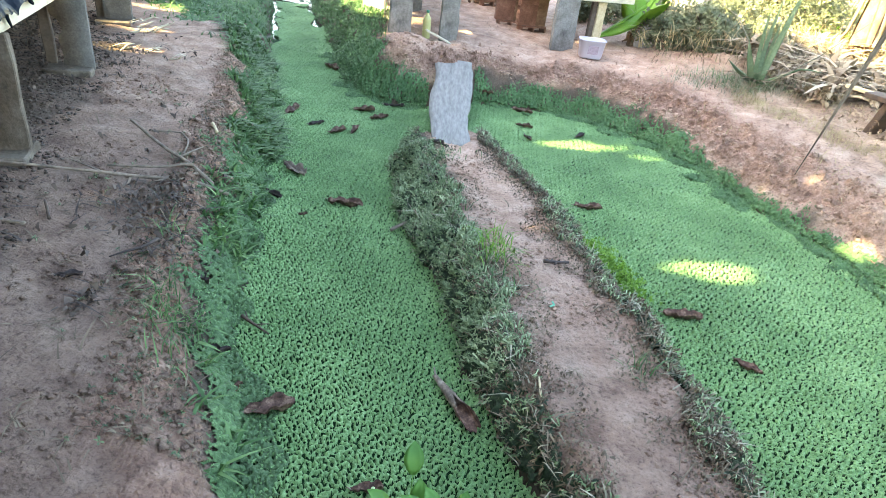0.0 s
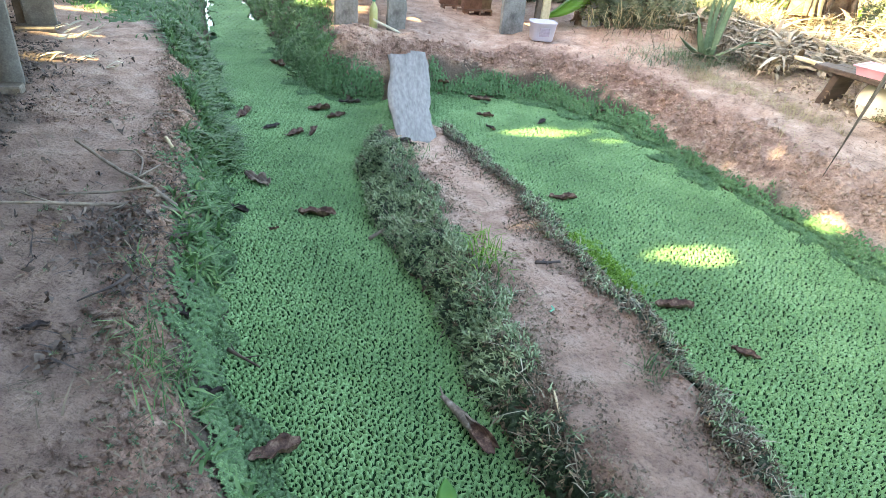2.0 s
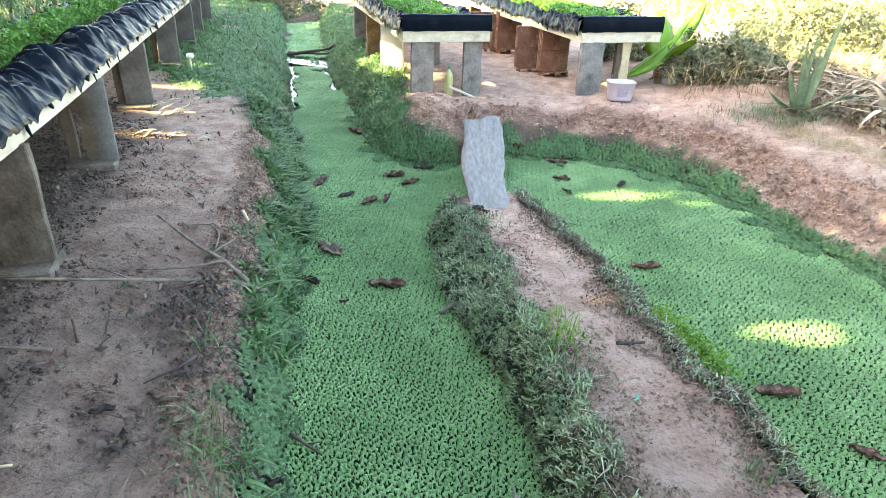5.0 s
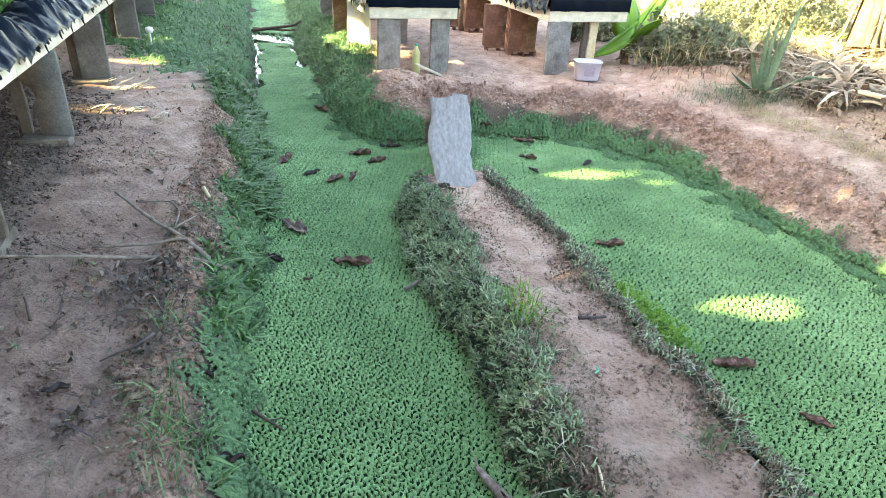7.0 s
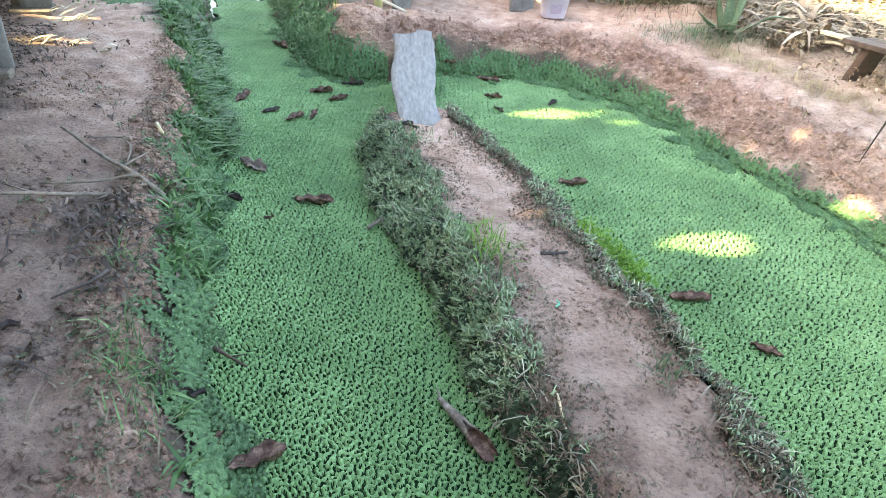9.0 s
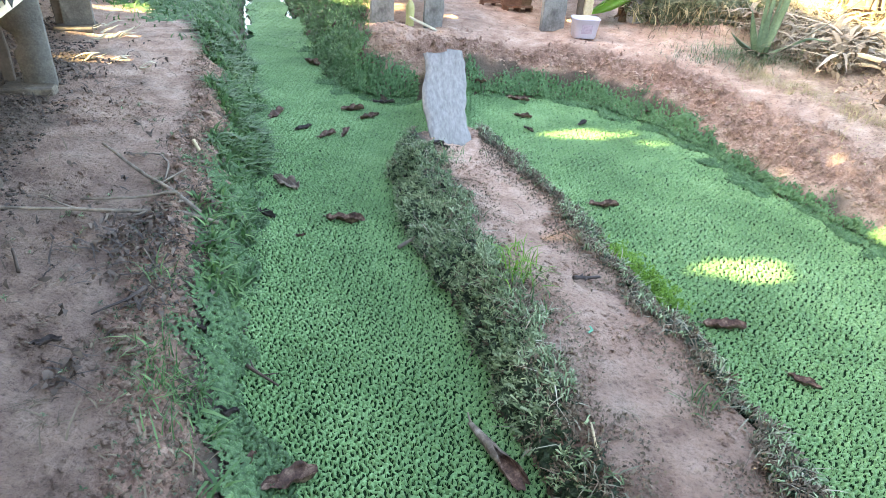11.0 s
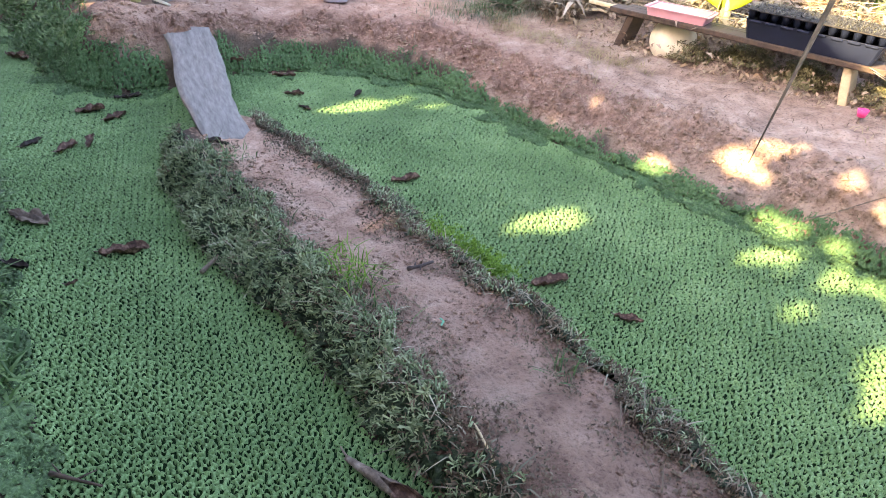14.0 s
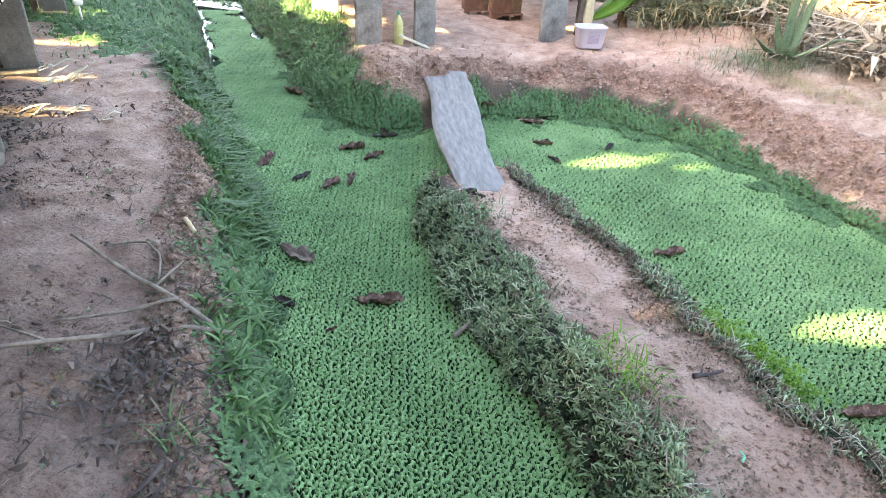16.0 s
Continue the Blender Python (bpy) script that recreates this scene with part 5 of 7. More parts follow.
    P = np.stack([g.uniform(-width + 0.14, -0.24 if front else -0.40, n), g.uniform(0.1, length - 0.1, n), np.full(n, z_board + 0.13) + g.uniform(0, 0.15, n)], 1)
    Nn = g.normal(0, 0.5, (n, 3)) + (0, 0, 1)
    leaves = new("vegetables", mesh_of(*rosettes(P, Nn, 0.034, 5, 7, 0.7, 0.6), LETTUCE))
    leaves.parent = bed
    tagged(leaves, "young light green leaf vegetables", kind="stuff")
    return bed


ANG = 29.4
W0 = Matrix.Translation((-2.05, 1.70, 0)) @ pose(0, 0, 0, 0, 0, ANG) @ Matrix.Translation((0, -2.6, 0))
W_ROWS = []
for yy, mt, lab in ((2.6, CONCRETE_OLD, "stained concrete slab leg"), (4.13, CONCRETE, "concrete slab leg with a broken edge"), (5.78, CONCRETE, ""), (7.95, CONCRETE, ""), (9.8, CONCRETE, ""), (11.2, CONCRETE, ""), (13.0, CONCRETE, ""), (0.8, CONCRETE, "")):
    W_ROWS += [(-0.09, yy, 0.24, 0.055, 0.60, 0.38, mt, 0, lab), (-0.255, yy + 0.05, 0.07, 0.05, 0.60, 0.38, BARK, 4, "dark rough timber post"), (-0.74, yy + 0.05, 0.22, 0.06, 0.60, 0.38, BARK, 0, "dark wooden leg")]
bed_west = raised_bed(W0, 14.0, 0.86, 0.975, W_ROWS, "raised bed on concrete legs lined with crumpled black plastic", front=False)
for yy in (2.6, 4.13, 5.78, 7.95, 9.8):
    p = W0 @ Vector((-0.12, yy - 0.02, 0))
    ob = thing("footing", Matrix.Translation((p.x, p.y, max(gz(p.x + a, p.y + b) for a, b in ((0, 0), (0.1, 0), (-0.1, 0), (0, 0.1), (0, -0.1))) - 0.025)) @ pose(0, 0, 0, 0, 0, ANG), "flat grey concrete footing pad under a bed leg", "footing", "footings")
    part("pad", box(0.31, 0.27, 0.05, 0.008, 0.015, 3, yy), CONCRETE_OLD, ob)

A0 = Matrix.Translation((-0.80, 6.26, 0)) @ pose(0, 0, 0, 0, 0, ANG)
A_ROWS = [(-0.70, 0.02, 0.235, 0.06, 0.585, 0.36, CONCRETE_PALE, 0, ""), (-0.145, 0.06, 0.20, 0.06, 0.585, 0.36, CONCRETE_PALE, 0, ""),
          (-0.76, 1.45, 0.30, 0.05, 0.585, 0.36, WHITEPAINT, -38, "white-painted slab leg"), (-0.80, 2.5, 0.26, 0.05, 0.585, 0.36, SHEATH, 0, "brown wooden leg"),
          (-0.80, 3.9, 0.26, 0.05, 0.585, 0.36, CONCRETE_PALE, 0, ""), (-0.15, 1.9, 0.22, 0.05, 0.585, 0.36, CONCRETE_PALE, 0, ""), (-0.15, 3.9, 0.22, 0.05, 0.585, 0.36, CONCRETE_PALE, 0, "")]
raised_bed(A0, 4.6, 0.90, 0.945, A_ROWS, "raised bed with black plastic folded over its cream end board")

B0 = Matrix.Translation((0.93, 7.13, 0)) @ pose(0, 0, 0, 0, 0, ANG)
B_ROWS = [(-0.78, 0.0, 0.27, 0.07, 0.56, 0.38, CONCRETE_PALE, 0, ""), (-0.42, 0.08, 0.06, 0.06, 0.56, 0.38, BARK, 0, "dark wooden leg"), (-0.34, 0.06, 0.10, 0.05, 0.56, 0.38, PALEWOOD, 0, "pale yellow wooden leg"),
          (-0.12, 2.4, 0.2, 0.06, 0.56, 0.40, CONCRETE_PALE, 0, ""), (-0.12, 4.3, 0.2, 0.06, 0.56, 0.40, CONCRETE_PALE, 0, ""), (-0.8, 4.3, 0.2, 0.06, 0.56, 0.40, SHEATH, 0, "brown wooden leg"), (-0.82, 3.0, 0.24, 0.06, 0.56, 0.40, SHEATH, 0, "brown wooden leg")]
raised_bed(B0, 5.0, 0.92, 0.935, B_ROWS, "raised bed with cream boards standing on mixed legs")


# ---- clay-block piers and small things by the back beds ----
def hollow_block(parent, name, sx, sy, sz, m, label=""):
    """A fired-clay block with two holes right through its length."""
    bm = bmesh.new()
    t = 0.018
    hx = (sx - 3 * t) / 2
    for x0, x1, z0, z1 in ((-sx / 2, sx / 2, 0, t), (-sx / 2, sx / 2, sz - t, sz), (-sx / 2, -sx / 2 + t, t, sz - t), (-t / 2, t / 2, t, sz - t), (sx / 2 - t, sx / 2, t, sz - t)):
        r = bmesh.ops.create_cube(bm, size=1.0)["verts"]
        bmesh.ops.scale(bm, vec=(x1 - x0, sy, z1 - z0), verts=r)
        bmesh.ops.translate(bm, vec=((x0 + x1) / 2, 0, (z0 + z1) / 2), verts=r)
    return part(name, bm, BRICKCLAY, parent, label, m)


for px, py, tn in ((-0.24, 7.78, 30), (-0.56, 7.98, 22), (-1.05, 9.15, 30), (-1.45, 9.4, 24)):
    z0 = gz(px, py) - 0.02
    pier = thing("clay_pier", pose(px, py, z0, 0, 0, tn), "reddish hollow clay blocks stacked on end under a bed", "brick pier", "clay piers")
    hollow_block(pier, "foot_block", 0.34, 0.18, 0.09, pose(0, 0, 0))
    hollow_block(pier, "block", 0.10, 0.24, 0.25, pose(-0.09, 0, 0.092, 0, 0, 88))
    hollow_block(pier, "block", 0.10, 0.24, 0.25, pose(-0.09, 0.0, 0.344, 0, 0, 92))
    part("plank_leg", box(0.16, 0.03, 0.50, 0.004, 0.006, 3, px), SHEATH, pier, "red-brown board", pose(0.09, -0.03, 0.092))


def tub(m):
    ob = thing("plastic_tub", m, "empty white rounded plastic tub standing on the clay", "tub")
    n = 32
    prof = [(0.0, 0.004), (0.80, 0.004), (0.86, 0.02), (1.0, 0.205), (1.06, 0.21), (1.05, 0.222), (0.97, 0.215), (0.84, 0.03), (0.0, 0.016)]
    v, f = [], []
    for r, z in prof:
        for k in range(n):
            a = 2 * math.pi * k / n
            c, s = math.cos(a), math.sin(a)
            e = (abs(c) ** 5 + abs(s) ** 5) ** -0.2
            v.append((0.138 * r * c * e, 0.105 * r * s * e, z * 0.9))
    for i in range(len(prof) - 1):
        for k in range(n):
            f.append((i * n + k, i * n + (k + 1) % n, (i + 1) * n + (k + 1) % n, (i + 1) * n + k))
    child("body", mesh_of(v, f, TUBWHITE, True), ob)
    part("side_label", box(0.11, 0.003, 0.09, 0.001), plain("faded_print", (0.40, 0.33, 0.41), 0.5, 0.4, 40), ob, "faded pinkish printed patch", pose(0.005, -0.0975, 0.055, 8))


tub(pose(0.60, 6.47, gz(0.60, 6.47) + 0.012, 0, 0, 14))


def arc(base, az, length, rise, droop, n=9):
    """Points of a leaf that leaves base towards az, rises and droops."""
    out = []
    for i in range(n):
        t = i / (n - 1)
        r = length * t * (math.cos(rise) + 0.15 * t)
        z = length * (t * math.sin(rise) - droop * t * t)
        out.append((base[0] + r * math.cos(az), base[1] + r * math.sin(az), base[2] + z))
    return out


def aloe():
    x, y = 2.24, 6.05
    ob = thing("aloe_plant", Matrix.Translation((x, y, gz(x, y) - 0.01)), "spiky grey-green aloe with thick pointed leaves", "aloe")
    right, fwd = Vector((0.966, -0.257, 0)), Vector((0.257, 0.966, 0))
    g = random.Random(4)
    # side step, height pairs of each leaf, depth of its tip, width, material
    spec = [([(0.03, 0.02), (0.07, 0.35), (0.12, 0.75), (0.20, 1.12)], 0.05, 0.082, ALOE), ([(0.0, 0.02), (-0.02, 0.42), (-0.005, 0.86)], 0.1, 0.06, ALOE), ([(-0.02, 0.02), (-0.06, 0.4), (-0.08, 0.74)], -0.05, 0.055, ALOE),
            ([(-0.03, 0.02), (-0.11, 0.24), (-0.17, 0.42)], -0.12, 0.088, ALOE), ([(0.05, 0.03), (0.20, 0.14), (0.36, 0.25), (0.54, 0.25)], -0.12, 0.066, ALOE), ([(-0.06, 0.03), (-0.19, 0.12), (-0.29, 0.21)], -0.16, 0.055, ALOE),
            ([(0.03, 0.03), (0.03, 0.36), (0.045, 0.68)], 0.12, 0.05, ALOE)]
    for way, depth, w, mt in spec:
        n = 9
        p = []
        for i in range(n):
            t = i / (n - 1) * (len(way) - 1)
            k = min(int(t), len(way) - 2)
            a, b, c = Vector(way[k]), Vector(way[k + 1]), t - k
            q = a.lerp(b, c)
            p.append(right * q.x + fwd * (depth * i / (n - 1)) + Vector((0, 0, q.y)))
        child("leaf", ribbon(p, [0.66 * w * q for q in (1.0, 1.15, 1.12, 1.05, 0.92, 0.75, 0.54, 0.3, 0.03)], [0.024, 0.024, 0.022, 0.02, 0.016, 0.013, 0.009, 0.006, 0.002], mt, 0.45, right if abs(way[-1][0]) < 0.3 else None), ob)
    for way in ([(-0.17, 0.40), (-0.34, 0.6), (-0.62, 0.73)], [(0.1, 0.05), (0.45, 0.38), (0.78, 0.78)]):
        p = [right * u - fwd * 0.1 + Vector((0, 0, z)) for u, z in way]
        child("dead_leaf", ribbon(p, [0.03, 0.026, 0.004], 0.004, PALESTEM, 0.3), ob, "thin bent withered leaf")
    for k in range(14):
        p = arc((0, 0, 0.03), radians(k * 26 + 20), 0.22 + 0.16 * g.random(), radians(30), 0.4)
        child("dead_leaf", ribbon(p, [0.03, 0.03, 0.028, 0.025, 0.022, 0.018, 0.014, 0.008, 0.002], 0.003, DRYSTEM, 0.2), ob, "dry brown withered leaf")


aloe()


def shrub(x, y, r, h, n, material, label, seed, leaf=0.05):
    g = np.random.default_rng(seed)
    z0 = gz(x, y)
    ob = thing("shrub", Matrix.Translation((x, y, z0)), label, "shrub", "weedy shrubs")
    for k in range(5):
        a = k * 1.3 + seed
        q = Vector((math.cos(a) * r * 0.6, math.sin(a) * r * 0.6, h * 0.75))
        child("stem", tube([(0, 0, -0.03), q * 0.5 + Vector((0, 0, 0.1 * h)), q], [0.012, 0.009, 0.004], BARK, 5), ob)
    u = g.normal(0, 1, (n, 3))
    u /= np.linalg.norm(u, axis=1, keepdims=True)
    u[:, 2] = np.abs(u[:, 2])
    rad = g.uniform(0.45, 1.0, n) ** 0.6 * (0.72 + 0.5 * lattice(np.arctan2(u[:, 1], u[:, 0]), u[:, 2] * 2, 0.45, seed))
    P = u * rad[:, None] * np.array([r, r, h])
    P[:, 2] = np.maximum(P[:, 2], 0.02)
    fo = new("foliage", mesh_of(*rosettes(P, u + g.normal(0, 0.5, (n, 3)), leaf, 4, seed + 1, 0.4, 0.5), material))
    fo.parent = ob
    tagged(fo, kind="stuff")


shrub(1.42, 7.4, 0.36, 0.5, 700, SHRUBLEAF, "low shrub of grey-green leaves on the pale bank", 201)
shrub(1.85, 7.4, 0.42, 0.55, 850, SHRUBLEAF, "low dense shrub of small leaves", 202)
shrub(2.45, 7.5, 0.4, 0.42, 600, SHRUBLEAF, "sunlit dusty green shrub in the garden", 203)
shrub(2.2, 8.7, 0.6, 0.6, 800, SHRUBLEAF, "sunlit dusty green shrub in the garden", 204)
shrub(3.82, 4.38, 0.24, 0.15, 700, DUSTYWEED, "dusty olive weeds under the bench", 205, 0.022)
shrub(4.1, 3.98, 0.24, 0.15, 800, DUSTYWEED, "dusty olive weeds under the bench", 206, 0.022)
shrub(4.5, 3.4, 0.35, 0.22, 800, DUSTYWEED, "dusty olive weeds beside the bench", 207, 0.024)
shrub(-7.4, 15.2, 1.1, 0.8, 900, SHRUBLEAF, "green bushes at the far end of the canal", 212, 0.09)
shrub(-8.9, 15.6, 1.2, 0.9, 900, SHRUBLEAF, "green bushes at the far end of the canal", 213, 0.09)
shrub(3.45, 4.62, 0.2, 0.16, 380, DUSTYWEED, "dusty olive weeds under the bench", 214, 0.022)
shrub(0.55, 9.3, 0.5, 0.75, 700, SHRUBLEAF, "green bush behind the raised beds", 208, 0.07)
shrub(5.4, 8.6, 0.9, 0.7, 1800, SHRUBLEAF, "bright sunlit bush in the garden", 209, 0.042)
shrub(7.2, 7.0, 1.0, 0.8, 1800, SHRUBLEAF, "bright sunlit bush in the garden", 210, 0.048)
shrub(3.4, 10.5, 1.2, 0.9, 2000, SHRUBLEAF, "bright sunlit bush in the garden", 211, 0.054)


def banana_leaf(parent, base, az, length, rise, droop, width, material, label=""):
    p = arc(base, az, length, rise, droop, 12)
    prof = [0.06, 0.10, 0.55, 0.85, 0.97, 1.0, 0.98, 0.93, 0.82, 0.64, 0.38, 0.05]
    side = (-math.sin(az), math.cos(az), 0)
    leaf = child("leaf", ribbon(p, [width * q for q in prof], 0.004, material, 0.35, side), parent, label)
    child("midrib", tube(p, [0.022 * (1 - 0.85 * i / 11) for i in range(12)], material, 6), leaf)


def banana_plant(x, y, h, r, leaves, label, seed, strips=9):
    z0 = gz(x, y)
    ob = thing("banana_plant", Matrix.Translation((x, y, z0)), label, "banana plant", "banana plants")
    g = random.Random(seed)
    child("trunk", tube([(0, 0, -0.1), (0.01, 0, 0.3 * h), (0.04, 0.02, 0.7 * h), (0.05, 0.02, h)], [r * 1.15, r, r * 0.85, r * 0.55], SHEATH, 12), ob, "trunk wrapped in dry brown sheaths")
    for k in range(strips):
        a = g.random() * 6.28
        q = [(math.cos(a) * r * s, math.sin(a) * r * s, z) for s, z in ((1.02, h * (0.5 + 0.4 * g.random())), (1.25, h * 0.45), (1.3 + 0.3 * g.random(), h * 0.2), (1.7 + 0.8 * g.random(), 0.03))]
        child("dry_sheath", ribbon(q, [0.10, 0.12, 0.09, 0.03], 0.004, SHEATH if k % 3 else DRYGRASS, 0.4, (-math.sin(a), math.cos(a), 0)), ob)
    for base, az, ln, rise, dr, w, mt in leaves:
        banana_leaf(ob, base, radians(az), ln, radians(rise), dr, w, mt)


banana_plant(3.75, 8.2, 1.6, 0.17, [((0.05, 0.02, 1.2), 190, 1.5, 30, 0.45, 0.42, BANANA), ((0.05, 0.02, 1.5), 100, 1.6, 60, 0.5, 0.45, BANANA), ((0, 0, 1.5), 20, 1.6, 60, 0.5, 0.45, BANANA)], "banana plant with a trunk of dry peeling sheaths", 1, 12)
banana_plant(4.35, 8.7, 1.7, 0.15, [((0, 0, 1.6), 60, 1.6, 60, 0.5, 0.45, BANANA), ((0, 0, 1.6), 300, 1.4, 50, 0.6, 0.4, BANANA)], "banana plant with dry brown sheaths", 2)
banana_plant(5.9, 6.2, 1.6, 0.16, [((0, 0, 1.55), 150, 1.5, 60, 0.5, 0.45, BANANA), ((0, 0, 1.5), 30, 1.5, 50, 0.5, 0.42, BANANA)], "banana plant with dry brown sheaths", 3)
banana_plant(6.3, 4.9, 1.5, 0.15, [((0, 0, 1.45), 150, 1.4, 60, 0.5, 0.4, BANANA)], "banana plant with dry brown sheaths", 5)
banana_plant(4.2, 5.4, 0.55, 0.05, [((0, 0, 0.1), 205, 0.95, 84, 0.02, 0.74, BANANAYELLOW), ((0, 0, 0.2), 60, 0.9, 75, 0.2, 0.36, BANANAYELLOW)], "young banana plant with a broad yellow-green leaf", 6, 3)
banana_plant(1.02, 7.4, 0.3, 0.05, [((0.08, 0.05, 0.45), 212, 0.62, -38, 0.0, 0.34, BANANA), ((0, 0, 0.12), 100, 0.8, 68, 0.15, 0.34, BANANA), ((0, 0, 0.15), 40, 0.95, 66, 0.15, 0.26, BANANA), ((0, 0, 0.15), 300, 0.8, 55, 0.3, 0.2, BANANA)], "young banana plant with bright green leaves", 7, 2)
banana_plant(-0.35, 8.7, 0.25, 0.05, [((0, 0, 0.1), 200, 0.5, 70, 0.2, 0.12, BANANA), ((0, 0, 0.1), 320, 0.5, 60, 0.3, 0.12, BANANA), ((0, 0, 0.1), 80, 0.5, 70, 0.3, 0.12, BANANA)], "small green banana sucker between the beds", 8, 1)


def stone(x, y, r, sz, seed, label):
    bm = bmesh.new()
    bmesh.ops.create_icosphere(bm, subdivisions=3, radius=1.0)
    for v in bm.verts:
        k = 1 + 0.28 * noise.noise(v.co * 1.4 + Vector((seed, 0, 0))) + 0.08 * noise.noise(v.co * 5)
        v.co = Vector((v.co.x * r * k, v.co.y * r * 0.7 * k, max(v.co.z, -0.4) * sz * k))
    me = bpy.data.meshes.new("stone")
    bm.to_mesh(me)
    bm.free()
    me.materials.append(ROCK)
    ob = new("stone", me)
    ob.matrix_basis = pose(x, y, gz(x, y) + sz * 0.25, 0, 0, seed * 40)
    tagged(ob, label, "stone")


stone(1.2, 7.35, 0.17, 0.2, 1, "grey weathered stone overgrown at its foot")
stone(1.75, 8.35, 0.3, 0.42, 2, "large pale grey stone behind the shrubs")

def bottle(x, y):
    ob = thing("plastic_bottle", Matrix.Translation((x, y, gz(x, y))), "upright bottle of pale yellow liquid with a green cap", "bottle")
    child("body", lathe([(0.0, 0.0), (0.042, 0.004), (0.045, 0.02), (0.044, 0.20), (0.040, 0.225), (0.018, 0.265), (0.015, 0.27), (0.015, 0.285), (0.0, 0.286)], plain("cloudy_yellow_bottle", (0.52, 0.52, 0.24), 0.3, 0.2, 8), 18), ob)
    child("cap", lathe([(0.0, 0.312), (0.017, 0.312), (0.018, 0.286), (0.0, 0.284)], plain("green_cap", (0.05, 0.32, 0.20), 0.4, 0.15, 20), 14), ob, "green screw cap")


bottle(-1.19, 6.18)
ob = thing("loose_board", pose(-1.02, 6.05, gz(-1.02, 6.05) + 0.05, 0, 24, 28), "weathered pale board leaning on the ground between the legs", "board")
part("plank", box(0.30, 0.09, 0.018, 0.003, 0.004, 3, 3), CREAMBOARD, ob)

marker = thing("garden_marker", Matrix.Translation((-4.35, 6.15, gz(-4.35, 6.15))), "white round-headed marker stuck in the grass", "marker")
child("stick", tube([(0, 0, -0.05), (0, 0, 0.16)], [0.012, 0.010], WHITEPAINT, 6), marker)
child("head", lathe([(0.0, 0.14), (0.035, 0.145), (0.048, 0.17), (0.038, 0.20), (0.0, 0.21)], WHITEPAINT, 16), marker)

# bleached leaf strips by the bed's legs
PALELEAF = leafy("bleached_leaf", [(0.34, 0.27, 0.18), (0.55, 0.46, 0.33), (0.72, 0.64, 0.50)], 0.7, 6.0)
g_ = random.Random(51)
for cx, cy, n in ((-2.85, 3.66, 9), (-3.35, 4.36, 8), (-3.62, 4.62, 4)):
    for k in range(n):
        x, y, az, ln = cx + g_.uniform(-0.26, 0.3), cy + g_.uniform(-0.10, 0.12), g_.uniform(-0.3, 1.0), g_.uniform(0.10, 0.26)
        ob = thing("dry_leaf_strip", Matrix.Translation((x, y, gz(x, y) + 0.022)), "bleached curled strip of dry leaf by the bed", "dry leaf", "bleached leaf strips")
        pts = [(math.cos(az) * ln * t, math.sin(az) * ln * t, 0.03 * math.sin(t * 3.1) * g_.uniform(0.3, 1.4)) for t in (-0.5, -0.25, 0.0, 0.25, 0.5)]
        child("blade", ribbon(pts, [0.012, 0.04, 0.05, 0.038, 0.006], 0.002, PALELEAF, g_.uniform(-0.5, 0.7), (-math.sin(az), math.cos(az), 0)), ob)

# heap of dry leaves, stalks and scraps by the aloe
g_ = np.random.default_rng(301)
q = np.column_stack([g_.uniform(2.2, 6.0, 6000), g_.uniform(2.6, 8.2, 6000)])
q = q[(q[:, 1] > np.maximum(6.3 - 2.1 * (q[:, 0] - 2.3), 4.95 - 1.25 * (q[:, 0] - 2.86)) + 0.3 * lattice(q[:, 0], q[:, 1], 0.4, 300)) & (shore(q[:, 0], q[:, 1])[0] > 0.6)]
_a = radians(-51.5)
_bu = (q[:, 0] - 2.86) * math.cos(_a) + (q[:, 1] - 5.0) * math.sin(_a)
_bv = -(q[:, 0] - 2.86) * math.sin(_a) + (q[:, 1] - 5.0) * math.cos(_a)
q = q[~((_bu > -0.45) & (_bu < 2.5) & (_bv > -0.35) & (_bv < 0.62))]      # the bench stands clear of the heap
P = np.column_stack([q, ground_z(q[:, 0], q[:, 1]) + 0.01 + 0.12 * lattice(q[:, 0], q[:, 1], 0.5, 302)])
stuff("leaf_litter", rosettes(P, g_.normal(0, 0.6, P.shape) + (0, 0, 1), 0.085, 2, 303, 0.25, 0.45), LITTER, "heap of dry banana leaves and scraps", "litter")
stuff("dry_stalks", blades(np.repeat(P, 2, 0) + g_.normal(0, 0.05, (2 * len(P), 3)) * (1, 1, 0.1), 0.22, 0.012, 304, 1.8), STALKS, "tangle of dry straw-coloured stalks", "stalks")
k = g_.random(len(P)) < 0.22
stuff("sheath_heap", blades(P[k] + (0, 0, 0.05), 0.26, 0.045, 310, 2.4), leafy("dry_sheaths", [(0.14, 0.095, 0.06), (0.28, 0.215, 0.15), (0.46, 0.39, 0.29)], 0.8, 2.0), "heap of broad bleached banana sheaths", "litter")
q = np.column_stack([g_.uniform(2.0, 3.0, 1500), g_.uniform(3.7, 6.0, 1500)])
q = q[(np.abs(q[:, 1] - (5.0 - 1.25 * (q[:, 0] - 2.75)) + 0.25) < 0.35 * lattice(q[:, 0], q[:, 1], 0.2, 313)) & (shore(q[:, 0], q[:, 1])[0] > 0.35)]
PT = np.column_stack([q, ground_z(q[:, 0], q[:, 1])])
stuff("thin_dry_grass", blades(np.repeat(PT, 3, 0) + g_.normal(0, 0.015, (3 * len(PT), 3)) * (1, 1, 0), 0.09, 0.004, 314, 1.4), DRYGRASS, "thin bleached grass on the bank before the bench", "grass")
q = np.column_stack([g_.uniform(1.0, 14.0, 12000), g_.uniform(4.0, 22.0, 12000)])
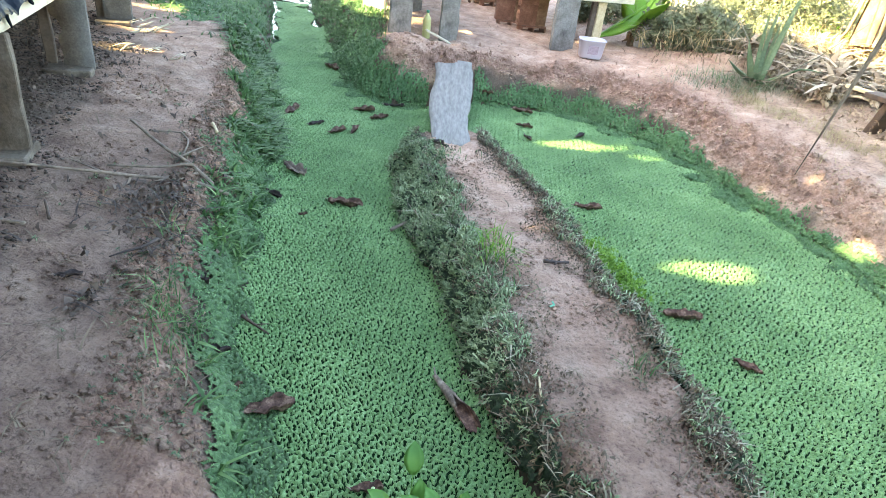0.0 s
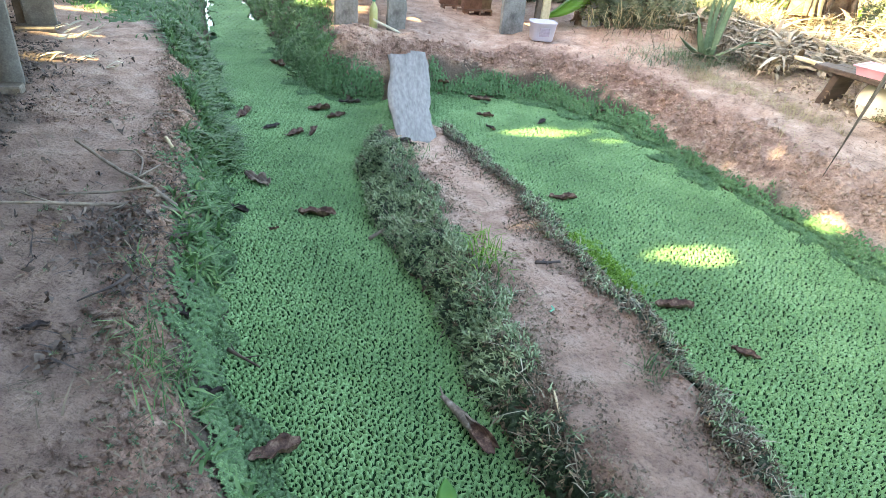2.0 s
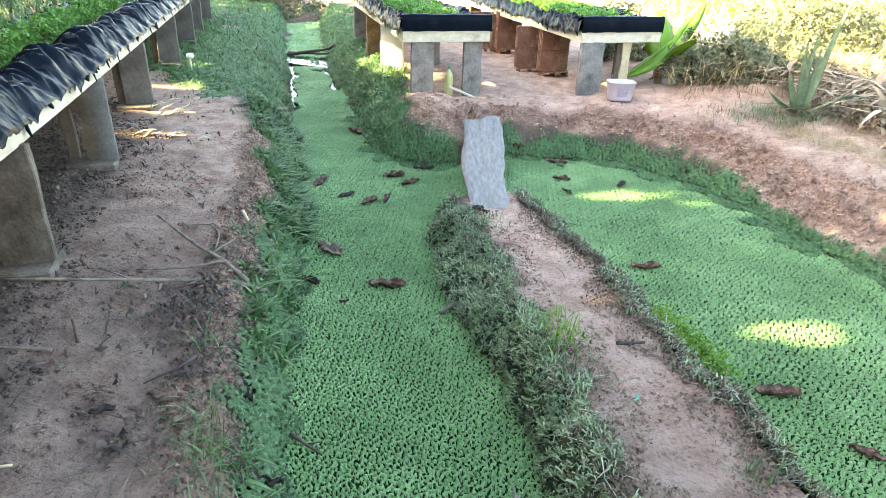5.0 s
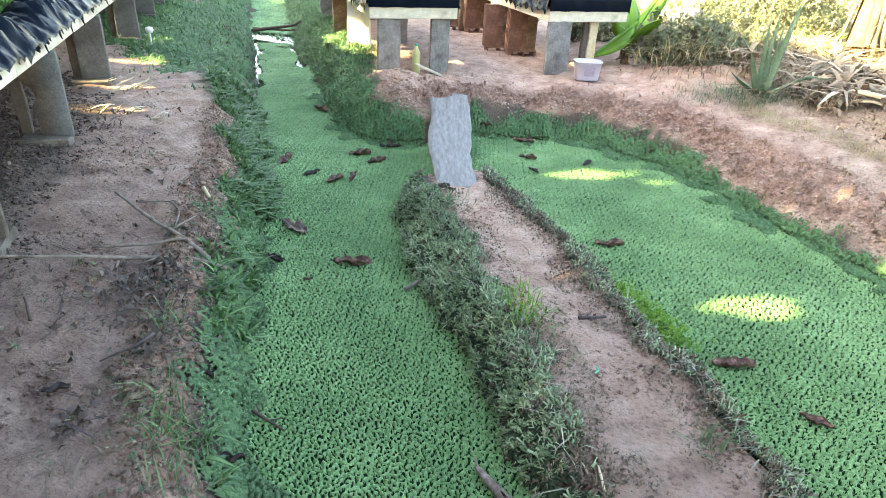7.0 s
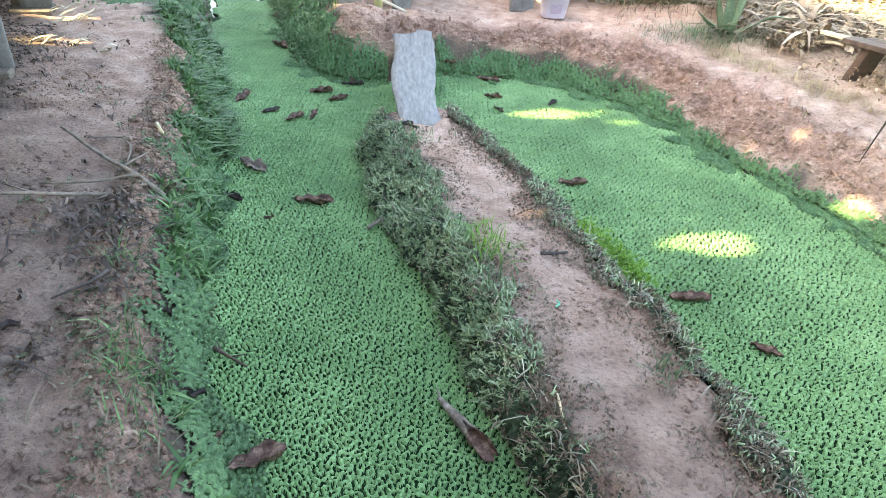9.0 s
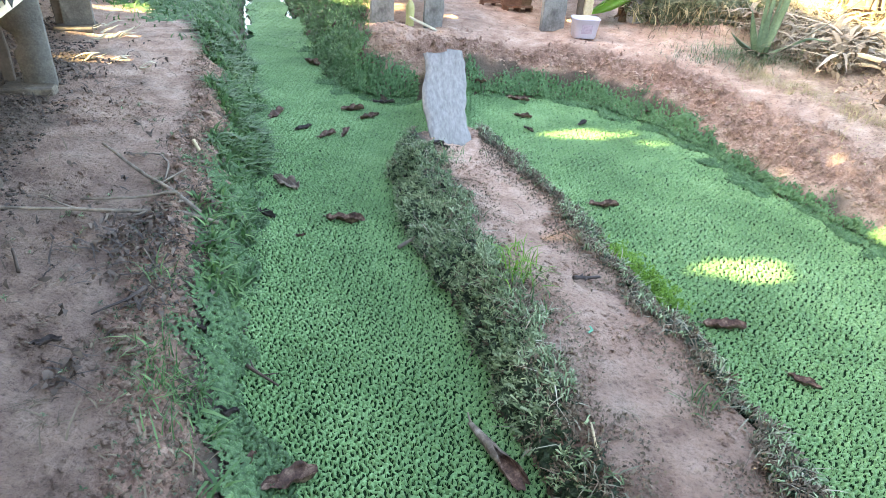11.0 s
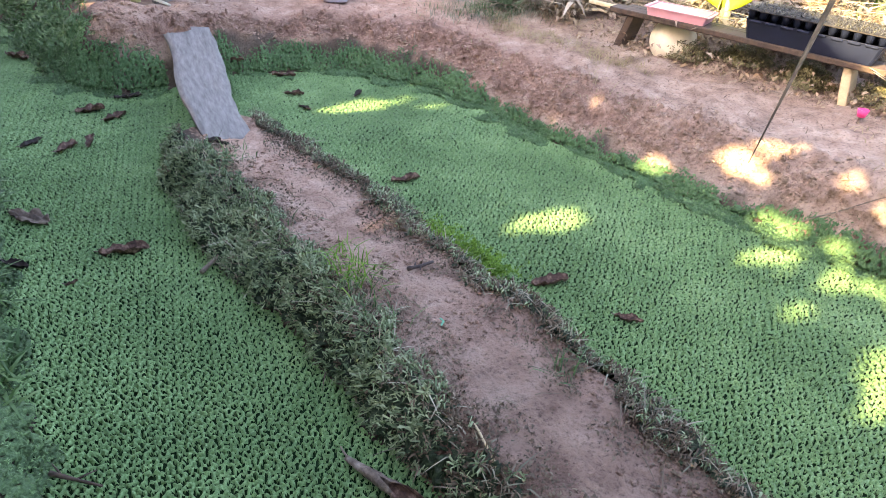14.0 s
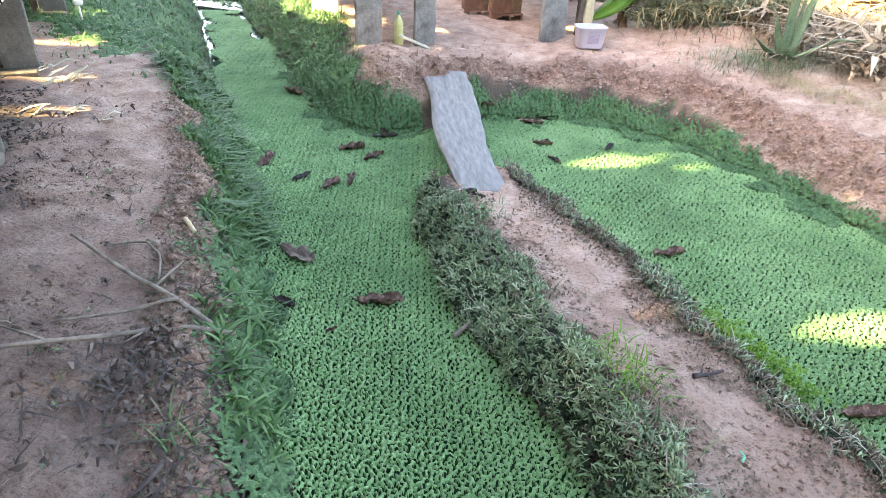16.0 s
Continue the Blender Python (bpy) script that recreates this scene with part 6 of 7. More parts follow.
q = q[(q[:, 1] > 9.6 - 0.75 * q[:, 0] + 2.2 * (q[:, 0] > 4.6) * 0 + 1.2 * (q[:, 0] < 2.5)) & (shore(q[:, 0], q[:, 1])[0] > 1.7)]
P = np.column_stack([q, ground_z(q[:, 0], q[:, 1])])
stuff("sunny_weeds", blades(P, 0.26, 0.022, 305, 0.9), DRYGRASS, "sunlit dry grass and weeds in the garden behind", "grass")
k = g_.random(len(P)) < 0.16
stuff("sunny_herbs", rosettes(P[k] + (0, 0, 0.08), np.tile((0, 0, 1.0), (int(k.sum()), 1)) + g_.normal(0, 0.4, (int(k.sum()), 3)), 0.09, 4, 306, 0.6, 0.5), HERB, "sunlit yellow-green herbs in the garden behind", "herb")
# weeds along the aloe's foot
q = np.column_stack([g_.normal(2.2, 0.30, 420), g_.normal(6.02, 0.14, 420)])
P = np.column_stack([q, ground_z(q[:, 0], q[:, 1])])
stuff("aloe_grass", blades(P, 0.16, 0.0045, 307, 1.3), GRASS, "thin grass round the foot of the aloe", "grass")
q = np.column_stack([g_.normal(2.3, 0.42, 900), g_.normal(6.0, 0.20, 900)])
P = np.column_stack([q, ground_z(q[:, 0], q[:, 1])])
stuff("aloe_straw", blades(P, 0.13, 0.005, 317, 1.7), PALESTEM, "pale dry grass round the foot of the aloe", "grass")
q = np.column_stack([g_.uniform(1.2, 2.9, 300), g_.normal(7.0, 0.25, 300)])
P = np.column_stack([q, ground_z(q[:, 0], q[:, 1])])
q = np.column_stack([g_.uniform(1.1, 3.2, 1100), g_.uniform(6.9, 8.6, 1100)])
PT = np.column_stack([q, ground_z(q[:, 0], q[:, 1]) + 0.15 * g_.random(1100)])
stuff("straw_tangle", blades(PT, 0.34, 0.011, 309, 1.5), DRYGRASS, "tangle of bleached dry stems among the shrubs", "stalks")
stuff("verge_grass", blades(P, 0.16, 0.008, 308, 1.1), STALKS, "dry grass along the verge of the bare bank", "grass")


# ---- the bench and what stands on it ----
BX = Matrix.Translation((2.86, 5.0, 0)) @ pose(0, 0, 0, 0, 0, -51.5)     # local x along the bench, y to its back
BZ = 0.775


def bench():
    ob = thing("low_bench", BX, "low dark wooden plank bench on two splayed board legs", "bench")
    part("seat_board", box(2.12, 0.19, 0.042, 0.006, 0.006, 6, 1), DARKWOOD, ob, "", pose(1.03, 0.10, BZ - 0.042))
    part("seat_board", box(2.0, 0.10, 0.04, 0.006, 0.006, 6, 2), DARKWOOD, ob, "", pose(1.03, 0.255, BZ - 0.041))
    # the right leg takes pale wood in place of the sunlight on it
    for x, lean, z0 in ((0.14, 14, 0.45), (1.87, -12, 0.40)):
        part("leg", box(0.06, 0.27, BZ - z0 - 0.03, 0.006, 0.006, 4, x), DARKWOOD if x < 1 else PALEWOOD, ob, "" if x < 1 else "wooden leg coloured pale for the sunlight on it", pose(x - 0.05 * (1 if lean > 0 else -1), 0.18, z0, 0, lean, 0))
    part("rail", box(0.36, 0.05, 0.03, 0.004, 0.003, 3, 5), PALEWOOD, ob, "sun-bleached end of a loose slat", pose(-0.14, 0.2, BZ - 0.05))
    part("rail", box(0.30, 0.05, 0.03, 0.004, 0.003, 3, 6), PALEWOOD, ob, "sun-bleached end of a loose slat", pose(2.18, 0.2, BZ - 0.05))


bench()


def open_box(parent, name, sx, sy, h, rim, t, material, label="", m=None):
    """A tray with sloping sides, a turned-out rim and a floor."""
    bm = bmesh.new()
    rings = []
    for k, (s, z) in enumerate([(0.92, 0.0), (1.0, h - 0.004), (1.0 + 2 * rim / sx, h - 0.006), (1.0 + 2 * rim / sx, h), (1.0 - 2 * t / sx, h), (0.92 - 2 * t / sx, t)]):
        rings.append([bm.verts.new((sx / 2 * s * a, sy / 2 * s * b, z)) for a, b in ((-1, -0.94), (-0.96, -1), (0.96, -1), (1, -0.94), (1, 0.94), (0.96, 1), (-0.96, 1), (-1, 0.94))])
    for a, b in zip(rings, rings[1:]):
        for k in range(8):
            bm.faces.new((a[k], a[(k + 1) % 8], b[(k + 1) % 8], b[k]))
    bm.faces.new(rings[0][::-1])
    bm.faces.new(rings[-1])
    return part(name, bm, material, parent, label, m)


tray = thing("pink_tray", BX @ pose(0.53, 0.17, BZ + 0.001, 0, 0, 6), "shallow faded pink plastic tray lying on the bench", "tray")
open_box(tray, "body", 0.50, 0.31, 0.07, 0.018, 0.006, PINK)
part("lid_sheet", box(0.46, 0.28, 0.012, 0.003, 0.004, 3, 2), PINK, tray, "pale sunlit inner sheet", pose(0, 0, 0.054))

tubb = thing("black_crate", BX @ pose(1.55, 0.225, BZ + 0.001, 0, 0, 0), "low black plastic crate standing on the bench", "crate")
open_box(tubb, "body", 0.93, 0.46, 0.14, 0.012, 0.006, BLACKTUB)
for k in range(8):
    part("rim_fold", box(0.085, 0.016, 0.02, 0.006, 0.004, 2, k), BLACKTUB, tubb, "", pose(-0.392 + 0.112 * k, -0.232, 0.117, 4))

seed_tray = thing("seedling_tray", BX @ pose(1.55, 0.235, BZ + 0.197, 0, 0, 0), "black cell tray with wilted grey-green seedlings", "seedling tray")
part("top_sheet", box(0.96, 0.48, 0.008, 0.002), POTSOIL, seed_tray, "", pose(0, 0, 0.0))
_cell = None
for i in range(12):
    for j in range(6):
        mm = pose(-0.44 + 0.08 * i, -0.20 + 0.08 * j, -0.055)
        if _cell is None:
            _cell = lathe([(0.0, 0.0), (0.022, 0.0), (0.033, 0.055)], BLACKTUB, 10)
        child("cell", _cell, seed_tray, "", mm)
g_ = np.random.default_rng(330)
P = np.stack([np.repeat(-0.44 + 0.08 * np.arange(12), 6 * 14), np.tile(np.repeat(-0.20 + 0.08 * np.arange(6), 14), 12), np.full(1008, 0.008)], 1) + g_.normal(0, 0.017, (1008, 3)) * (1, 1, 0)
sd = new("seedlings", mesh_of(*blades(P, 0.034, 0.005, 331, 1.5), SEEDLING))
sd.parent = seed_tray
tagged(sd, "wilted thin seedlings", kind="stuff")

_p = BX @ Vector((0.50, 0.24, 0))
basin = thing("cream_basin", Matrix.Translation((_p.x, _p.y, gz(_p.x, _p.y) + 0.10)) @ pose(0, 0, 0, 66, 0, -22), "cream plastic basin tipped on its side under the bench", "basin")
child("body", lathe([(0.0, 0.10), (0.11, 0.10), (0.145, 0.085), (0.175, 0.0), (0.195, -0.005), (0.193, 0.008), (0.182, 0.012), (0.155, 0.09), (0.115, 0.112), (0.0, 0.114)], CREAMPLASTIC, 32), basin)

cup = thing("pink_cup", Matrix.Translation((3.96, 3.22, gz(3.96, 3.22))), "small bright pink cup on a short stick", "cup")
child("stick", tube([(0, 0, -0.03), (0, 0, 0.07)], [0.012, 0.012], STICKWOOD, 6), cup)
child("bowl", lathe([(0.0, 0.045), (0.026, 0.048), (0.038, 0.10), (0.035, 0.10), (0.024, 0.056), (0.0, 0.052)], HOTPINK, 18), cup)


g_ = np.random.default_rng(333)
q = np.array([(BX @ Vector((g_.uniform(-0.3, 2.3), g_.uniform(-0.12, 0.75), 0)))[:2] for _ in range(1300)])
P = np.column_stack([q, ground_z(q[:, 0], q[:, 1]) + 0.008 + 0.13 * g_.random(1300) ** 2])
stuff("bench_litter", rosettes(P, g_.normal(0, 0.6, P.shape) + (0, 0, 1), g_.uniform(0.02, 0.06, 1300), 1, 334, 0.4, 0.5), LITTER, "dry brown leaves and scraps lying under the bench", "litter")


# ---- fallen leaves ----
def leaf_mesh(L, W, curl, bend, material, seed, rib=True):
    """A withered leaf: pointed outline, raised side veins, rolled by curl and bent along its length."""
    nu, nv = 14, 8
    top, F = [], []
    for lev in (0, 1):
        for i in range(nu + 1):
            t = i / nu
            half = W / 2 * (math.sin(math.pi * min(1, t * 0.92 + 0.06)) ** 0.6) * (0.8 + 0.35 * t) * (1 + 0.30 * noise.noise((t * 8, seed, 0)))
            x = (t - 0.5) * L
            for j in range(nv + 1):
                u = j / nv * 2 - 1
                a = curl * u * (0.7 + 0.5 * t)
                r = half / max(0.2, abs(curl))
                y = r * math.sin(a) if abs(curl) > 0.05 else half * u
                z = r * (1 - math.cos(a)) + bend * L * (2 * t - 1) ** 2
                z += 0.026 * L / 0.2 * noise.noise((t * 5, u * 2.2, seed + 3)) + (0.006 * math.sin(t * 46 - abs(u) * 5) * (1 - abs(u) * 0.5) if rib else 0)
                z -= 0.003 * math.exp(-(u * 5) ** 2)
                top.append((x, y + 0.016 * noise.noise((t * 4, seed, 9)), z + 0.004 - 0.0022 * lev))
    q, s = nv + 1, (nu + 1) * (nv + 1)
    for i in range(nu):
        for j in range(nv):
            k = i * q + j
            F.append((k, k + q, k + q + 1, k + 1))
            F.append((s + k, s + k + 1, s + k + q + 1, s + k + q))
        F.append((i * q, s + i * q, s + (i + 1) * q, (i + 1) * q))
        F.append((i * q + nv, (i + 1) * q + nv, s + (i + 1) * q + nv, s + i * q + nv))
    return mesh_of(top, F, material, True)


# x, y, length, turn in degrees
CANAL_LEAVES = [(-0.60, 2.58, 0.20, 11), (-1.13, 2.93, 0.23, -31), (-1.73, 4.08, 0.20, 88), (-1.41, 3.87, 0.14, 60), (-1.19, 3.80, 0.16, 65), (-1.08, 3.90, 0.15, 95), (-1.21, 4.44, 0.17, 20),
                (-1.02, 4.32, 0.17, 56), (-2.06, 5.63, 0.21, -30), (-0.77, 2.33, 0.05, 36), (-1.05, 2.49, 0.14, -27), (-1.02, 4.72, 0.17, 25), (-0.15, 0.80, 0.17, 40), (-0.31, 0.80, 0.09, 71), (0.33, 0.58, 0.10, 27)]
POND_LEAVES = [(0.89, 3.31, 0.18, 19), (0.71, 4.87, 0.13, 64), (0.28, 4.54, 0.13, -55), (0.20, 4.85, 0.14, 6), (0.11, 5.31, 0.18, 4), (1.46, 2.17, 0.18, 6), (1.74, 1.85, 0.12, -27), (1.27, 5.19, 0.10, 51), (-0.30, 5.40, 0.15, -13)]
BANK_LEAVES = [(-0.76, 1.31, 0.12, -38), (-1.08, 0.90, 0.09, 40), (-0.49, 0.98, 0.11, 10), (-0.28, 3.45, 0.12, 20), (-0.20, 3.43, 0.08, -30)]
KINDS = ((0.7, 1.5, 0.05, DEADLEAF, "curled reddish-brown dead leaf"), (0.45, 0.6, 0.02, GREYLEAF, "flat grey-brown dead leaf with ragged edges"), (0.5, 1.5, 0.06, OLDLEAF, "dark rolled rotten leaf"))
for k, (x, y, ln, tn) in enumerate(CANAL_LEAVES + POND_LEAVES + BANK_LEAVES):
    which = 1 if k in (1,) else (2 if k in (10, 16, 17, 24, 25, 26, 27, 28, 11, 3) else 0)
    wr, curl, bend, mt, lab = KINDS[which]
    z = max(gz(x, y), 0.0) + 0.019
    water_side = "floating on the ferns" if k < 24 else "lying on the bank"
    ob = thing("fallen_leaf", pose(x, y, z, 3 * math.sin(k * 2.1), 3 * math.cos(k * 1.7), tn), f"{lab} {water_side}", "dead leaf", "fallen leaves")
    child("blade", leaf_mesh(ln * 1.12, ln * (0.40 + 0.08 * math.sin(k * 3.3)) * (1.25 if which == 1 else 1.3 if which == 0 else 1), curl, bend, mt, k + 1), ob)
    child("stalk", tube([(-ln * 0.48, 0, 0.004), (-ln * 0.58, 0.004, 0.012), (-ln * 0.68, 0.012, 0.012)], [0.003, 0.0025, 0.002], STICKWOOD, 5), ob)


def rolled_leaf():
    ob = thing("fallen_leaf", pose(0.50, 1.09, 0.026, 0, 0, -47), "large rolled tan dead leaf opening into a brown scoop", "dead leaf", "fallen leaves")
    for name, t0, t1, material, lab in (("rolled_end", 0.0, 0.66, TANLEAF, "pale crumpled rolled end"), ("scoop", 0.56, 1.0, DEADLEAF, "")):
        nu, nv = 22, 18
        v, F = [], []
        for i in range(nu + 1):
            t = t0 + (t1 - t0) * i / nu
            r = 0.007 + 0.015 * min(1, t / 0.4) * (0.4 + 0.6 * t) + 0.026 * max(0, t - 0.55)
            if t > 0.85:
                r *= 1 - 1.6 * (t - 0.85)
            op = 3.3 - 2.1 * max(0, t - 0.42) / 0.58
            for j in range(nv + 1):
                a = -op + 2 * op * j / nv + 1.1 * (t - 0.5)
                k = 1 + 0.28 * noise.noise((t * 9, a * 1.5, 1.0)) + 0.25 * noise.noise((t * 24, a * 2.5, 4.0)) * (1.2 - t)
                k -= 0.04 if name == "scoop" else 0.0
                v.append(((t - 0.5) * 0.33 + 0.016 * noise.noise((a * 2, t * 3, 5)), r * k * math.sin(a) * 1.15, r * (1 - math.cos(a) * k) + 0.002))
        q = nv + 1
        for i in range(nu):
            for j in range(nv):
                F.append((i * q + j, (i + 1) * q + j, (i + 1) * q + j + 1, i * q + j + 1))
        b = child(name, mesh_of(v, F, material, True), ob, lab)
        mod = b.modifiers.new("thickness", 'SOLIDIFY')
        mod.thickness = 0.002
    child("stalk", tube([(-0.15, 0, 0.01), (-0.19, 0.01, 0.016), (-0.21, 0.02, 0.012)], [0.005, 0.004, 0.003], STICKWOOD, 6), ob)


rolled_leaf()


# ---- sticks, twigs and scraps ----
def stick(pts, r0, r1, label, material=STICKWOOD, lift=0.006, twigs=()):
    """A stick that lies on the ground along (x, y) pairs."""
    n = 9
    P = []
    for i in range(n):
        t = i / (n - 1) * (len(pts) - 1)
        k = min(int(t), len(pts) - 2)
        u = t - k
        x, y = (pts[k][c] * (1 - u) + pts[k + 1][c] * u for c in (0, 1))
        x += 0.012 * noise.noise((x * 3, y * 3, r0 * 50))
        z = max(gz(x, y), 0.005) + r0 * 0.9 + lift + (0.018 if r0 > 0.0125 else 0.004)
        P.append((x, y, z))
    # straighten the height along the stick
    z0, z1 = P[0][2], P[-1][2]
    hi = max(p[2] - (z0 + (z1 - z0) * i / (n - 1)) for i, p in enumerate(P))
    P = [Vector((p[0], p[1], 0.35 * p[2] + 0.65 * (z0 + (z1 - z0) * i / (n - 1)) + 0.3 * max(0, hi))) for i, p in enumerate(P)]
    o = P[0]
    ob = thing("stick", Matrix.Translation(o), label, "stick", "sticks")
    child("stem", tube([p - o for p in P], [(r0 + (r1 - r0) * i / (n - 1)) * (1 + 0.25 * noise.noise((i * 1.7, r0 * 90, o.x * 5))) for i in range(n)], material, 7), ob)
    for t, dx, dy, ln in twigs:
        p = P[int(t * (n - 1))] - o
        child("twig", tube([p, p + Vector((dx, dy, 0.01)) * ln * 0.5, p + Vector((dx, dy, 0.0)) * ln], [r1, r1 * 0.8, r1 * 0.5], material, 5), ob)
    return ob


stick([(-1.05, 1.99), (-1.40, 1.79), (-1.75, 1.58), (-2.0, 1.40)], 0.0115, 0.006, "long dry grey stick lying across the path", lift=0.04, twigs=((0.25, -0.5, -0.9, 0.1), (0.5, -0.9, 0.2, 0.25)))
stick([(-1.13, 1.97), (-1.5, 2.12), (-1.92, 2.33)], 0.012, 0.007, "dry grey stick on the path", lift=0.03, twigs=((0.45, 0.1, 0.9, 0.22), (0.2, -0.8, -0.4, 0.2)))
stick([(-1.28, 2.03), (-1.45, 1.92), (-1.66, 1.82)], 0.008, 0.005, "thin forked dry twig on the path")
stick([(-1.42, 2.14), (-1.49, 2.30), (-1.62, 2.40), (-1.78, 2.33)], 0.0055, 0.004, "thin bent twig on the path")
stick([(-1.45, 2.52), (-1.53, 2.6)], 0.01, 0.01, "short pale chip of wood", PALEWOOD)
stick([(-0.95, 1.28), (-0.97, 1.19), (-1.03, 1.07)], 0.009, 0.003, "dark rotten stick on the bank", OLDLEAF, 0.02, twigs=((0.3, -0.9, 0.2, 0.06), (0.5, 0.7, -0.6, 0.05)))
stick([(-0.55, 1.27), (-0.38, 1.20)], 0.009, 0.004, "dark brown forked stick at the foot of the bank", DARKWOOD, 0.012, twigs=((0.35, -0.6, 0.7, 0.08), (0.6, 0.9, 0.5, 0.06)))
stick([(0.84, 0.99), (0.805, 1.15)], 0.006, 0.004, "thin pale peeled stick on the dike", PALEWOOD)
stick([(0.71, 2.03), (0.77, 2.055), (0.83, 2.09)], 0.011, 0.006, "dark broken twig on the dike", OLDLEAF, 0.008, twigs=((0.3, 0.3, 0.9, 0.04), (0.6, -0.2, -0.9, 0.03)))
stick([(-0.22, 2.36), (-0.12, 2.50)], 0.012, 0.007, "grey twig at the canal's edge", STICKWOOD, 0.012)
stick([(-1.5, 1.12), (-1.72, 1.06)], 0.008, 0.006, "dry twig on the path", STICKWOOD)
stick([(-1.45, 1.2), (-1.6, 1.33)], 0.007, 0.006, "dry twig on the path", DARKWOOD)
stick([(-1.15, 0.6), (-1.25, 0.52)], 0.005, 0.003, "thin pale straw on the path", PALEWOOD)
stick([(-4.95, 9.6), (-4.15, 9.85)], 0.03, 0.02, "dark branch lying across the canal", DARKWOOD, 0.02)
stick([(-5.0, 9.75), (-4.2, 9.7)], 0.02, 0.015, "dark branch lying across the canal", DARKWOOD, 0.04)
stick([(3.05, 2.6), (3.5, 2.35)], 0.006, 0.003, "thin dry twig on the pale bank", STICKWOOD)
for k, (x, y, tn, ln) in enumerate(((3.2, 6.2, 20, 0.5), (3.5, 6.0, -35, 0.45), (2.9, 6.6, 60, 0.5), (3.0, 5.7, -15, 0.4), (3.7, 6.6, 10, 0.5), (4.1, 6.1, 35, 0.5))):
    ob = thing("dry_stalk", pose(x, y, gz(x, y) + 0.06, 0, 8 * math.sin(k * 2), tn), "bleached dry banana stalk on the litter heap", "stalk", "dry stalks")
    child("stem", ribbon([(-ln / 2, 0, 0), (-ln / 6, 0.02, 0.02), (ln / 6, 0.01, 0.03), (ln / 2, -0.02, 0)], [0.05, 0.07, 0.06, 0.03], 0.012, PALEWOOD if k % 2 else WHITEPAINT, 0.3, (0, 1, 0)), ob)

ob = thing("plastic_scrap", pose(0.795, 1.67, gz(0.795, 1.67) + 0.006, 4, 3, 60), "bent scrap of green plastic tape on the dike", "scrap")
part("strip", box(0.036, 0.009, 0.003, 0.001), GREENSCRAP, ob)
part("fold", box(0.022, 0.009, 0.003, 0.001), GREENSCRAP, ob, "", pose(0.021, 0.009, 0.002, 0, -10, 70))

# dark mulch trodden under the raised bed
def under_bed(x, y, d, b, s):
    u, v = (x + 2.05) * math.cos(radians(ANG)) + (y - 1.70) * math.sin(radians(ANG)), -(x + 2.05) * math.sin(radians(ANG)) + (y - 1.70) * math.cos(radians(ANG))
    return (s == 0) & (v > -1.5) & (v < 3.4) & (u < 0.02 + 0.3 * lattice(x, y, 0.3, 345) - 0.12 * np.clip(v - 1.2, 0, 2)) & (u > -1.1)


stuff("mulch", clods(24000, -4.6, -1.4, 0.3, 5.0, under_bed, 0.0075, 346), leafy("mulch", [(0.03, 0.023, 0.02), (0.07, 0.052, 0.043), (0.17, 0.13, 0.105)], 0.85, 3.0), "dark crumbled mulch and rotten bark under the raised bed", "litter")

# dark rotten leaf scraps where the sticks end
g_ = np.random.default_rng(340)
q = np.concatenate([g_.normal((-1.2, 1.62), (0.12, 0.16), (190, 2)), g_.normal((-0.93, 1.3), (0.05, 0.1), (30, 2)), g_.normal((-3.0, 2.9), (0.3, 0.5), (260, 2)), g_.normal((-1.7, 2.7), (0.4, 0.7), (50, 2)), np.stack([g_.uniform(-0.9, -0.1, 420), g_.uniform(1.4, 7.0, 420)], 1) @ np.array([(0.871, 0.491), (-0.491, 0.871)]) + (-1.0, -0.55), g_.normal((-1.22, 2.12), (0.1, 0.06), (30, 2)), g_.normal((-0.92, 0.82), (0.03, 0.07), (26, 2)), g_.normal((-1.9, 0.9), (0.3, 0.3), (80, 2))])
P = np.column_stack([q, ground_z(q[:, 0], q[:, 1]) + 0.006])
stuff("rotten_scraps", rosettes(np.repeat(P, 2, 0) + g_.normal(0, 0.02, (2 * len(P), 3)) * (1, 1, 0.2), g_.normal(0, 0.5, (2 * len(P), 3)) + (0, 0, 1), g_.uniform(0.012, 0.045, 2 * len(P)), 1, 341, 0.6, 0.5), leafy("rotten_scrap", [(0.04, 0.03, 0.027), (0.09, 0.064, 0.052), (0.2, 0.15, 0.12)], 0.75, 4), "dark scraps of rotten leaf and bark", "litter")
stuff("rotten_twigs", blades(P[::2], 0.05, 0.009, 342, 2.6), OLDLEAF, "dark broken twigs and bark strips under the bed", "twigs")


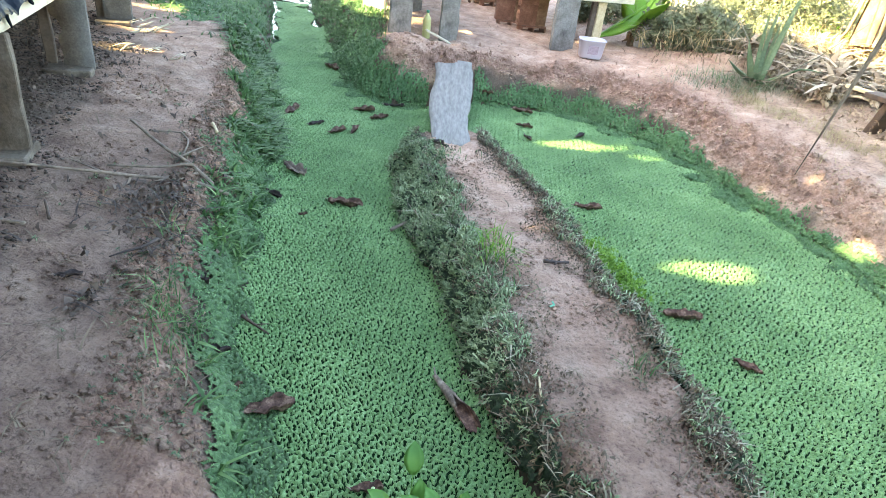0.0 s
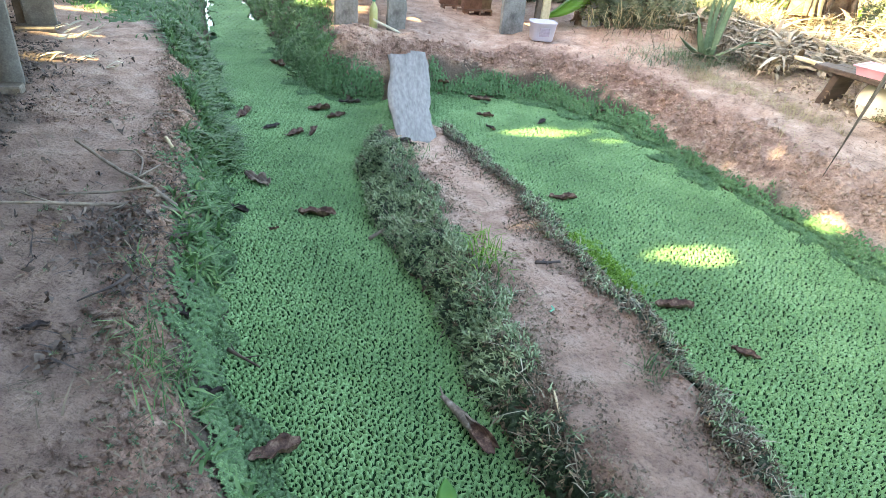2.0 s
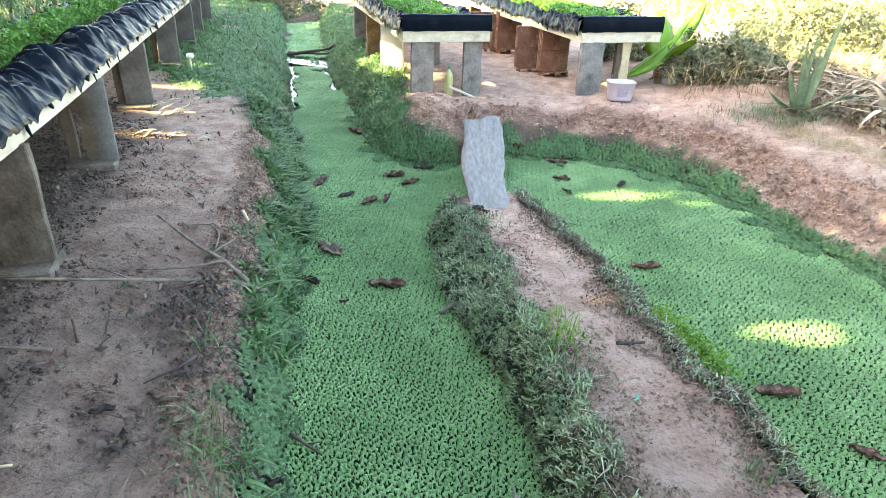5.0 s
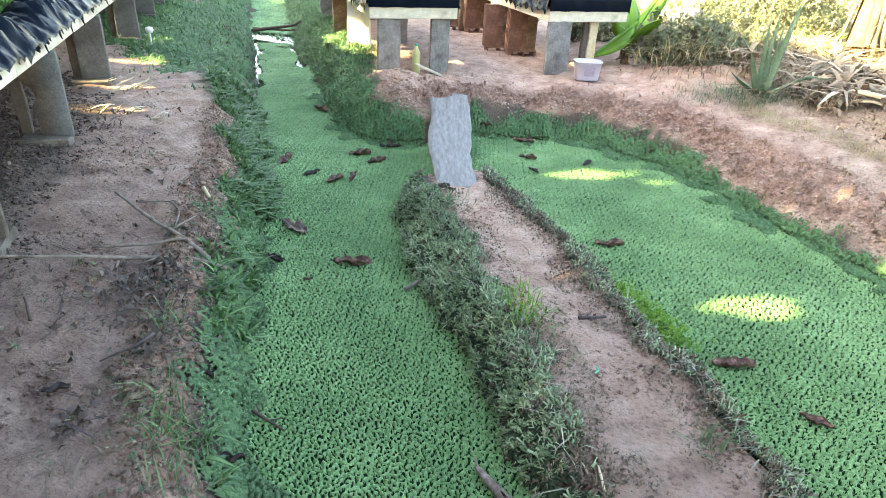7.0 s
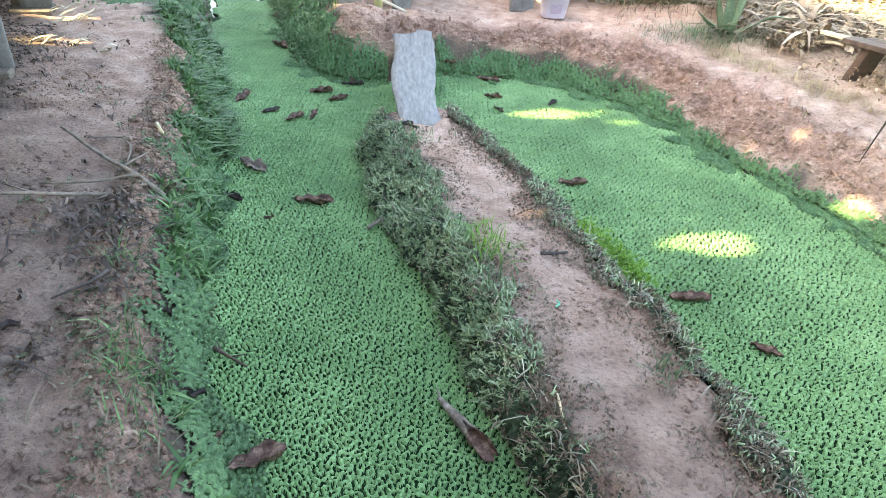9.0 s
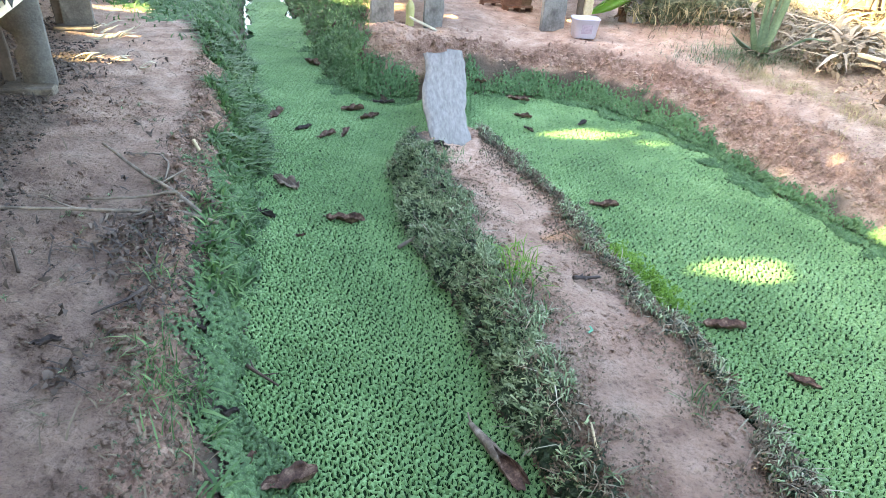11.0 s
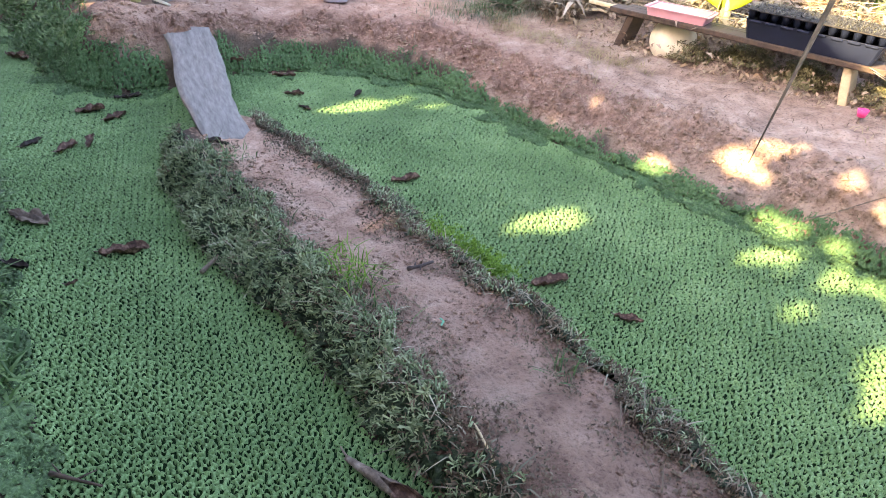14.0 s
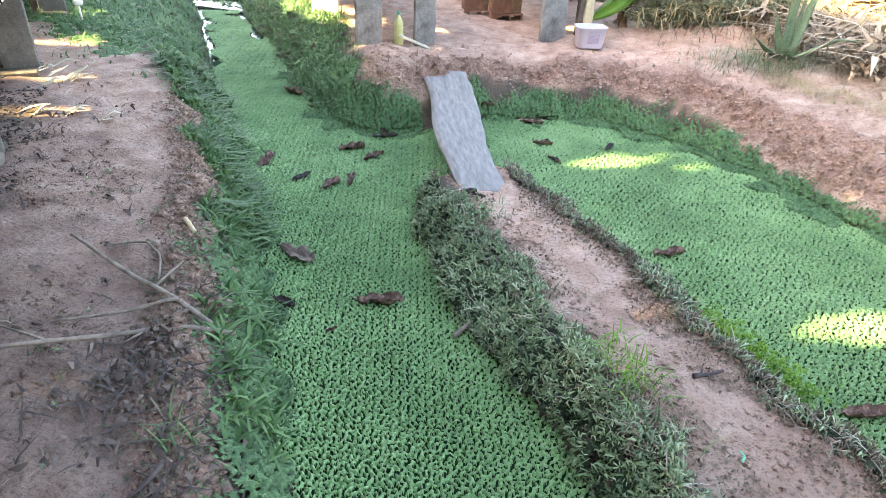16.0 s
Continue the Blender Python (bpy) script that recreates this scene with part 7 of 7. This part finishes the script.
# ---- a sprouting weed by the canal's near end ----
def sprout(x, y, label, seed, n=8):
    z0 = max(gz(x, y), 0.0)
    ob = thing("sprout", Matrix.Translation((x, y, z0 - 0.01)), label, "weed", "broad-leaved weeds")
    g = random.Random(seed)
    for k in range(n):
        a, h = g.random() * 6.28, 0.11 + 0.13 * g.random()
        tip = Vector((math.cos(a) * h * 0.45, math.sin(a) * h * 0.45, h))
        child("stem", tube([(0, 0, 0), tip * 0.5 + Vector((0, 0, 0.03)), tip], [0.004, 0.003, 0.002], SPROUT, 5), ob)
        p = arc(tip, a + g.uniform(-0.6, 0.6), 0.11, radians(25 + 50 * g.random()), 0.2, 7)
        child("leaf", ribbon(p, [0.014, 0.042, 0.06, 0.063, 0.054, 0.032, 0.003], 0.0015, SPROUT, 0.3), ob)


sprout(0.52, 0.42, "fresh green broad-leaved weed sprouting at the water", 5, 9)
sprout(0.66, 0.44, "fresh green broad-leaved weed sprouting at the water", 9, 6)
stick([(0.40, 0.46), (0.36, 0.56)], 0.008, 0.007, "pale green cut stem beside the weed", plain("cut_stem", (0.40, 0.52, 0.26), 0.5, 0.2, 20), 0.05)


# ---- the bowed cane whose dry leaf hangs over the pond ----
DRYHANG = rough_stuff("dry_hanging_leaf", (0.08, 0.07, 0.055), (0.15, 0.13, 0.10), (0.22, 0.195, 0.15), 6.0, 0.7, 40)
cane = thing("bowed_cane", Matrix.Translation((2.35, -0.7, gz(2.35, -0.7))), "thin bowed cane on the dike with a hanging dry leaf", "cane")
_b = Vector((2.35, -0.7, gz(2.35, -0.7)))
_top = Vector((1.62, 1.09, 2.55))
child("stem", tube([(0, 0, -0.05), (0.05, 0.0, 1.2), (-0.05, 0.5, 2.2), (-0.4, 1.3, 2.62), _top - _b], [0.018, 0.015, 0.012, 0.008, 0.004], STICKWOOD, 7), cane)
_tip = Vector((1.345, 1.005, 1.235))
_pts = [_top + (_tip - _top) * t + Vector((0.0, 0.0, 0)) for t in (0, 0.15, 0.3, 0.45, 0.6, 0.75, 0.88, 1.0)]
child("hanging_leaf", ribbon([p - _b for p in _pts], [0.016, 0.026, 0.028, 0.024, 0.018, 0.012, 0.007, 0.0015], 0.002, DRYHANG, 0.3, (0.9, -0.4, 0)), cane, "long narrow dry brown leaf hanging down")
